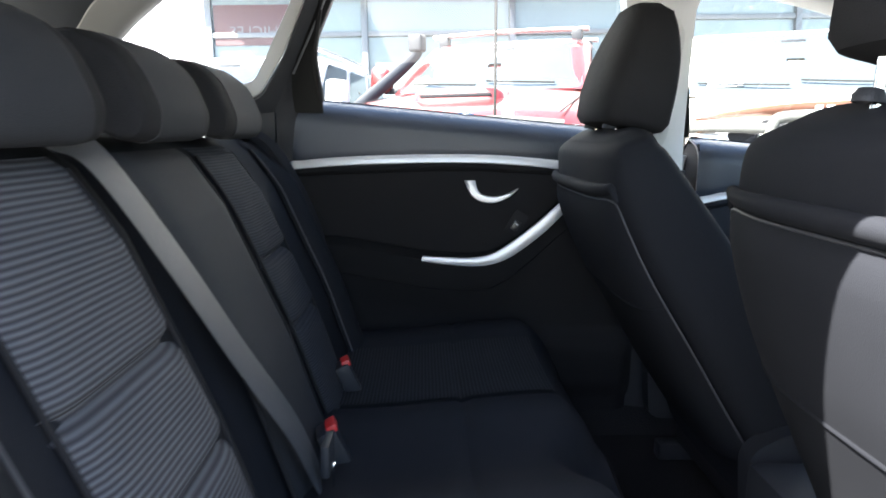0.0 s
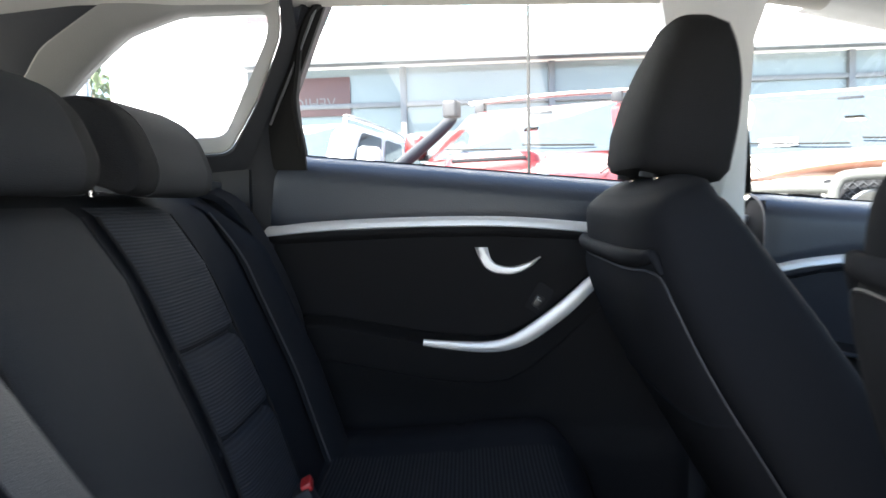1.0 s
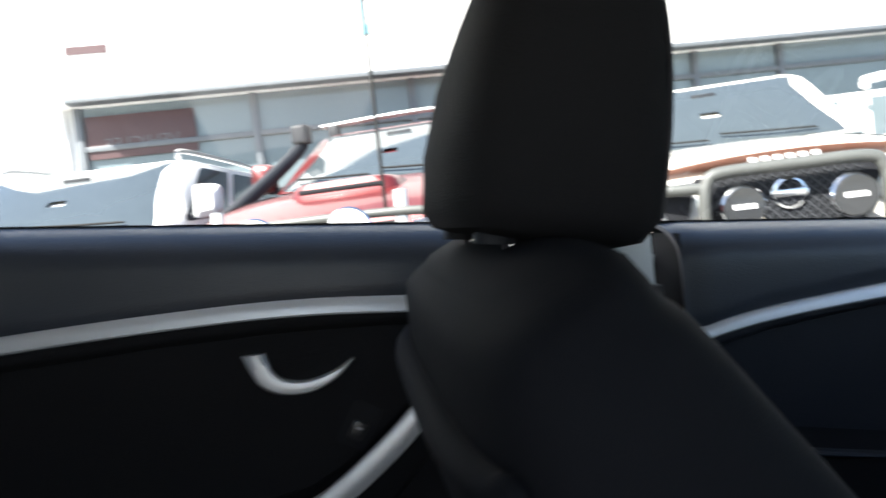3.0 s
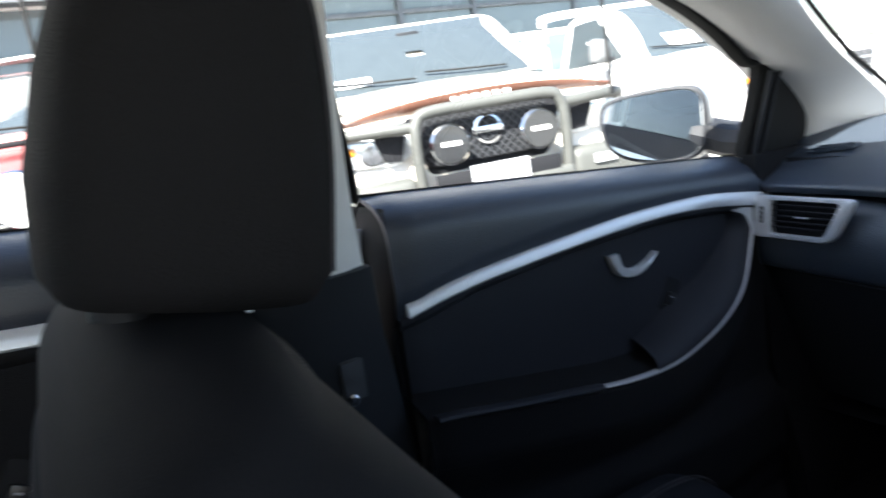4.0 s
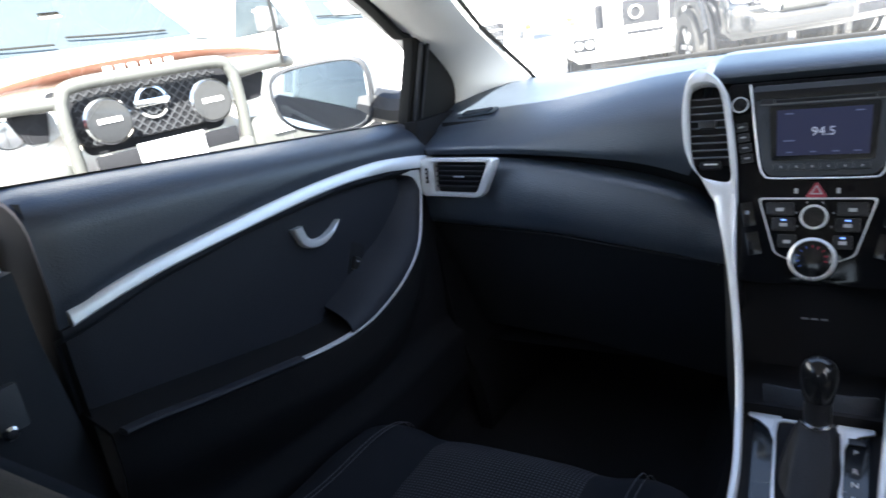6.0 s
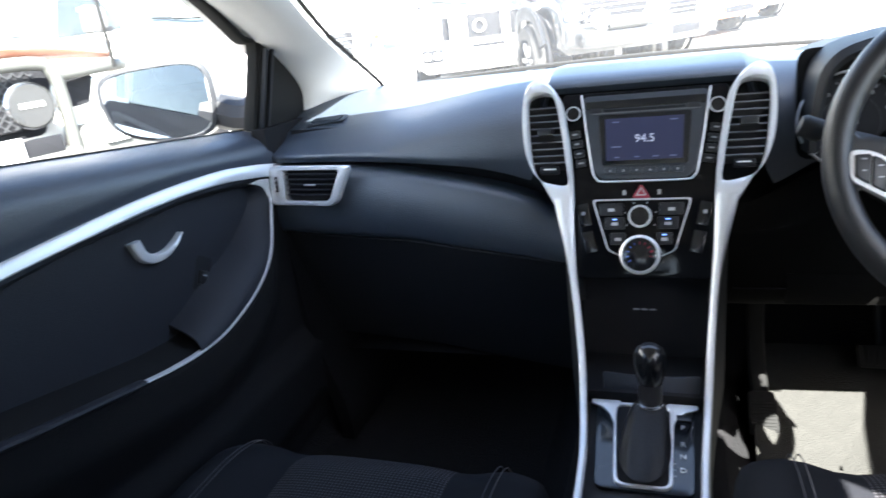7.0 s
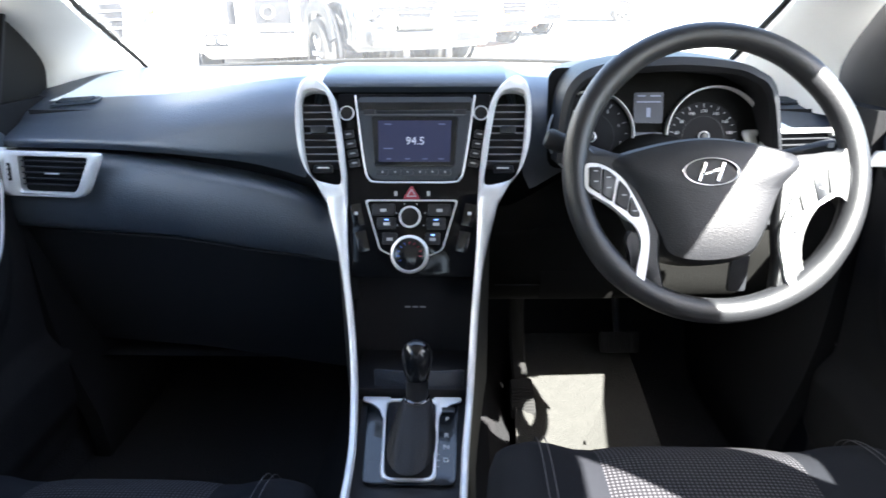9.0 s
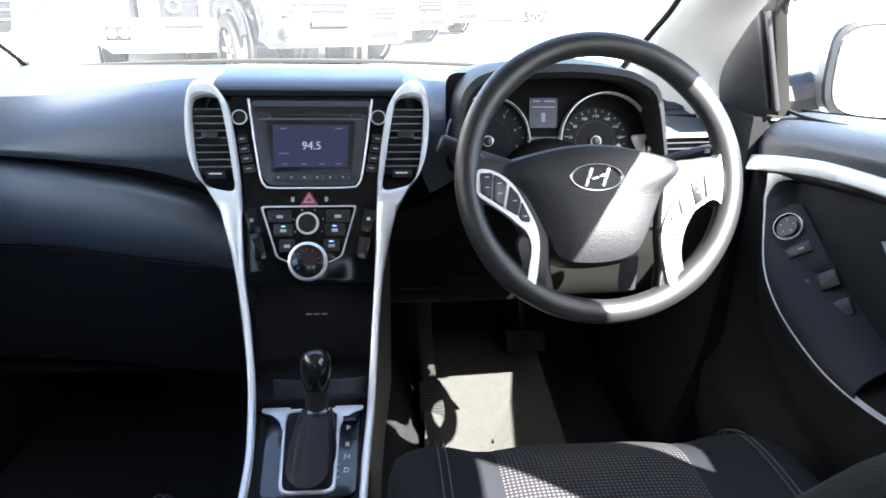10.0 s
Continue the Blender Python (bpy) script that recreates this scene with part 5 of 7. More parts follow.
# side vents
for s in (-1, 1):
    cx, cy, cz = s * 0.590, 0.300, 0.898
    o = corners([(-0.095, 0.034), (0.093, 0.034), (0.062, -0.030), (0.045, -0.040), (-0.095, -0.040)], 0.012)
    i_ = corners([(-0.061, 0.026), (0.068, 0.026), (0.043, -0.026), (0.034, -0.032), (-0.061, -0.032)], 0.008)
    if s > 0:
        o, i_ = [(-x, y) for x, y in o], [(-x, y) for x, y in i_]
        cz = 0.935
    m = Matrix.Translation((cx, cy - 0.028, cz)) @ Euler((radians(84), 0, radians(8 * s))).to_matrix().to_4x4()
    v = part("side_vent", frame_slab(o, i_, 0.010, m), M_SILVER, dash, "silver framed side air vent")
    part("vent_well", slab(inset_outline(i_, 1.05), 0.002, 0, m @ pose(0, 0, -0.007)), M_DARK, v)
    for k in range(5):
        y = 0.018 - 0.0095 * k
        x0, x1 = -0.056, 0.060 - 0.006 * k
        if s > 0:
            x0, x1 = -x1, -x0
        part("slat", box((x1 - x0, 0.0022, 0.010), ((x0 + x1) / 2, y, 0.001), 0.0008, m=m), M_HARD, v)
    part("slat_tab", box((0.024, 0.0025, 0.004), (0.0, -0.001, 0.0075), 0.001, m=m), M_SILVER, v)
    part("thumbwheel", box((0.008, 0.030, 0.008), (-s * -0.076 if s > 0 else -0.076, 0, 0.008), 0.003, m=m), M_DARK, v)
    for k in range(3):
        part("wheel_mark", box((0.0016, 0.005, 0.001), (-s * -0.076 if s > 0 else -0.076, 0.008 - 0.008 * k, 0.0122), 0, m=m), M_WHITE, v)
    # demister grille on top
    dm = Matrix.Translation((s * 0.612, 0.405, 0.9945)) @ pose(0, 0, 0, 12, s * 4, s * 6) @ Matrix.Diagonal((0.8, 0.8, 1, 1))
    d = part("demister_grille", frame_slab(corners([(-0.052, 0.022), (0.05, 0.030), (0.056, -0.012), (-0.052, -0.022)], 0.012), corners([(-0.040, 0.014), (0.042, 0.018), (0.044, -0.006), (-0.040, -0.014)], 0.008), 0.0025, dm), M_DASH, dash)
    part("grille_well", slab(corners([(-0.042, 0.016), (0.044, 0.02), (0.046, -0.008), (-0.042, -0.016)], 0.008), 0.001, 0, dm @ pose(0, 0, 0.0005)), M_DARK, d)
    for k in range(4):
        part("slat", box((0.082, 0.0025, 0.004), (0.001, -0.009 + 0.007 * k, 0.004), 0.0005, m=dm), M_DASH, d)

# centre stack: gloss face, radio, climate panel
face = stack_outline([(-0.118, 1.026), (0.118, 1.026), (0.104, 0.93), (0.108, 0.87), (0.100, 0.80), (0.094, 0.768), (-0.094, 0.768), (-0.100, 0.80), (-0.108, 0.87), (-0.104, 0.93)])
stack = thing("centre_stack", "gloss black centre console with radio and climate controls", "centre console")
part("face", slab(corners(face, 0.01), 0.02, 0.003, STACK @ pose(0, 0, -0.020)), M_PIANO, stack, "gloss black face")
for s in (-1, 1):
    part("stack_side", grid(lambda f, k: STACK @ Vector((s * (0.112 - 0.022 * f), 0.0 - 0.30 * f, -0.004 - 0.12 * k)), span(0, 1, 8), span(0, 1, 3)), M_HARD, stack)

radio = part("radio", slab(corners(stack_outline([(-0.086, 1.020), (0.090, 1.020), (0.073, 0.915), (0.062, 0.903), (-0.058, 0.903), (-0.069, 0.915)]), 0.008), 0.004, 0.002, STACK), M_RADIO, stack, "built-in radio with a colour screen")
rim_o = [(-0.088, 1.022), (-0.079, 0.960), (-0.0715, 0.917), (-0.066, 0.905), (-0.055, 0.9005), (0.002, 0.900), (0.059, 0.9005), (0.070, 0.905), (0.0755, 0.917), (0.083, 0.960), (0.092, 1.022)]
part("radio_rim", sweep([on_stack(x, z, 0.004).translation for x, z in rim_o], 0.0014, 0.0022, (0, -0.927, 0.375), 60, 8), M_SILVER, radio, "bright rim")
part("cd_slot", box((0.115, 0.004, 0.002), (0.002, 0.0, 0.0046), 0.001, m=on_stack(0, 0.998)), M_DARK, radio)
part("slot_lip", box((0.150, 0.0016, 0.0026), (0.002, -0.0036, 0.0046), 0.0006, m=on_stack(0, 0.998)), M_TRIMGREY, radio)
part("top_strip", box((0.168, 0.012, 0.003), (0.002, 0, 0.004), 0.001, m=on_stack(0, 1.0065)), M_GLOSS, radio)
for x in (-0.066, 0.070):
    part("slot_key", box((0.018, 0.008, 0.003), (x, 0, 0.0045), 0.001, m=on_stack(0, 0.9985)), M_KEY, radio)
part("screen_bezel", slab(corners(stack_outline([(-0.063, 0.992), (0.067, 0.992), (0.062, 0.922), (-0.058, 0.922)]), 0.004), 0.003, 0.001, STACK @ pose(0, 0, 0.003)), M_GLOSS, radio)
scr = part("screen", slab(stack_outline([(-0.053, 0.986), (0.057, 0.986), (0.055, 0.9285), (-0.051, 0.9285)]), 0.0006, 0, STACK @ pose(0, 0, 0.0062)), M_LCD, radio, "lit blue radio screen")
words("94.5", 0.0165, on_stack(0.003, 0.957, 0.0072), M_LCDTEXT, scr, "frequency_digits")
for x, z, w in ((-0.038, 0.981, 0.010), (0.043, 0.981, 0.010), (-0.037, 0.947, 0.014), (-0.036, 0.9325, 0.007), (-0.008, 0.9325, 0.007), (0.018, 0.9325, 0.008), (0.042, 0.9325, 0.009)):
    part("screen_mark", box((w, 0.0016, 0.0003), (0, 0, 0), 0, m=on_stack(x, z, 0.0071)), M_LCDDIM, scr)
for i in range(6):
    kx = -0.0455 + i * 0.0187
    part("preset_key", box((0.0175, 0.009, 0.0035), (0, 0, 0.0045), 0.0012, m=on_stack(kx, 0.9145)), M_RADIO, radio)
    part("key_mark", box((0.002, 0.003, 0.0002), (0, 0, 0.0064), 0, m=on_stack(kx, 0.9145)), M_PRINT, radio)
for s in (-1, 1):
    k = part("radio_knob", lathe([(0.0118, 0), (0.0115, 0.006), (0.0098, 0.013), (0.0, 0.014)], 28, on_stack(s * 0.100 + 0.001, 0.995)), M_GLOSS, stack)
    part("knob_ring", lathe([(0.0100, 0.0), (0.0110, 0.002), (0.0108, 0.0038), (0.0095, 0.0038)], 28, on_stack(s * 0.100 + 0.001, 0.995, 0.0105)), M_SILVER, k, "chrome ring")
    for i in range(4):
        z = 0.9675 - i * 0.0135
        x = s * (0.0985 - i * 0.0032) + 0.001
        part("mode_key", box((0.016, 0.012, 0.004), (0, 0, 0.003), 0.0015, m=on_stack(x, z) @ pose(0, 0, 0, 0, 0, s * -9)), M_KEY, stack)
        part("key_mark", box((0.007, 0.002, 0.0003), (0, 0, 0.0053), 0, m=on_stack(x, z) @ pose(0, 0, 0, 0, 0, s * -9)), M_PRINT, stack)
# warning key row
tri_m = on_stack(-0.002, 0.885, 0.0)
hz = part("hazard_key", slab(corners([(-0.0135, -0.009), (0.0135, -0.009), (0.0, 0.0125)], 0.004), 0.004, 0.001, tri_m), M_HAZARD, stack, "red triangular hazard key")
part("hazard_mark", frame_slab([(-0.0078, -0.0052), (0.0078, -0.0052), (0, 0.0075)], [(-0.005, -0.0036), (0.005, -0.0036), (0, 0.0046)], 0.0004, tri_m @ pose(0, 0, 0.0042)), M_PRINT, hz)
for x in (-0.026, 0.023):
    part("indicator_mark", box((0.0045, 0.007, 0.0004), (0, 0, 0.0003), 0, m=on_stack(x, 0.885)), M_PRINT, stack)
# climate panel
hv = stack_outline([(-0.072, 0.876), (0.068, 0.876), (0.0455, 0.806), (0.024, 0.797), (-0.028, 0.797), (-0.0495, 0.806)])
hv_i = inset_outline(hv, 0.955)
cl = part("climate_panel", slab(corners(hv, 0.006), 0.004, 0.001, STACK), M_PIANO, stack, "climate control panel")
part("climate_rim", frame_slab(corners(hv, 0.006), corners(hv_i, 0.006), 0.003, STACK @ pose(0, 0, 0.0035)), M_SILVER, cl, "silver rim")
for s in (-1, 1):
    for i, z in enumerate((0.862, 0.843, 0.822)):
        w = 0.034 - 0.006 * i
        x = s * (0.042 - 0.005 * i) - 0.002
        part("climate_key", box((w, 0.0175, 0.004), (0, 0, 0.004), 0.0015, m=on_stack(x, z)), M_KEY, cl)
        part("key_mark", box((0.009, 0.0045, 0.0003), (0, -0.001, 0.0062), 0, m=on_stack(x, z)), M_PRINT, cl)
        if (s, i) in ((-1, 1), (1, 1), (1, 2)):
            part("blue_lamp", box((0.006, 0.0016, 0.0003), (0, 0.0055, 0.0062), 0, m=on_stack(x, z)), M_BLUE, cl)
fan = part("fan_knob", lathe([(0.0175, 0), (0.0175, 0.004), (0.0155, 0.016), (0.0, 0.017)], 36, on_stack(-0.003, 0.851, 0.003)), M_GLOSS, cl)
part("knob_ring", lathe([(0.0160, 0.0), (0.0165, 0.003), (0.0155, 0.006), (0.0132, 0.006)], 36, on_stack(-0.003, 0.851, 0.0145)), M_SILVER, fan, "chrome ring")
for i in range(6):
    a = radians(-30 + i * 48)
    part("dial_mark", box((0.0015, 0.0025, 0.0003), (0.0225 * math.sin(a - 1.57), 0.0225 * math.cos(a - 1.57), 0.0045), 0, m=on_stack(-0.003, 0.851)), M_PRINT, cl)
temp = part("temperature_dial", lathe([(0.029, 0), (0.029, 0.006), (0.0255, 0.018), (0.022, 0.020), (0.0, 0.0195)], 40, on_stack(-0.003, 0.800, 0.003)), M_GLOSS, cl, "large temperature dial")
part("dial_ring", lathe([(0.0228, 0.0), (0.0285, 0.0), (0.0277, 0.005), (0.0246, 0.007), (0.0228, 0.004)], 40, on_stack(-0.003, 0.800, 0.017)), M_SILVER, temp, "silver ring")
for i in range(10):
    a = radians(215 - i * 25)
    part("dial_mark", box((0.0016, 0.0038, 0.0003), (0, 0.0165, 0.0225), 0, m=on_stack(-0.003, 0.800, 0.001) @ pose(0, 0, 0, 0, 0, math.degrees(a) - 90)), M_BLUEPRINT if i < 5 else M_HAZARD, temp)
for s in (-1, 1):
    for z, h in ((0.855, 0.034), (0.818, 0.032)):
        part("side_key", box((0.017, h, 0.003), (0, 0, 0.0008), 0.001, m=on_stack(s * (0.0845 - (0.86 - z) * 0.22), z) @ pose(0, 0, 0, 0, 0, s * -12)), M_GLOSS, stack)
    part("key_mark", box((0.005, 0.005, 0.0003), (0, 0, 0.0053), 0, m=on_stack(s * 0.0845, 0.857)), M_PRINT, stack)
# storage tray under the stack
part("tray_roof", grid(lambda x, f: (x, 0.147 + 0.065 * f, 0.770 - 0.012 * f), span(-0.094, 0.094, 4), span(0, 1, 4)), M_DARK, stack)
part("tray_back", grid(lambda x, f: (x, 0.212 - 0.042 * f, 0.758 - 0.145 * f), span(-0.094, 0.094, 4), span(0, 1, 8)), M_DARK, stack)
part("tray_lip", slab(corners([(-0.066, 0.020), (-0.030, 0.017), (0.030, 0.017), (0.066, 0.020), (0.063, -0.017), (-0.063, -0.017)], 0.005), 0.006, 0.002, Matrix.Translation((0.012, 0.075, 0.632)) @ pose(0, 0, 0, 74)), M_PAD, stack)
part("tray_floor", box((0.17, 0.14, 0.02), (0.0, 0.13, 0.620), 0.004), M_DARK, stack)
for x in (-0.012, 0.0, 0.012):
    part("socket_mark", box((0.009, 0.0015, 0.0022), (x, 0.190, 0.700), 0), M_PRINT, stack)

# tall vent bezels that run down into the console blades
OUT = [(-0.155, 1.047), (-0.134, 1.037), (-0.116, 1.011), (-0.107, 0.970), (-0.101, 0.930), (-0.098, 0.895), (-0.099, 0.862), (-0.124, 0.868), (-0.145, 0.900), (-0.161, 0.919), (-0.172, 0.951), (-0.176, 0.997), (-0.171, 1.032)]
INN = [(-0.157, 1.012), (-0.142, 1.014), (-0.129, 1.007), (-0.120, 0.968), (-0.114, 0.930), (-0.111, 0.911), (-0.115, 0.905), (-0.130, 0.907), (-0.145, 0.912), (-0.153, 0.922), (-0.159, 0.945), (-0.163, 0.985), (-0.163, 1.005)]
for s in (-1, 1):
    o = rounded([(-s * x, z) for x, z in stack_outline(OUT)], 60)
    i_ = inset_outline(rounded([(-s * x, z) for x, z in stack_outline(INN)], 60), 1.19)
    v = part("centre_vent", frame_slab(o, i_, 0.012, STACK @ pose(0, 0, 0.006)), M_SILVER, dash, "tall silver framed centre air vent")
    part("vent_body", loft([[STACK @ Vector((x, y, h)) for x, y in o] for h in (0.008, -0.05)], True, False), M_HARD, v)
    part("vent_well", slab(inset_outline(o, 0.98), 0.002, 0, STACK @ pose(0, 0, -0.024)), M_DARK, v)
    for k in range(9):
        z = 1.004 - 0.0098 * k
        xs = [p[0] for p in i_ if abs(p[1] - (z - 1.015) / 0.927) < 0.008]
        if xs:
            x0, x1 = min(xs), max(xs)
            part("slat", box((x1 - x0 - 0.002, 0.0034, 0.020), (0, 0, 0), 0.001, m=STACK @ pose((x0 + x1) / 2, (z - 1.015) / 0.927, -0.003, -24)), M_SLAT, v)
    part("slat_tab", box((0.024, 0.012, 0.010), (s * 0.141, (0.972 - 1.015) / 0.927, 0.010), 0.003, m=STACK), M_KEY, v)
    part("thumbwheel", box((0.030, 0.012, 0.010), (s * 0.135, (0.9185 - 1.015) / 0.927, 0.004), 0.003, m=STACK), M_DARK, v)
    for k in range(3):
        part("wheel_mark", box((0.0055, 0.002, 0.001), (s * (0.128 + 0.006 * k), (0.9195 - 1.015) / 0.927, 0.0096), 0, m=STACK), M_WHITE, v)
    blade = [on_stack(s * 0.1125, 0.878, 0.014).translation, on_stack(s * 0.109, 0.855, 0.014).translation, on_stack(s * 0.104, 0.82, 0.013).translation, on_stack(s * 0.0975, 0.77, 0.012).translation, (s * 0.090 + 0.002, 0.103, 0.713), (s * 0.084 + 0.004, 0.062, 0.662), (s * 0.079 + 0.005, 0.012, 0.628), (s * 0.073 + 0.006, -0.06, 0.608), (s * 0.070 + 0.006, -0.16, 0.597)]
    part("blade", sweep(blade, lambda f: 0.0145 - 0.0085 * step(f, 0.02, 0.42) - 0.001 * f, 0.007, (0, -0.8, 0.6), 60, 12), M_SILVER, dash, "satin silver blade running down the console")
    part("blade_side", grid(lambda f, k: Vector(smooth_path(blade, 41)[int(round(f * 40))]) + Vector((s * 0.004, 0.02 * k, -0.004 - 0.30 * k)), span(0.05, 1, 20), span(0, 1, 3)), M_TUNNEL, dash)

# floor console with the selector gate
CONS = Matrix(((1, 0, 0, 0.005), (0, 0.982, -0.187, 0.0), (0, 0.187, 0.982, 0.604), (0, 0, 0, 1)))
cons = thing("floor_console", "black floor console between the front seats with an automatic selector", "console")
part("top", slab(corners([(-0.076, 0.075), (0.076, 0.075), (0.074, -0.17), (-0.070, -0.17)], 0.008), 0.02, 0.004, CONS @ pose(0, 0, -0.026)), M_HARD, cons)
for s in (-1, 1):
    part("side_wall", grid(lambda y, f: (0.005 + s * (0.080 + 0.02 * f), y, 0.60 + 0.19 * y - 0.31 * f), span(-0.60, 0.14, 10), span(0, 1, 6)), M_TUNNEL, cons)
part("rear_box", box((0.17, 0.38, 0.20), (0.005, -0.40, 0.46), 0.02), M_HARD, cons)
gate_o = corners([(-0.066, 0.052), (0.066, 0.052), (0.062, -0.094), (-0.056, -0.094)], 0.014)
part("gate_plate", slab(gate_o, 0.006, 0.002, CONS @ pose(0, 0, -0.006)), M_PLATE, cons, "gloss black selector plate")
part("gate_rim", frame_slab(corners([(-0.042, 0.056), (0.038, 0.056), (0.037, -0.090), (-0.033, -0.090)], 0.014), corners([(-0.038, 0.050), (0.033, 0.050), (0.0325, -0.086), (-0.0285, -0.086)], 0.012), 0.004, CONS), M_SILVER, cons, "satin silver rim round the selector boot")
for s in (-1, 1):
    part("gate_shoulder", slab(corners([(s * x - 0.002, y) for x, y in ((0.030, 0.060), (0.071, 0.060), (0.071, 0.052), (0.056, 0.046), (0.044, 0.034), (0.0385, 0.018), (0.0350, 0.018), (0.034, 0.046))], 0.004), 0.003, 0.001, CONS), M_SILVER, cons, "satin silver shoulder")
part("gate_well", slab(corners([(-0.038, 0.050), (0.033, 0.050), (0.0325, -0.086), (-0.0285, -0.086)], 0.012), 0.001, 0, CONS @ pose(0, 0, 0.0005)), M_DARK, cons)
for ch, y in (("P", 0.018), ("R", -0.012), ("N", -0.033), ("D", -0.055)):
    words(ch, 0.0108, CONS @ pose(0.049, y, 0.0006), M_WHITE, cons)
for y in (-0.045, -0.055, -0.065):
    part("gate_mark", box((0.005, 0.0012, 0.0003), (0.038, y, 0.0004), 0, m=CONS), M_PRINT, cons)
part("release_cap", box((0.018, 0.010, 0.003), (0.050, 0.034, 0.002), 0.001, m=CONS), M_KEY, cons)
sel = thing("gear_selector", "automatic gear selector with a leather boot and gloss knob", "gear lever")
boot = []
for f in span(0, 1, 16):
    c = Vector((0.007, -0.026, 0.602)).lerp(Vector((0.013, 0.016, 0.641)), f)
    w, d = 0.0155 * (1 - f) ** 0.5 + 0.0165, 0.050 * (1 - f) ** 0.9 + 0.0165
    ring = []
    for i in range(48):
        a = 2 * math.pi * i / 48
        fold = 1 + 0.05 * math.cos(9 * a + f * 2.5) * (1 - f) ** 0.4 * min(1, f * 5) + 0.03 * math.cos(4 * a - f * 5) * (1 - f)
        ca, sa = math.cos(a), math.sin(a)
        ring.append(c + Vector((w * math.copysign(abs(ca) ** 0.8, ca) * fold, d * math.copysign(abs(sa) ** 0.8, sa) * fold, 0)))
    boot.append(ring)
part("boot", loft(boot), M_BOOT, sel, "creased black leather boot")
part("collar", lathe([(0.0165, -0.002), (0.0175, 0.001), (0.0168, 0.004), (0.0120, 0.005)], 24, Matrix.Translation((0.013, 0.016, 0.641))), M_CHROME, sel, "thin chrome collar")
part("stem", lathe([(0.0150, 0.0), (0.0155, 0.010), (0.0150, 0.024), (0.0165, 0.034)], 28, Matrix.Translation((0.013, 0.017, 0.642)) @ pose(0, 0, 0, -18)), M_KEY, sel)
part("knob", lathe([(0.0150, 0.026), (0.0175, 0.034), (0.0205, 0.046), (0.0215, 0.058), (0.0205, 0.068), (0.0165, 0.077), (0.008, 0.0825), (0.0, 0.0835)], 36, Matrix.Translation((0.013, 0.017, 0.642)) @ pose(0, 0, 0, -14)), M_GLOSS, sel, "gloss black knob")

# ---- instrument binnacle ----
clu = thing("instrument_cluster", "hooded instrument cluster with two round dials", "instrument cluster")
arch = [(0.222, 0.93), (0.223, 0.99), (0.236, 1.036), (0.275, 1.058), (0.37, 1.067), (0.45, 1.062), (0.487, 1.051), (0.515, 1.026), (0.540, 0.93)]
hood = []
for y, grow, dz in ((0.40, -0.004, -0.02), (0.26, -0.006, -0.006), (0.205, -0.006, 0.0), (0.198, 0.0, 0.003), (0.205, 0.008, 0.006), (0.28, 0.014, 0.004), (0.42, 0.02, -0.02), (0.60, 0.05, -0.06)):
    ring = []
    for p in smooth_path([(x, 0, z) for x, z in arch], 30):
        d = Vector((p.x - 0.357, 0, p.z - 0.97))
        q = p + d.normalized() * grow
        ring.append(Vector((q.x, y + 0.02 * abs(p.x - 0.36), q.z + dz * step(q.z, 0.96, 1.03))))
    hood.append(ring)
part("hood", loft(hood[3:], False, False), M_HOOD, clu, "black hood over the dials")
part("hood_lining", loft(hood[:4], False, False), M_DARK, clu, "dark underside of the hood")
FACE = Matrix.Translation((0.36, 0.262, 0.985)) @ pose(0, 0, 0, 76)
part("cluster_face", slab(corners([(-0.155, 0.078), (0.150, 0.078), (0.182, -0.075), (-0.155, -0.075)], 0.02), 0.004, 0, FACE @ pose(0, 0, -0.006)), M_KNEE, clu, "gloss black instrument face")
for x, r, top, nums in ((-0.090, 0.062, 8, [str(n) for n in range(0, 9)]), (0.092, 0.053, 220, ["20", "40", "60", "80", "100", "120", "140", "160", "180", "200", "220"])):
    m = FACE @ pose(x - (0.010 if x > 0 else 0), -0.027, 0)
    dial = part("dial", lathe([(r, -0.002), (r, 0.0), (0, 0.0)], 48, m), M_DARK, clu)
    mr = FACE @ (pose(0.098, -0.025, 0) if x > 0 else pose(x, -0.023, 0))
    r0, r = r, (0.070 if x > 0 else r)
    part("dial_rim", lathe([(r * 1.02, 0.0), (r * 1.03, 0.010), (r * 1.038, 0.0125), (r * 1.052, 0.0125), (r * 1.060, 0.010), (r * 1.065, -0.002)], 64, mr), M_SILVER, dial, "silver dial rim")
    r = r0
    part("inner_ring", lathe([(r * 0.60, 0.0005), (r * 0.60, 0.0012), (r * 0.585, 0.0012)], 40, m), M_KEY, dial)
    cnt = len(nums)
    for i, t in enumerate(nums):
        a = radians(225 - 270 * i / (cnt - 1))
        words(t, 0.0068, m @ pose(r * 0.76 * math.cos(a), r * 0.74 * math.sin(a), 0.0008), M_PRINT, dial, "number")
    for i in range(cnt * 2 - 1):
        a = radians(225 - 270 * i / (cnt * 2 - 2))
        part("tick", box((0.006 if i % 2 == 0 else 0.003, 0.0010, 0.0003), (r * 0.90, 0, 0.0006), 0, m=m @ pose(0, 0, 0, 0, 0, math.degrees(a))), M_PRINT, dial)
    part("needle", box((r * 0.72, 0.0018, 0.0012), (r * 0.30, 0, 0.004), 0.0005, m=m @ pose(0, 0, 0, 0, 0, 216)), M_PRINT, dial)
    part("needle_hub", lathe([(0.0075, 0.001), (0.0075, 0.006), (0.006, 0.007), (0, 0.0068)], 24, m), M_KEY, dial)
    part("hub_ring", lathe([(0.0085, 0.004), (0.0085, 0.0062), (0.0070, 0.0068)], 28, m), M_SILVER, dial)
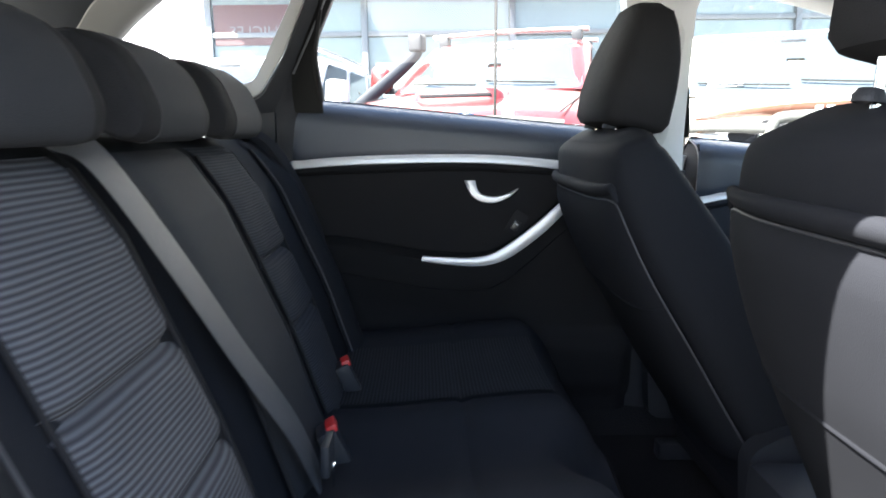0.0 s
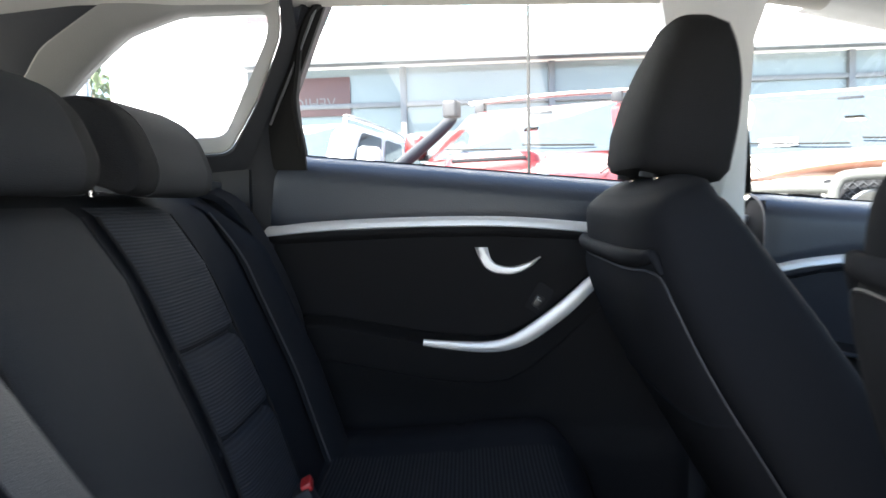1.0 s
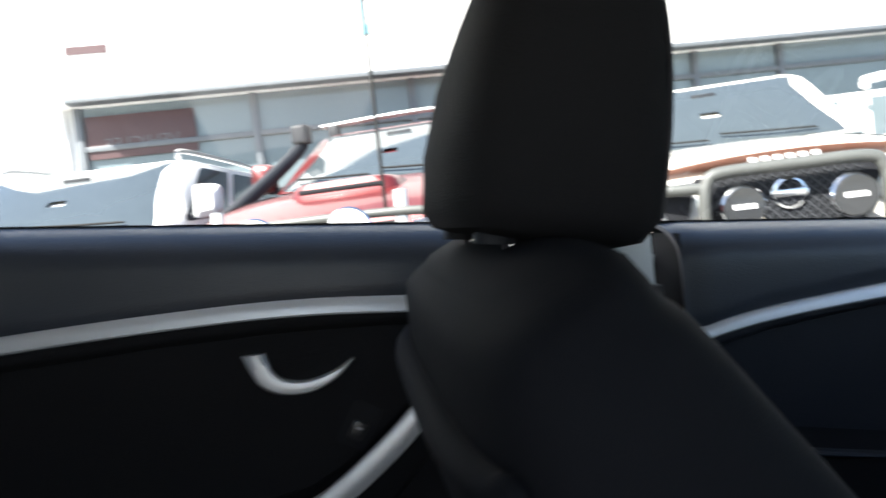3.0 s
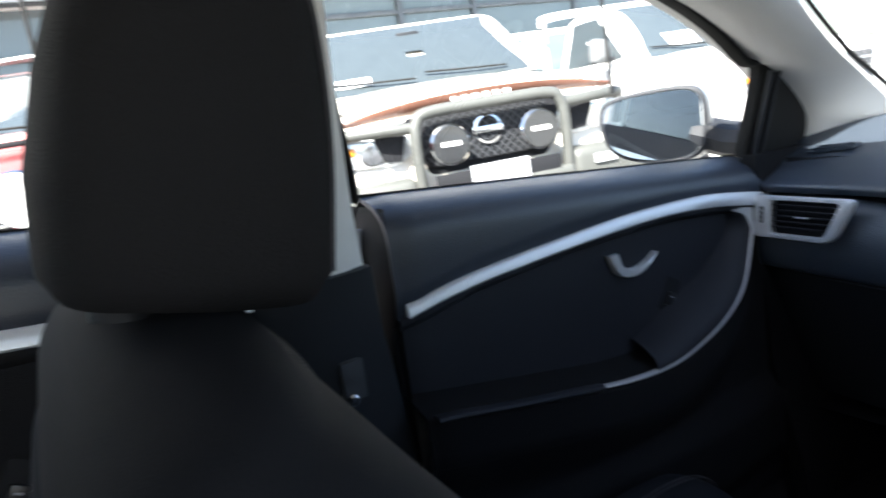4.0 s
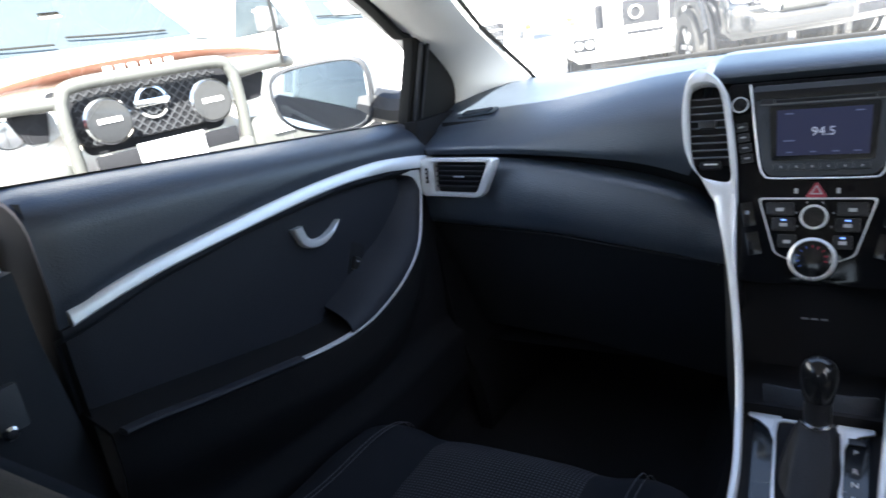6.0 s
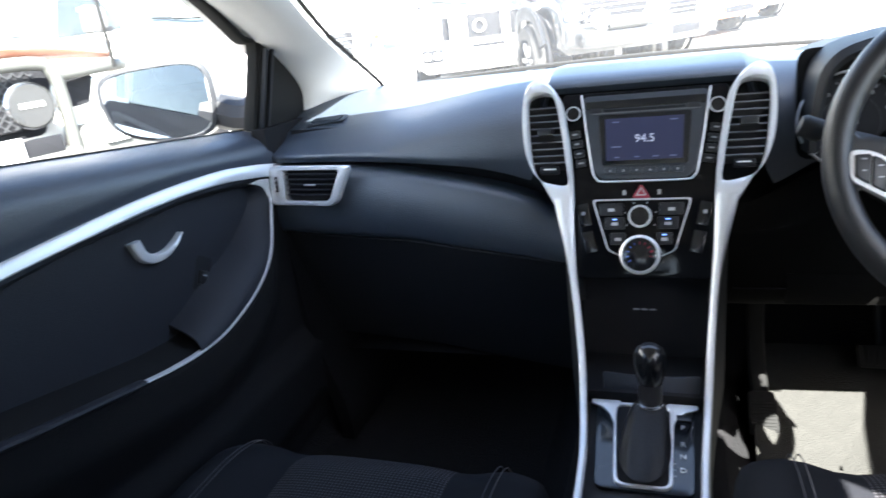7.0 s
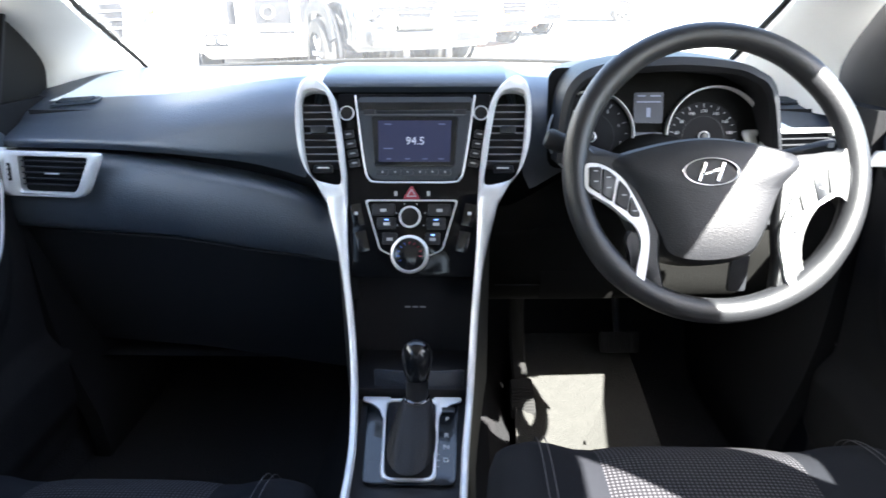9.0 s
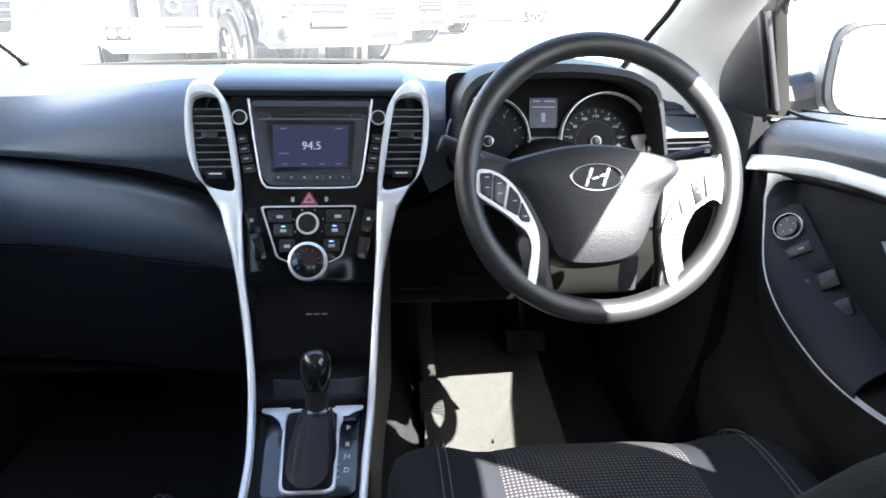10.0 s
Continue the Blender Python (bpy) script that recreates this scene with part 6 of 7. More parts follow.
part("cluster_screen", slab(corners([(-0.024, 0.040), (0.020, 0.040), (0.020, -0.006), (-0.024, -0.006)], 0.002), 0.0012, 0, FACE), M_LCDGREY, clu, "small grey cluster display")
for x, y, w, h in ((-0.013, 0.035, 0.012, 0.0024), (0.008, 0.035, 0.016, 0.0024), (-0.002, 0.026, 0.036, 0.002), (-0.002, 0.010, 0.006, 0.014)):
    part("display_mark", box((w, h, 0.0002), (x, y, 0.0014), 0, m=FACE), M_LCDDIM, clu)
part("lower_display", slab(corners([(-0.022, -0.020), (0.020, -0.020), (0.018, -0.044), (-0.020, -0.044)], 0.002), 0.0012, 0, FACE), M_LCDGREY, clu)

# ---- steering wheel ----
WH = Matrix.Translation((0.3685, 0.0, 0.964)) @ pose(0, 0, 0, 67)
whl = thing("steering_wheel", "black leather steering wheel with silver spoke trim, partly sunlit", "steering wheel")
rim_pts = []
for i in range(96):
    a = 2 * math.pi * i / 96
    rim_pts.append(WH @ Vector((0.1632 * math.cos(a), 0.1632 * math.sin(a), 0.0)))
nrm = (WH.to_3x3() @ Vector((0, 0, 1)))
part("rim", sweep(rim_pts, lambda f: 0.0148 + 0.0016 * (bell((f * 4) % 1.0 - 0.5, 0.0, 0.12)) , 0.0160, nrm, 96, 16, closed=True, power=2.0), M_LEATHER, whl, "grained black leather rim")
pad_o = rounded([(-0.128, 0.010), (-0.080, 0.030), (-0.012, 0.040), (0.056, 0.031), (0.102, 0.012), (0.076, -0.022), (0.056, -0.072), (0.036, -0.100), (-0.010, -0.110), (-0.056, -0.104), (-0.072, -0.076), (-0.098, -0.024)], 60)
rings = []
for k, h in ((0.90, -0.045), (1.0, -0.03), (1.0, 0.004), (0.985, 0.014), (0.93, 0.022), (0.75, 0.028), (0.4, 0.031), (0.05, 0.032)):
    rings.append([WH @ Vector((x, y, h - 0.012)) for x, y in inset_outline(pad_o, k, (-0.010, -0.03))])
part("airbag_pad", loft(rings), M_WHEELPAD, whl, "grained black airbag pad")
for s in (-1, 1):
    arm_ = rounded([(s * x, y) for x, y in ((-0.164, 0.040), (-0.145, 0.026), (-0.118, 0.022), (-0.080, 0.010), (-0.066, -0.06), (-0.066, -0.11), (-0.062, -0.152), (-0.094, -0.142), (-0.092, -0.10), (-0.100, -0.066), (-0.122, -0.034), (-0.146, -0.030), (-0.162, -0.050))], 60)
    part("spoke", loft([[WH @ Vector((x, y, h)) for x, y in inset_outline(arm_, k)] for k, h in ((0.9, -0.018), (1.0, -0.008), (0.98, 0.004), (0.90, 0.008))]), M_LEATHER, whl)
    # the spoke trim frames the keys and runs down to the rim
    dx = 0.0 if s < 0 else -0.012
    bz = rounded([(s * x + dx, y) for x, y in ((-0.1400, 0.006), (-0.1270, 0.007), (-0.1140, 0.002), (-0.0985, -0.010), (-0.0860, -0.0295), (-0.0740, -0.0534), (-0.0690, -0.0698), (-0.0680, -0.0850), (-0.0700, -0.1055), (-0.0745, -0.1300), (-0.0825, -0.1370), (-0.0840, -0.128), (-0.0810, -0.1084), (-0.0775, -0.0860), (-0.0825, -0.0690), (-0.0955, -0.0560), (-0.1110, -0.0430), (-0.1260, -0.0335), (-0.1405, -0.0230), (-0.1425, -0.0080))], 110)
    sp = part("spoke_trim", loft([[WH @ Vector((x, y, h)) for x, y in o] for o, h in ((bz, 0.000), (bz, 0.0115), (inset_outline(bz, 0.985), 0.0135))]), M_SILVER, whl, "satin silver spoke trim")
    flank = rounded([(s * x + dx, y) for x, y in ((-0.0775, -0.078), (-0.0770, -0.1084), (-0.0830, -0.140), (-0.0900, -0.128), (-0.0895, -0.1030), (-0.0940, -0.082), (-0.0875, -0.0700))], 40)
    part("spoke_flank", loft([[WH @ Vector((x, y, h)) for x, y in o] for o, h in ((flank, -0.004), (flank, 0.007), (inset_outline(flank, 0.9), 0.0095))]), M_KEY, whl)
    for quad in (((-0.1372, 0.0020), (-0.1250, 0.0025), (-0.1225, 0.0012), (-0.1245, -0.0290), (-0.1372, -0.0205)), ((-0.1212, 0.0006), (-0.1140, -0.0025), (-0.1055, -0.0098), (-0.1105, -0.0380), (-0.1228, -0.0304)), ((-0.1022, -0.0128), (-0.0936, -0.0220), (-0.0898, -0.0295), (-0.0936, -0.0486), (-0.1072, -0.0402)), ((-0.0884, -0.0318), (-0.0790, -0.0520), (-0.0800, -0.0560), (-0.0880, -0.0548), (-0.0922, -0.0500))):
        q = corners([(s * x + dx, y) for x, y in quad], 0.0016, 3)
        key = part("key", loft([[WH @ Vector((x, y, h)) for x, y in o] for o, h in ((q, 0.010), (q, 0.0152), (inset_outline(q, 0.93), 0.0162))]), M_KEY, sp, "black steering wheel key")
        cx, cy = sum(x for x, y in quad) / 5, sum(y for x, y in quad) / 5
        for k in (-1, 1) if cx < -0.11 else (0,):
            part("key_mark", box((0.0048, 0.0012, 0.0003), (s * cx + dx, cy + 0.006 * k, 0.0164), 0, m=WH), M_PRINT, key)
part("horn_mark", box((0.007, 0.0030, 0.0004), (-0.0092, -0.0580, 0.0168), 0, m=WH), M_DARK, whl)
part("pad_mark", box((0.020, 0.0034, 0.0004), (-0.0050, -0.0800, 0.0140), 0, m=WH), M_MIDCLOTH, whl)
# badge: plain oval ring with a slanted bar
ov = [(0.0325 * math.cos(2 * math.pi * i / 40), 0.0165 * math.sin(2 * math.pi * i / 40)) for i in range(40)]
bd = part("badge", frame_slab(ov, inset_outline(ov, 0.90), 0.0025, WH @ pose(-0.011, -0.004, 0.0185)), M_CHROME, whl, "oval chrome badge")
for x, t in ((-0.0105, -20), (0.0105, -20)):
    part("badge_bar", box((0.0042, 0.023, 0.0020), (0, 0, 0.001), 0.0006, m=WH @ pose(x - 0.011, -0.004, 0.0185, 0, 0, t)), M_CHROME, bd)
part("badge_bar", box((0.022, 0.0032, 0.0020), (0, 0, 0.0012), 0.0006, m=WH @ pose(-0.011, -0.004, 0.0185, 0, 0, 16)), M_CHROME, bd)
part("column_shroud", loft([[Vector((0.366 + w * math.cos(a), y, zc + h * math.sin(a))) for a in [2 * math.pi * i / 24 for i in range(24)]] for y, w, h, zc in ((0.035, 0.045, 0.05, 0.93), (0.08, 0.062, 0.058, 0.918), (0.20, 0.075, 0.065, 0.905), (0.30, 0.08, 0.07, 0.89))]), M_KNEE, whl, "black steering column cover, darkened for shade")
for s, nm in ((-1, "wiper stalk"), (1, "lamp stalk")):
    st = thing("column_stalk", "black " + nm + " with white markings", "stalk", group="column stalks")
    tip = Vector((0.366 + s * 0.165, 0.052, 0.985))
    part("stem", sweep([(0.366 + s * 0.06, 0.085, 0.945), (0.366 + s * 0.11, 0.07, 0.965), tip], lambda f: 0.008 + 0.006 * f, 0.009, (0, 0, 1), 14, 12), M_HARD, st)
    part("tip", lathe([(0.0, 0.0), (0.011, 0.001), (0.0125, 0.004), (0.0125, 0.022), (0.010, 0.026), (0, 0.027)], 20, Matrix.Translation(tip) @ pose(0, 0, 0, 0, s * 68, 0)), M_HARD, st)
    part("mark", box((0.007, 0.0003, 0.006), tuple(tip + Vector((-s * 0.012, -0.012, 0.002))), 0), M_PRINT, st)

# ---- pedals and keys ----
acc = thing("accelerator_pedal", "black ribbed accelerator pedal", "pedal")
am = Matrix.Translation((0.200, 0.425, 0.385)) @ pose(0, 0, 0, 50, 0, 3)
part("pad", slab(corners([(-0.024, 0.040), (0.022, 0.040), (0.027, -0.042), (-0.025, -0.042)], 0.008), 0.012, 0.003, am), M_RUBBER, acc)
for i in range(10):
    part("rib", box((0.044, 0.004, 0.003), (0, -0.036 + i * 0.0062, 0.0125), 0.001, m=am), M_RUBBER, acc)
part("arm", sweep([(0.198, 0.455, 0.41), (0.192, 0.475, 0.47), (0.186, 0.47, 0.56), (0.184, 0.44, 0.66)], 0.016, 0.010, (0, 1, 0), 16, 8), M_RUBBER, acc)
brk = thing("brake_pedal", "black ribbed brake pedal on its arm", "pedal")
bm_ = Matrix.Translation((0.424, 0.56, 0.448)) @ pose(0, 0, 0, 62, 0, 0)
part("pad", slab(corners([(-0.045, 0.022), (0.045, 0.022), (0.042, -0.024), (-0.042, -0.024)], 0.008), 0.012, 0.003, bm_), M_RUBBER, brk)
for i in range(7):
    part("rib", box((0.004, 0.036, 0.003), (-0.033 + i * 0.011, 0, 0.0125), 0.001, m=bm_), M_RUBBER, brk)
part("arm", sweep([(0.424, 0.573, 0.452), (0.420, 0.61, 0.54), (0.41, 0.58, 0.72)], 0.008, 0.012, (0, 1, 0), 12, 8), M_HARD, brk)
fob = thing("key_ring", "key and dark fob hanging from the ignition", "key")
part("key", sweep([(0.445, 0.12, 0.90), (0.456, 0.105, 0.845)], 0.004, 0.009, (0, 1, 0), 5, 8), M_CHROME, fob)
part("ring", sweep([(0.456 + 0.012 * math.cos(a), 0.105, 0.835 + 0.012 * math.sin(a)) for a in [2 * math.pi * i / 20 for i in range(20)]], 0.0012, 0.0012, (0, 1, 0), 20, 6, closed=True), M_CHROME, fob)
part("fob", box((0.026, 0.010, 0.055), (0.460, 0.105, 0.795), 0.005), M_HARD, fob)


# ---- the yard outside ----
structure("ground", grid(lambda x, y: LOT @ Vector((x, y, 0.0)), [-400, -120, -40, -15, 0, 15, 40, 120, 400], [-400, -120, -40, -15, 0, 15, 40, 120, 400]), M_ASPHALT, "pale sunlit asphalt of the car yard", "ground")


def wheel_part(parent, x, y, r, w, s):
    t = part("tyre", lathe([(r * 0.62, -w / 2), (r * 0.92, -w / 2), (r, -w * 0.36), (r, w * 0.36), (r * 0.92, w / 2), (r * 0.62, w / 2)], 28, pose(x, y, r, 90)), M_TYRE, parent)
    part("rim", lathe([(r * 0.64, -w * 0.42), (r * 0.64, w * 0.42), (r * 0.58, w * 0.42), (r * 0.54, w * 0.2), (r * 0.15, w * 0.25), (0, w * 0.25)], 28, pose(x, y, r, -90 if s > 0 else 90)), M_DARK, t)
    for k in range(6):
        sp_ = box((r * 0.44, r * 0.13, w * 0.12), (r * 0.34, 0, w * 0.34), 0.01, m=pose(x, y, r, -90 if s > 0 else 90) @ pose(0, 0, 0, 0, 0, 60 * k))
        part("spoke", sp_, M_RIM, t)


def rrect(x0, x1, hw, z, r=0.18, n=5, front_round=0.0):
    pts = []
    for cx, cy, a0 in ((x1 - r, hw - r, 0), (x0 + r, hw - r, 90), (x0 + r, -hw + r, 180), (x1 - r, -hw + r, 270)):
        for i in range(n):
            a = radians(a0 + 90 * i / (n - 1))
            pts.append(Vector((cx + r * math.cos(a), cy + r * math.sin(a), z)))
    return pts


def vehicle(label, category, paint, m, L=4.9, W=1.9, H=1.85, hood_z=1.12, cowl_z=None, cowl=1.25, cabin_end=4.7, screen_run=0.55, tray=False, r=0.38, grille=M_DARK, lift=0.0, group="parked vehicles", mirrors=None, glass_hw=None, sheet=None, track=0.0):
    """A parked vehicle facing +x, its nose at x = 0: body, bonnet, cabin, glass, lamps, wheels."""
    e = thing("parked_" + category.replace(" ", "_"), label, category, LOT @ m, group)
    hw = W / 2
    z0 = 0.32 + lift
    hz_ = hood_z + lift
    belt_ = (cowl_z if cowl_z else hood_z + 0.07) + lift
    top = H + lift
    gw = glass_hw or hw * 0.88
    # lower body, nose to tail
    st = []
    for x, w, za, zb in ((0.0, 0.80, z0 + 0.14, hz_ - 0.42), (-0.03, 0.90, z0 + 0.06, hz_ - 0.24), (-0.10, 0.955, z0, hz_ - 0.07), (-0.20, 0.98, z0, hz_ - 0.02), (-0.40, 0.99, z0, hz_ + (belt_ - hz_) * 0.30), (-cowl * 0.65, 1.0, z0, hz_ + (belt_ - hz_) * 0.66), (-cowl, 1.0, z0, belt_ - 0.02), (-cowl - 0.5, 1.0, z0, belt_), (-cabin_end, 1.0, z0, belt_ + 0.01), (-L + 0.12, 0.99, z0, belt_ - (0.05 if tray else 0.0)), (-L, 0.94, z0 + 0.08, belt_ - 0.10)):
        hh = hw * w
        zm = za + (zb - za) * 0.62
        st.append([Vector((x, y * hh, z)) for y, z in ((-0.86, za), (-0.97, za + 0.08), (-1.0, zm), (-0.985, zb - 0.16), (-0.95, zb - 0.07), (-0.88, zb - 0.03), (-0.74, zb - 0.014), (-0.55, zb + 0.004), (-0.25, zb + 0.018), (0.25, zb + 0.018), (0.55, zb + 0.004), (0.74, zb - 0.014), (0.88, zb - 0.03), (0.95, zb - 0.07), (0.985, zb - 0.16), (1.0, zm), (0.97, za + 0.08), (0.86, za))])
    part("body", loft(st), paint, e)

    # cabin: leaning sides, domed roof
    def wide(f):
        return gw * 1.065 - (gw * 0.12) * f

    def front_x(f):
        return -cowl - screen_run * f - 0.03 * f * f
    cb = []
    for f, k, d in ((-0.06, 1.0, 0.0), (0.35, 1.0, 0.0), (0.75, 1.0, 0.0), (0.90, 0.99, 0.01), (0.965, 0.95, 0.05), (1.0, 0.84, 0.16), (1.012, 0.5, 0.5)):
        z = belt_ + (top - belt_) * f
        cb.append(rrect(-cabin_end + 0.16 * f + d, front_x(f) - d, wide(f) * k, z, 0.09 + 0.04 * max(0, f)))
    part("cabin", loft(cb), paint, e)

    def cab(u, f, off=0.010):
        """Point of the front glass: u across, f up."""
        f = min(f, 0.97)
        return Vector((front_x(f) + off + 0.030 - 0.085 * (abs(u) * gw / wide(f)) ** 4, u * gw * (1.02 - 0.11 * f), belt_ + (top - belt_) * f + off * 0.6))
    glass = corners([(-0.99, -0.05), (0.99, -0.05), (0.965, 0.91), (-0.965, 0.91)], 0.10)
    part("screen_edge", patch(inset_outline(glass, 1.03), lambda u, f: cab(u, f, 0.004)), M_RUBBER, e)
    part("windscreen", patch(glass, cab), M_VGLASS, e, "tinted windscreen reflecting the sky")
    for u0, u1 in ((-0.85, -0.10), (0.0, 0.72)):
        part("wiper", sweep([cab(u0, 0.10, 0.03), cab((u0 + u1) / 2, 0.06, 0.03), cab(u1, 0.03, 0.03)], 0.008, 0.008, (0, 0, 1), 10, 6), M_RUBBER, e)
    part("inner_mirror", box((0.02, 0.20, 0.05), tuple(cab(0.02, 0.76, -0.001)), 0.008), M_HARD, e)
    if sheet:
        u, f, w, h = sheet
        part("price_sheet", grid(lambda a, c: cab(a, c, 0.016), span(u - w, u + w, 4), span(f - h, f + h, 3)), M_PAPER, e, "white price sheet behind the windscreen")
    for s in (-1, 1):
        cuts = span(0, 1, 4 if cabin_end - cowl > 2.4 else (3 if cabin_end - cowl > 2.0 else 2))
        for a, b in zip(cuts, cuts[1:]):
            def sidep(u, f):
                z = belt_ + (top - belt_) * f
                xa, xb = front_x(f) - 0.20, -cabin_end + 0.16 * f + 0.18
                return Vector((xa + (xb - xa) * (a + 0.02 + (b - a - 0.04) * u), s * (wide(f) + 0.007), z))
            part("side_window", patch(corners([(0.0, 0.04), (1.0, 0.04), (0.98, 0.84), (0.05, 0.84)], 0.06), sidep), M_VGLASS, e)
        # lamps, mirrors, wheels
        lampm = slab(corners([(-0.26, 0.10), (0.16, 0.09), (0.22, -0.02), (0.06, -0.10), (-0.26, -0.07)], 0.04), 0.05, 0.02)
        mm = Matrix(((0, 0, 1, -0.05), (s * -1, 0, 0, s * (hw - 0.34)), (0, 1, 0, hz_ - 0.22), (0, 0, 0, 1)))
        bmesh.ops.transform(lampm, matrix=mm, verts=lampm.verts)
        lp = part("headlight", lampm, M_LAMP, e, "clear headlight")
        part("lamp_bowl", lathe([(0.075, 0.0), (0.078, 0.012), (0.060, 0.016), (0.0, 0.004)], 24, pose(0.0, s * (hw - 0.26), hz_ - 0.22) @ pose(0, 0, 0, 0, 90, 0)), M_CHROME, lp)
        part("indicator", box((0.02, 0.10, 0.05), (-0.003, s * (hw - 0.11), hz_ - 0.19), 0.012), M_AMBER, lp)
        mb = loft([[Vector((-cowl - 0.36 + dx, s * (hw + 0.10) + dy, belt_ + 0.12 + dz)) for dy, dz in corners([(-0.10 * q, -0.12 * q), (0.09 * q, -0.10 * q), (0.10 * q, 0.11 * q), (-0.08 * q, 0.13 * q)], 0.045 * q)] for dx, q in ((-0.03, 0.94), (0.02, 1.0), (0.07, 0.92), (0.10, 0.6))])
        part("wing_mirror", mb, mirrors or paint, e)
        part("mirror_arm", box((0.06, 0.16, 0.05), (-cowl - 0.36, s * (hw + 0.01), belt_ + 0.03), 0.02), M_HARD, e)
        for x in (-0.88, -L + 1.05):
            wheel_part(e, x, s * (hw - 0.13 + track), r, 0.25, s)
            part("wheel_arch", lathe([(r * 1.26, 0), (r * 1.24, 0.03), (r * 1.02, 0.035), (r * 1.02, 0)], 28, pose(x, s * (hw - 0.005), r + 0.02, -90 if s > 0 else 90)), M_DARK, e)
        part("door_gap", box((0.012, 0.006, 0.62), (-cowl - 1.15, s * (hw + 0.002), belt_ - 0.40), 0), M_DARK, e)
        part("door_handle", box((0.20, 0.03, 0.035), (-cowl - 1.0, s * (hw + 0.012), belt_ - 0.18), 0.012), paint, e)
        part("bonnet_gap", sweep([(-0.16, s * hw * 0.80, hz_ - 0.022), (-0.40, s * hw * 0.84, hz_ + (belt_ - hz_) * 0.30 - 0.018), (-cowl * 0.65, s * hw * 0.86, hz_ + (belt_ - hz_) * 0.66 - 0.022), (-cowl + 0.02, s * hw * 0.86, belt_ - 0.04)], 0.006, 0.004, (0, 0, 1), 16, 6), M_DARK, e)
    part("grille", slab(corners([(-0.46, 0.14), (0.46, 0.14), (0.40, -0.16), (-0.40, -0.16)], 0.05), 0.03, 0.01, Matrix(((0, 0, 1, -0.02), (-1, 0, 0, 0), (0, 1, 0, hz_ - 0.25), (0, 0, 0, 1)))), grille, e, "dark grille")
    for i in range(3):
        part("grille_bar", box((0.012, 0.82 - 0.03 * i, 0.016), (0.012, 0, hz_ - 0.17 - 0.07 * i), 0.004), M_RIM, e)
    part("bumper", box((0.16, W * 0.94, 0.26), (-0.04, 0, z0 + 0.20), 0.06, 3), paint, e)
    part("lower_intake", box((0.03, W * 0.5, 0.12), (0.045, 0, z0 + 0.16), 0.02), M_DARK, e)
    part("plate", box((0.01, 0.372, 0.134), (0.06, 0, z0 + 0.30), 0.003), M_PRINT, e, "pale number plate")
    if tray:
        part("tray", box((L - cabin_end - 0.05, W * 0.98, 0.5), (-(L + cabin_end) / 2, 0, belt_ - 0.2), 0.03), paint, e)
    return e


def hoop(e, pts, r=0.032, material=None, name="bar_tube", label=""):
    return part(name, sweep(pts, r, r, (0, 0, 1) if abs(pts[0][2] - pts[-1][2]) < 9 else (1, 0, 0), 50, 12, power=2.0), material or M_BAR, e, label)


def lamp_on(e, x, y, z, r, cover):
    b = part("driving_lamp", lathe([(r * 0.5, -0.10), (r * 0.95, -0.02), (r, 0.0), (r, 0.02), (r * 0.92, 0.03), (0, 0.032)], 32, pose(x, y, z) @ pose(0, 0, 0, 0, 90, 0)), cover, e, "round driving lamp with a cover")
    part("lamp_ring", lathe([(r * 1.0, 0.0), (r * 1.05, 0.012), (r * 0.97, 0.026)], 32, pose(x, y, z) @ pose(0, 0, 0, 0, 90, 0)), M_CHROME, b)
    return b


def mesh_grille(e, x, y0, y1, z0, z1, material, step_=0.055):
    bm = bmesh.new()
    w, h = y1 - y0, z1 - z0
    k = int((w + h) / step_)
    for fam in (1, -1):
        for i in range(1, k + 1):
            c = i * step_
            a, b = max(0.0, c - h), min(w, c)
            if b - a < 0.01:
                continue
            p = Vector((0, a, c - a)), Vector((0, b, c - b))
            q = [Vector((x, y0 + (v.y if fam > 0 else w - v.y), z0 + v.z)) for v in p]
            d = q[1] - q[0]
            mmx = Matrix.Translation((q[0] + q[1]) / 2) @ pose(0, 0, 0, -math.degrees(math.atan2(d.y, d.z)))
            merge(bm, box((0.007, 0.006, d.length), (0, 0, 0), 0, m=mmx))
    return part("grille_mesh", bm, material, e, "chromed mesh of the grille")


# large white four-wheel drive with grey bull bar, maroon bonnet guard and two driving lamps
PT = pose(-3.40, 1.68, 0, 0, 0, -18)
pt = vehicle("pearl white four-wheel drive with grey bull bar and maroon guard", "four-wheel drive", M_CREAM, PT, L=5.1, W=1.98, H=1.98, hood_z=1.185, cowl_z=1.40, cowl=1.38, cabin_end=4.95, screen_run=0.72, r=0.40, mirrors=M_WHITE, glass_hw=0.94, sheet=(-0.62, 0.11, 0.15, 0.06))
part("bonnet_guard", sweep([(-0.10, -0.92, 1.150), (-0.05, -0.5, 1.192), (-0.03, 0.0, 1.203), (-0.05, 0.5, 1.192), (-0.10, 0.92, 1.150)], 0.010, lambda f: 0.062 - 0.046 * abs(2 * f - 1) ** 1.6, (0.75, 0, 1), 40, 8), M_MAROON, pt, "maroon plastic bonnet guard")
for i in range(6):
    part("guard_letter", box((0.004, 0.045, 0.048), (0.010, -0.17 + 0.068 * i, 1.200), 0.002), M_WHITE, pt)
part("grille_back", slab(corners([(-0.52, 0.155), (0.52, 0.155), (0.40, -0.165), (-0.40, -0.165)], 0.04), 0.02, 0.005, Matrix(((0, 0, 1, 0.012), (-1, 0, 0, 0), (0, 1, 0, 0.985), (0, 0, 0, 1)))), M_DARK, pt)
mesh_grille(pt, 0.036, -0.40, 0.40, 0.83, 1.13, M_BELT)
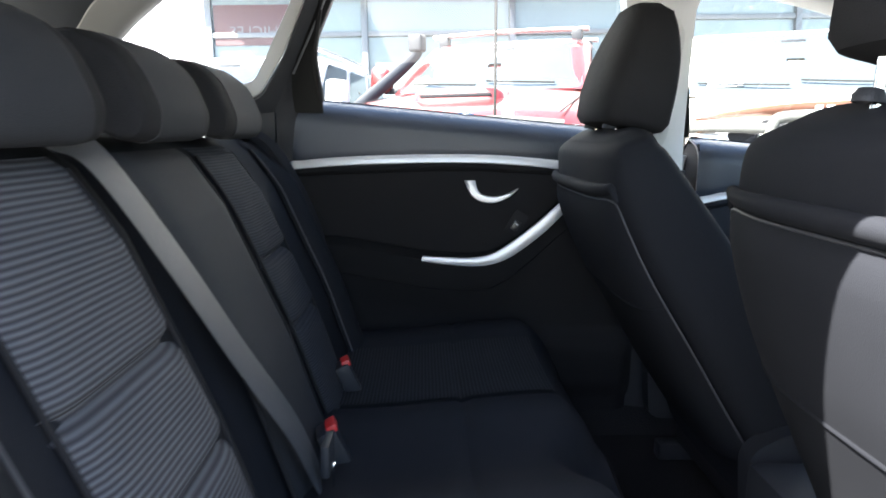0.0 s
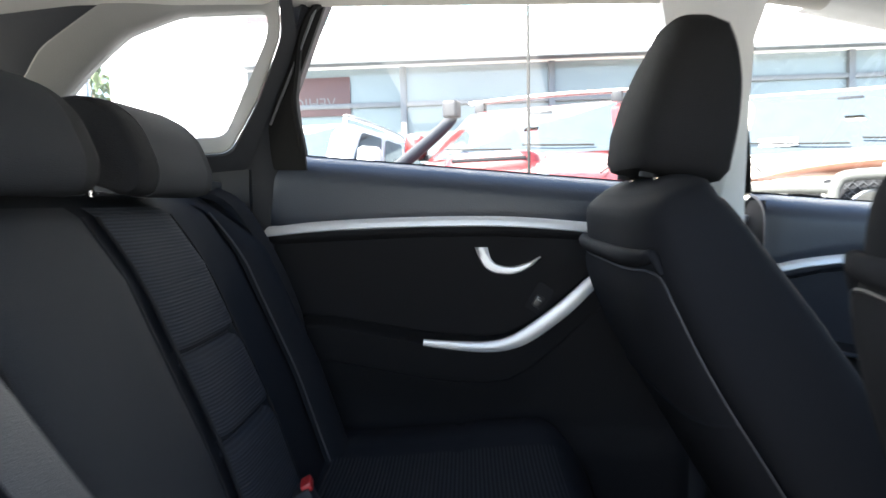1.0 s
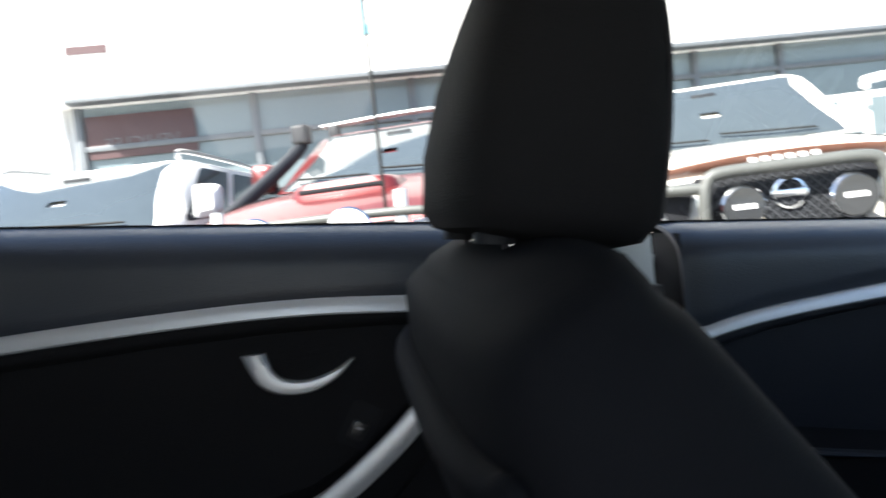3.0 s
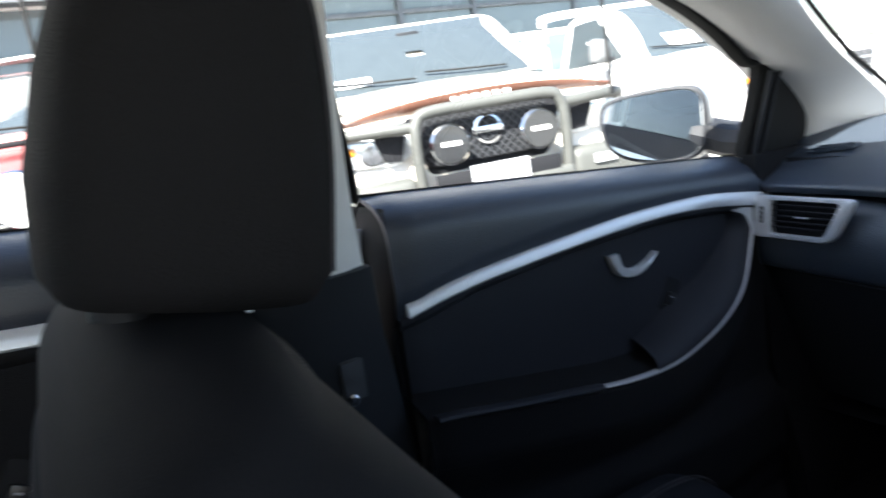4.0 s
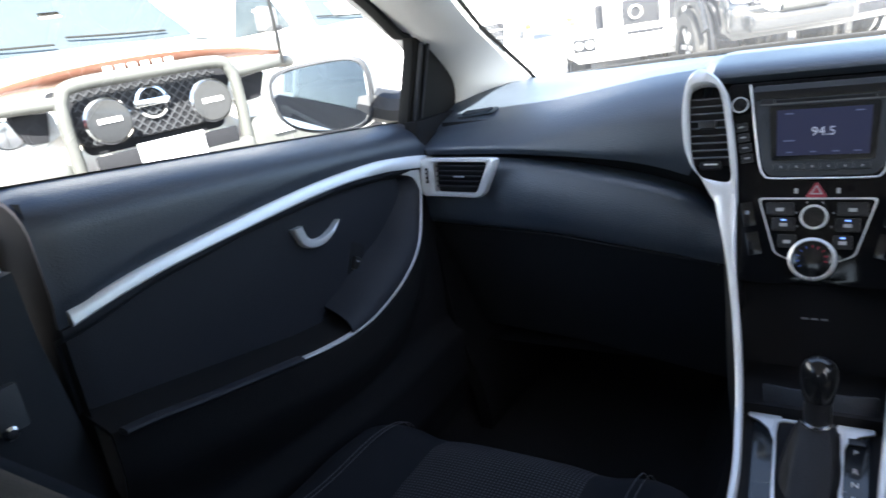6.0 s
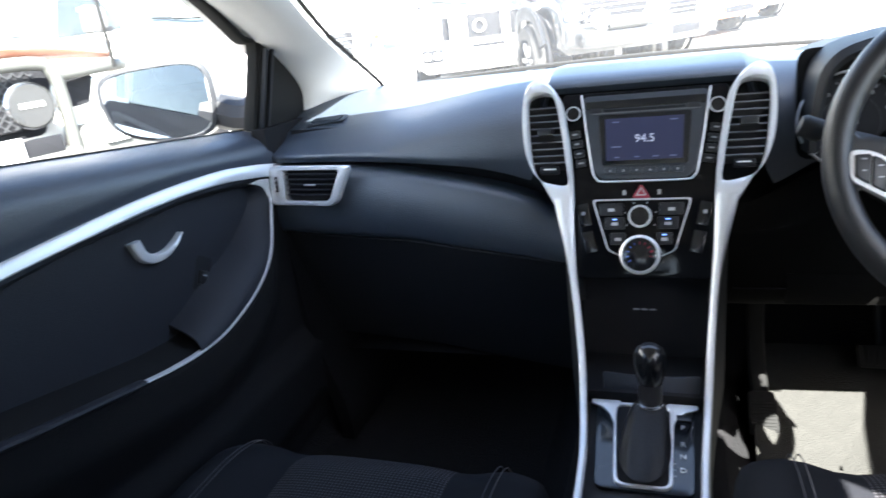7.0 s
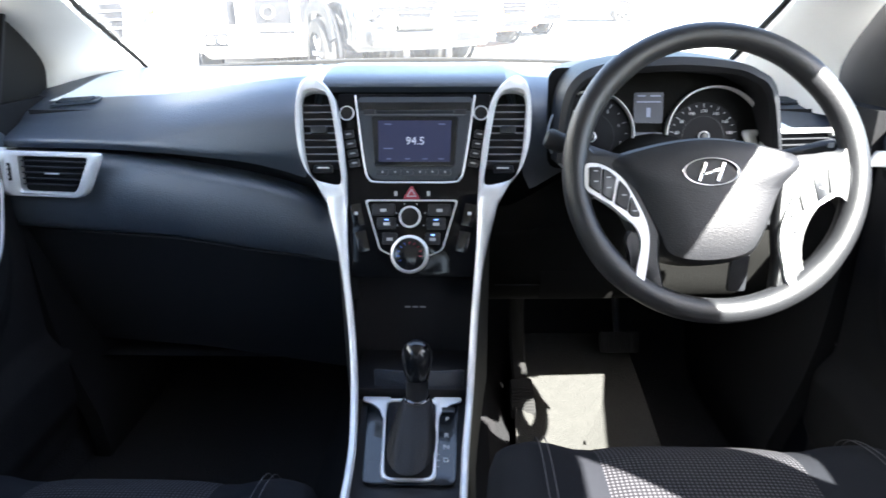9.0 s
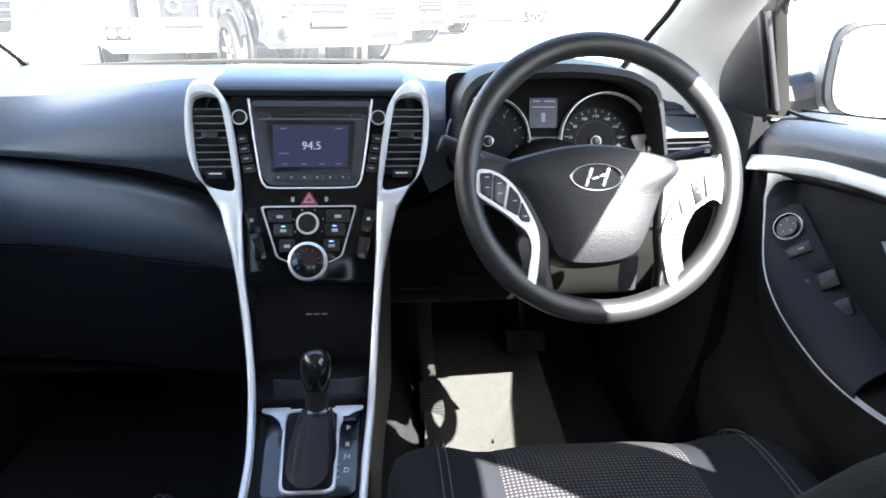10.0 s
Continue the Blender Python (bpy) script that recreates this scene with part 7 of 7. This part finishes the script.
for s in (-1, 1):
    part("side_grille", slab(corners([(-0.10, 0.07), (0.10, 0.09), (0.06, -0.09), (-0.04, -0.08)], 0.02), 0.03, 0.004, Matrix(((0, 0, 1, 0.012), (s * -1, 0, 0, s * 0.62), (0, 1, 0, 0.985), (0, 0, 0, 1)))), M_DARK, pt)
part("badge", lathe([(0.088, 0), (0.092, 0.012), (0.078, 0.016), (0.070, 0.004)], 36, pose(0.04, 0, 1.0) @ pose(0, 0, 0, 0, 90, 0)), M_CHROME, pt, "round chrome badge")
part("badge_bar", box((0.012, 0.20, 0.04), (0.052, 0, 1.0), 0.006), M_CHROME, pt)
hoop(pt, [(0.10, -0.48, 0.62), (0.13, -0.48, 0.98), (0.13, -0.46, 1.10), (0.13, -0.38, 1.155), (0.13, 0.0, 1.16), (0.13, 0.38, 1.155), (0.13, 0.46, 1.10), (0.13, 0.48, 0.98), (0.10, 0.48, 0.62)], 0.036, label="grey bull bar hoop")
for s in (-1, 1):
    hoop(pt, [(0.12, s * 0.47, 1.08), (0.10, s * 0.7, 1.09), (0.02, s * 0.90, 1.09), (-0.12, s * 0.99, 1.06), (-0.22, s * 1.0, 0.90), (-0.22, s * 0.99, 0.75)], 0.034)
    lamp_on(pt, 0.17, s * 0.285, 0.95, 0.118, M_BLACKPAINT)
    part("lamp_mark", box((0.003, 0.12, 0.026), (0.206, s * 0.285, 0.955), 0), M_WHITE, pt)
    part("bar_wing", box((0.26, 0.52, 0.26), (0.0, s * 0.76, 0.66), 0.07, 3), M_BAR, pt)
    part("bar_lamp", box((0.02, 0.15, 0.06), (0.14, s * 0.72, 0.70), 0.012), M_LAMP, pt)
part("bar_beam", box((0.16, 1.0, 0.16), (0.10, 0, 0.62), 0.04, 3), M_BAR, pt)
part("bar_plate", box((0.012, 0.372, 0.134), (0.19, 0.0, 0.735), 0.003), M_PRINT, pt, "pale number plate")
part("bar_slot", box((0.02, 0.80, 0.10), (0.16, 0, 0.73), 0.01), M_DARK, pt)
part("aerial", sweep([(0.16, 0.80, 1.08), (0.15, 0.80, 1.9), (0.14, 0.79, 2.6)], 0.012, 0.012, (1, 0, 0), 14, 8), M_RUBBER, pt, "thick black radio aerial")

# red utility with bull bar, snorkel and roof bars
RG = pose(-3.30, -0.98, 0, 0, 0, -20)
rg = vehicle("red four-wheel drive utility with a snorkel, roof bars and bull bar", "utility vehicle", M_REDPAINT, RG, L=5.2, W=1.86, H=1.88, hood_z=1.23, cowl_z=1.42, cowl=1.22, cabin_end=3.9, screen_run=0.74, tray=True, r=0.39, glass_hw=0.74)
part("bonnet_scoop", loft([rrect(-0.80 + d, -0.38 - d * 0.5, 0.34 - d, z, 0.10) for d, z in ((0.0, 1.27), (0.02, 1.345), (0.05, 1.375), (0.10, 1.385))]), M_REDPAINT, rg, "raised bonnet scoop")
part("scoop_mouth", box((0.012, 0.50, 0.022), (-0.385, 0, 1.335), 0.006), M_DARK, rg)
sn = part("snorkel", sweep([(-0.72, -0.94, 1.24), (-1.05, -0.92, 1.38), (-1.45, -0.83, 1.60), (-1.68, -0.77, 1.75), (-1.72, -0.75, 1.80)], 0.05, 0.045, (0, 1, 0), 30, 12), M_HARD, rg, "black snorkel along the windscreen pillar")
part("snorkel_head", box((0.14, 0.13, 0.15), (-1.70, -0.745, 1.86), 0.03, 3), M_HARD, sn)
for x in (-2.05, -2.85):
    rb = part("roof_bar", sweep([(x, -0.70, 1.945), (x, 0.0, 1.96), (x, 0.70, 1.945)], 0.045, 0.018, (0, 0, 1), 12, 10), M_RIM, rg, "silver roof bar")
    for s in (-1, 1):
        part("bar_foot", box((0.10, 0.09, 0.11), (x, s * 0.60, 1.89), 0.02), M_HARD, rb)
for s in (-1, 1):
    lamp_on(rg, 0.20, s * 0.24, 1.09, 0.112, M_WHITE)
    part("bar_post", sweep([(0.10, s * 0.48, 0.55), (0.14, s * 0.48, 0.95), (0.12, s * 0.48, 1.26)], 0.035, 0.02, (1, 0, 0), 12, 8), M_RIM, rg)
    hoop(rg, [(0.08, s * 0.52, 1.08), (0.05, s * 0.78, 1.10), (-0.05, s * 0.92, 1.06), (-0.12, s * 0.93, 0.85)], 0.028, M_RIM)
    part("bar_wing", box((0.25, 0.50, 0.24), (0.0, s * 0.72, 0.64), 0.07, 3), M_REDPAINT, rg)
hoop(rg, [(0.10, -0.80, 1.13), (0.15, -0.4, 1.16), (0.15, 0.4, 1.16), (0.10, 0.80, 1.13)], 0.022, M_BAR)
part("badge", lathe([(0.10, 0), (0.10, 0.015), (0.0, 0.018)], 32, pose(0.0, 0, 1.09) @ pose(0, 0, 0, 0, 90, 0) @ Matrix.Diagonal((0.45, 1, 1, 1))), M_CHROME, rg, "oval badge")
part("aerial", sweep([(0.12, 0.40, 1.15), (0.08, 0.40, 1.9), (0.02, 0.40, 2.8)], 0.009, 0.009, (1, 0, 0), 14, 8), M_RUBBER, rg, "long whip aerial")

# the rest of the row
wg = vehicle("white station wagon with roof rails", "station wagon", M_WHITE, pose(-3.2, -2.95, 0, 0, 0, -8), L=4.9, W=1.80, H=1.78, hood_z=1.10, cowl_z=1.28, cowl=1.2, cabin_end=4.75, screen_run=0.75, r=0.37)
for s in (-1, 1):
    part("roof_rail", sweep([(-2.0, s * 0.66, 1.78), (-2.2, s * 0.66, 1.84), (-3.9, s * 0.66, 1.84), (-4.2, s * 0.66, 1.77)], 0.018, 0.02, (0, 0, 1), 24, 8), M_RIM, wg)
vehicle("white hatchback parked by the building", "hatchback", M_WHITE, pose(-3.9, -5.9, 0, 0, 0, -20), L=4.3, W=1.78, H=1.52, hood_z=1.0, cowl=1.1, cabin_end=4.1, screen_run=0.85, r=0.32)
ut = vehicle("white single-cab utility with a tubular rack", "utility vehicle", M_WHITE, pose(-2.95, 4.80, 0, 0, 0, -13), L=5.2, W=1.85, H=1.90, hood_z=1.18, cowl_z=1.33, cowl=1.35, cabin_end=2.95, screen_run=0.62, tray=True, r=0.39, mirrors=M_TRIMGREY, glass_hw=0.76, sheet=(-0.35, 0.20, 0.22, 0.12))
for x in (-3.10, -5.0):
    hoop(ut, [(x, -0.86, 1.2), (x, -0.86, 1.85), (x, -0.78, 1.98), (x, 0.0, 2.0), (x, 0.78, 1.98), (x, 0.86, 1.85), (x, 0.86, 1.2)], 0.045, M_WHITE, "rack_hoop")
lc = vehicle("white four-wheel drive with a white bull bar", "four-wheel drive", M_WHITE, pose(-2.46, 8.35, 0, 0, 0, -75), L=4.9, W=1.9, H=1.95, hood_z=1.12, cowl=1.4, cabin_end=4.6, screen_run=0.45, r=0.41, grille=M_WHITE)
part("bull_bar", box((0.28, 1.80, 0.34), (0.10, 0, 0.58), 0.08, 3), M_WHITE, lc)
part("bar_slot", box((0.03, 0.46, 0.045), (0.232, 0.10, 0.66), 0.012), M_DARK, lc)
part("grille_mesh", box((0.03, 0.46, 0.32), (0.02, 0.06, 0.90), 0.03), M_DARK, lc)
part("badge", lathe([(0.085, 0), (0.09, 0.012), (0.07, 0.014), (0.06, 0.004)], 28, pose(0.05, 0.0, 0.90) @ pose(0, 0, 0, 0, 90, 0)), M_CHROME, lc)
for s in (-1, 1):
    hoop(lc, [(0.16, s * 0.36, 0.66), (0.18, s * 0.36, 1.01), (0.16, s * 0.38, 1.16)], 0.04, M_WHITE)
    part("lamp_recess", box((0.03, 0.30, 0.17), (0.232, s * 0.66, 0.58), 0.02), M_DARK, lc)
    for d in (-0.07, 0.07):
        part("fog_lamp", lathe([(0.055, 0.0), (0.055, 0.02), (0.045, 0.03), (0.0, 0.032)], 20, pose(0.245, s * 0.66 + d, 0.58) @ pose(0, 0, 0, 0, 90, 0)), M_LAMP, lc)
    part("side_slot", box((0.03, 0.12, 0.30), (0.012, s * 0.46, 0.90), 0.02), M_DARK, lc)
    part("indicator", box((0.03, 0.10, 0.07), (0.03, s * 0.80, 0.88), 0.015), M_ORANGE, lc)
bk = vehicle("black lifted four-wheel drive with large tyres and winch bar", "four-wheel drive", M_BLACKPAINT, pose(-0.56, 7.22, 0, 0, 0, -62), L=3.9, W=1.36, H=1.62, hood_z=0.98, cowl=1.3, cabin_end=3.6, screen_run=0.25, r=0.43, lift=0.18, track=0.16)
part("winch_bar", box((0.22, 1.00, 0.18), (0.14, 0.0, 0.66), 0.05, 3), M_BLACKPAINT, bk, "black steel winch bar")
part("winch_drum", lathe([(0.06, -0.22), (0.06, 0.22)], 20, pose(0.24, 0, 0.80, 90)), M_BAR, bk)
for s in (-1, 1):
    part("bar_lamp", lathe([(0.10, 0.0), (0.10, 0.03), (0.08, 0.045), (0.0, 0.05)], 24, pose(0.22, s * 0.30, 0.86) @ pose(0, 0, 0, 0, 90, 0)), M_LAMP, bk)
    part("arch_flare", sweep([(-0.38, s * 0.76, 0.62), (-0.48, s * 0.78, 0.86), (-0.70, s * 0.79, 0.98), (-1.06, s * 0.79, 0.98), (-1.28, s * 0.78, 0.86), (-1.38, s * 0.76, 0.62)], 0.09, 0.03, (0, 1, 0), 24, 8), M_HARD, bk, "wide black wheel arch flare")
vehicle("grey sedan in the far row", "sedan", M_GREYPAINT, pose(0.05, 10.0, 0, 0, 0, -42), L=4.5, W=1.8, H=1.46, hood_z=0.98, cowl=1.2, cabin_end=3.9, screen_run=0.8, r=0.33)
vehicle("orange sport utility in the far row", "sport utility", M_ORANGE, pose(1.20, 14.25, 0, 0, 0, -40), L=4.4, W=1.84, H=1.62, hood_z=1.08, cowl=1.15, cabin_end=4.25, screen_run=0.75, r=0.36)
vehicle("dark blue hatchback in the far row", "hatchback", M_GREYPAINT, pose(2.4, 17.6, 0, 0, 0, -40), L=4.2, W=1.76, H=1.48, hood_z=0.98, cowl=1.1, cabin_end=4.0, screen_run=0.8, r=0.33)
vehicle("white hatchback in the far row", "hatchback", M_WHITE, pose(6.97, 25.9, 0, 0, 0, -10), L=4.4, W=1.78, H=1.5, hood_z=1.0, cowl=1.1, cabin_end=4.1, screen_run=0.8, r=0.33)
vehicle("white sedan across the yard", "sedan", M_WHITE, pose(6.3, 7.2, 0, 0, 0, 200), L=4.5, W=1.8, H=1.48, hood_z=1.0, cowl=1.2, cabin_end=3.9, screen_run=0.8, r=0.33)

ys = thing("yard_sign", "red yard sign board standing on the asphalt", "sign", LOT @ pose(-1.05, -8.7, 0.27), "")
part("board", box((0.55, 0.03, 0.42), (0, 0, 0.85), 0.01), M_YARDRED, ys)
for s in (-1, 1):
    part("leg", box((0.03, 0.03, 0.68), (s * 0.22, -0.03, 0.33), 0.004), M_MULLION, ys)
    part("stroke", box((0.16, 0.006, 0.05), (s * 0.11, 0.017, 0.88 + 0.04 * s), 0.002), M_WHITE, ys)

# showroom: glazed front under a deep white fascia
bld = thing("showroom", "showroom with a glazed front under a deep white fascia", "building", LOT @ pose(-9.0, 0, 0, 0, 0, 0))
bw = -4.05
part("plinth", box((0.4, 24, 0.35), (-0.2, 8.0, 0.175), 0.02), M_CLADDING, bld)
part("fascia", box((1.2, 29.1, 3.6), (-0.3, 8.45, 4.81), 0.03), M_CLADDING, bld, "deep white fascia")
part("fascia_step", box((0.25, 27, 0.06), (0.35, 9.45, 3.03), 0.01), M_MULLION, bld)
part("end_wall", box((8, 0.4, 3.3), (-4.0, bw - 0.2, 1.6), 0.02), M_CLADDING, bld)
part("side_wall", box((0.4, 1.9, 3.3), (-0.1, bw - 1.1, 1.6), 0.02), M_CLADDING, bld)
part("back_wall", box((0.3, 24, 3.4), (-8.0, 8.0, 1.7), 0.02), M_CLADDING, bld)
ys = [bw, -1.86, 0.25, 2.4, 4.4, 5.75, 7.9, 10.0, 12.2, 14.4]
for a, b in zip(ys, ys[1:]):
    tz = 2.48 if a < 2.3 else 2.66
    part("mullion", box((0.12, 0.09, 3.0), (0.02, a, 1.65), 0.01), M_MULLION, bld)
    part("transom", box((0.10, b - a - 0.09, 0.07), (0.02, (a + b) / 2, tz), 0.01), M_MULLION, bld)
    part("pane", box((0.02, b - a - 0.05, tz - 0.35), (0.0, (a + b) / 2, (tz + 0.35) / 2), 0), M_SHOPGLASS, bld)
    part("pane", box((0.02, b - a - 0.05, 3.18 - tz), (0.0, (a + b) / 2, (3.18 + tz) / 2), 0), M_SHOPGLASS, bld)
# fascia sign: plain strokes in place of the name
sg = thing("fascia_sign", "pale blue raised sign on the white fascia", "sign", LOT @ pose(-8.65, 0, 0))
for i, y in enumerate((-3.0, -2.45, -1.9, -1.35, -0.8, -0.25)):
    part("stroke", box((0.010, 0.40, 0.12), (-0.046, y, 3.64), 0), M_SIGNBLUE, sg)
    part("stroke", box((0.010, 0.14, 0.32), (-0.046, y - 0.13, 3.86), 0), M_SIGNBLUE, sg)
    part("stroke", box((0.010, 0.40, 0.12), (-0.046, y, 4.08), 0), M_SIGNBLUE, sg)
part("stroke", box((0.010, 0.5, 0.10), (-0.046, -3.75, 3.67), 0), M_SIGNRED, sg)
# red sign board behind the glass line
rs = thing("window_sign", "red window sign with white lettering", "sign", LOT @ pose(-8.96, -3.3, 2.62))
part("board", box((0.02, 1.35, 0.55), (0, 0, 0), 0.004), M_SIGNRED, rs)
words("VEHICLES", 0.22, Matrix(((0, 0, 1, 0.012), (-1, 0, 0, 0.0), (0, 1, 0, -0.10), (0, 0, 0, 1))), M_TRIMGREY, rs)
pn = thing("pylon_sign", "blue pylon sign beyond the end of the showroom", "sign", LOT @ pose(-16.0, -10.65, 0))
part("panel", box((0.15, 0.95, 1.15), (0, 0, 5.65), 0.02), M_SIGNBLUE, pn)
part("panel_bar", box((0.16, 0.62, 0.12), (0.005, 0, 5.72), 0.01), M_WHITE, pn)
part("post", box((0.12, 0.3, 5.1), (0, 0, 2.55), 0.02), M_MULLION, pn)


def tree(x, y, h, seed):
    rnd = random.Random(seed)
    e = thing("tree", "grey-green gum tree beyond the yard", "tree", LOT @ pose(x, y, 0), "far trees")
    part("trunk", sweep([(0, 0, 0), (0.1, 0.05, h * 0.3), (0.0, 0.1, h * 0.6)], lambda f: 0.22 * (1 - 0.6 * f), lambda f: 0.22 * (1 - 0.6 * f), (1, 0, 0), 10, 8), M_BARK, e)
    limbs = bmesh.new()
    crown = bmesh.new()
    for i in range(7):
        a = rnd.uniform(0, 6.28)
        tip = Vector((math.cos(a) * h * 0.28, math.sin(a) * h * 0.28, h * rnd.uniform(0.6, 0.95)))
        merge(limbs, sweep([(0, 0.1, h * 0.45), tuple(tip * 0.6 + Vector((0, 0, h * 0.2))), tuple(tip)], lambda f: 0.09 * (1 - 0.8 * f), lambda f: 0.09 * (1 - 0.8 * f), (1, 0.2, 0), 6, 6))
        for k in range(150):
            c = tip + Vector((rnd.gauss(0, h * 0.11), rnd.gauss(0, h * 0.11), rnd.gauss(0, h * 0.07)))
            q = Euler((rnd.uniform(0, 6.3), rnd.uniform(0, 6.3), 0)).to_matrix()
            sz = rnd.uniform(0.08, 0.20)
            crown.faces.new([crown.verts.new(c + q @ Vector(v) * sz) for v in ((-1, 0, 0), (0, -0.45, 0.1), (1, 0, 0), (0, 0.45, 0.1))])
    part("limb", limbs, M_BARK, e)
    part("crown", crown, M_LEAF, e, smooth=False)


for i in range(12):
    tree(-16 + i * 7.5 + (i * 37 % 5), 62 + (i * 53 % 17), 7 + (i * 29 % 4), i)
for i in range(9):
    tree(-21 - (i * 5 % 4), -11.5 - i * 1.7, 5.6 + (i * 7 % 5) * 0.45 + 0.15 * i, 40 + i)


# outer panels and wheels of the car that is being looked through
for s in (-1, 1):
    side = "left" if s < 0 else "right"
    structure("front_wing_" + side, thicken(grid(lambda y, f: (s * (0.805 + 0.04 * math.sin(math.pi * min(1, f * 1.1)) - 0.10 * step(y, 1.2, 1.8)), y, (0.985 - 0.20 * step(y, 0.9, 1.8)) * (1 - f) + 0.30 * f), span(0.42, 1.80, 16), span(0, 1, 10)), 0.004), M_BODY, "silver painted front wing panel", "panel")
    structure("rear_wing_" + side, thicken(grid(lambda y, f: (s * (0.80 + 0.04 * math.sin(math.pi * min(1, f * 1.1)) - 0.10 * step(-y, 2.0, 2.4)), y, 1.13 * (1 - f) + 0.30 * f), span(-2.42, -1.47, 12), span(0, 1, 10)), 0.004), M_BODY, "silver painted rear wing panel", "panel")
    for y in (1.12, -1.75):
        w = thing("road_wheel", "black tyre on a silver alloy rim standing on the asphalt", "wheel", Matrix.Translation((s * 0.77, y, 0.31 + 0.031 * y)) @ pose(0, 0, 0, 0, 90 * s, 0), "road wheels")
        part("tyre", lathe([(0.20, -0.10), (0.29, -0.10), (0.315, -0.07), (0.315, 0.07), (0.29, 0.10), (0.20, 0.10)], 32), M_TYRE, w)
        part("rim", lathe([(0.205, -0.09), (0.205, 0.09), (0.19, 0.09), (0.17, 0.05), (0.06, 0.065), (0.0, 0.065)], 32), M_RIM, w)
structure("front_bumper", loft([[Vector((x, 1.80 + 0.10 * (1 - (x / 0.72) ** 2) + d, z)) for x in span(-0.72, 0.72, 13)] for z, d in ((0.25, -0.06), (0.40, 0.02), (0.60, 0.03), (0.78, -0.04), (0.80, -0.12))], False, False), M_BODY, "silver painted front bumper", "bumper")
structure("tail_panel", grid(lambda x, z: (x, -2.43 + 0.12 * step(z, 0.8, 1.1) - 0.03 * bell(z, 0.5, 0.15), z), span(-0.72, 0.72, 10), span(0.28, 1.04, 10)), M_BODY, "silver painted tail panel", "panel")
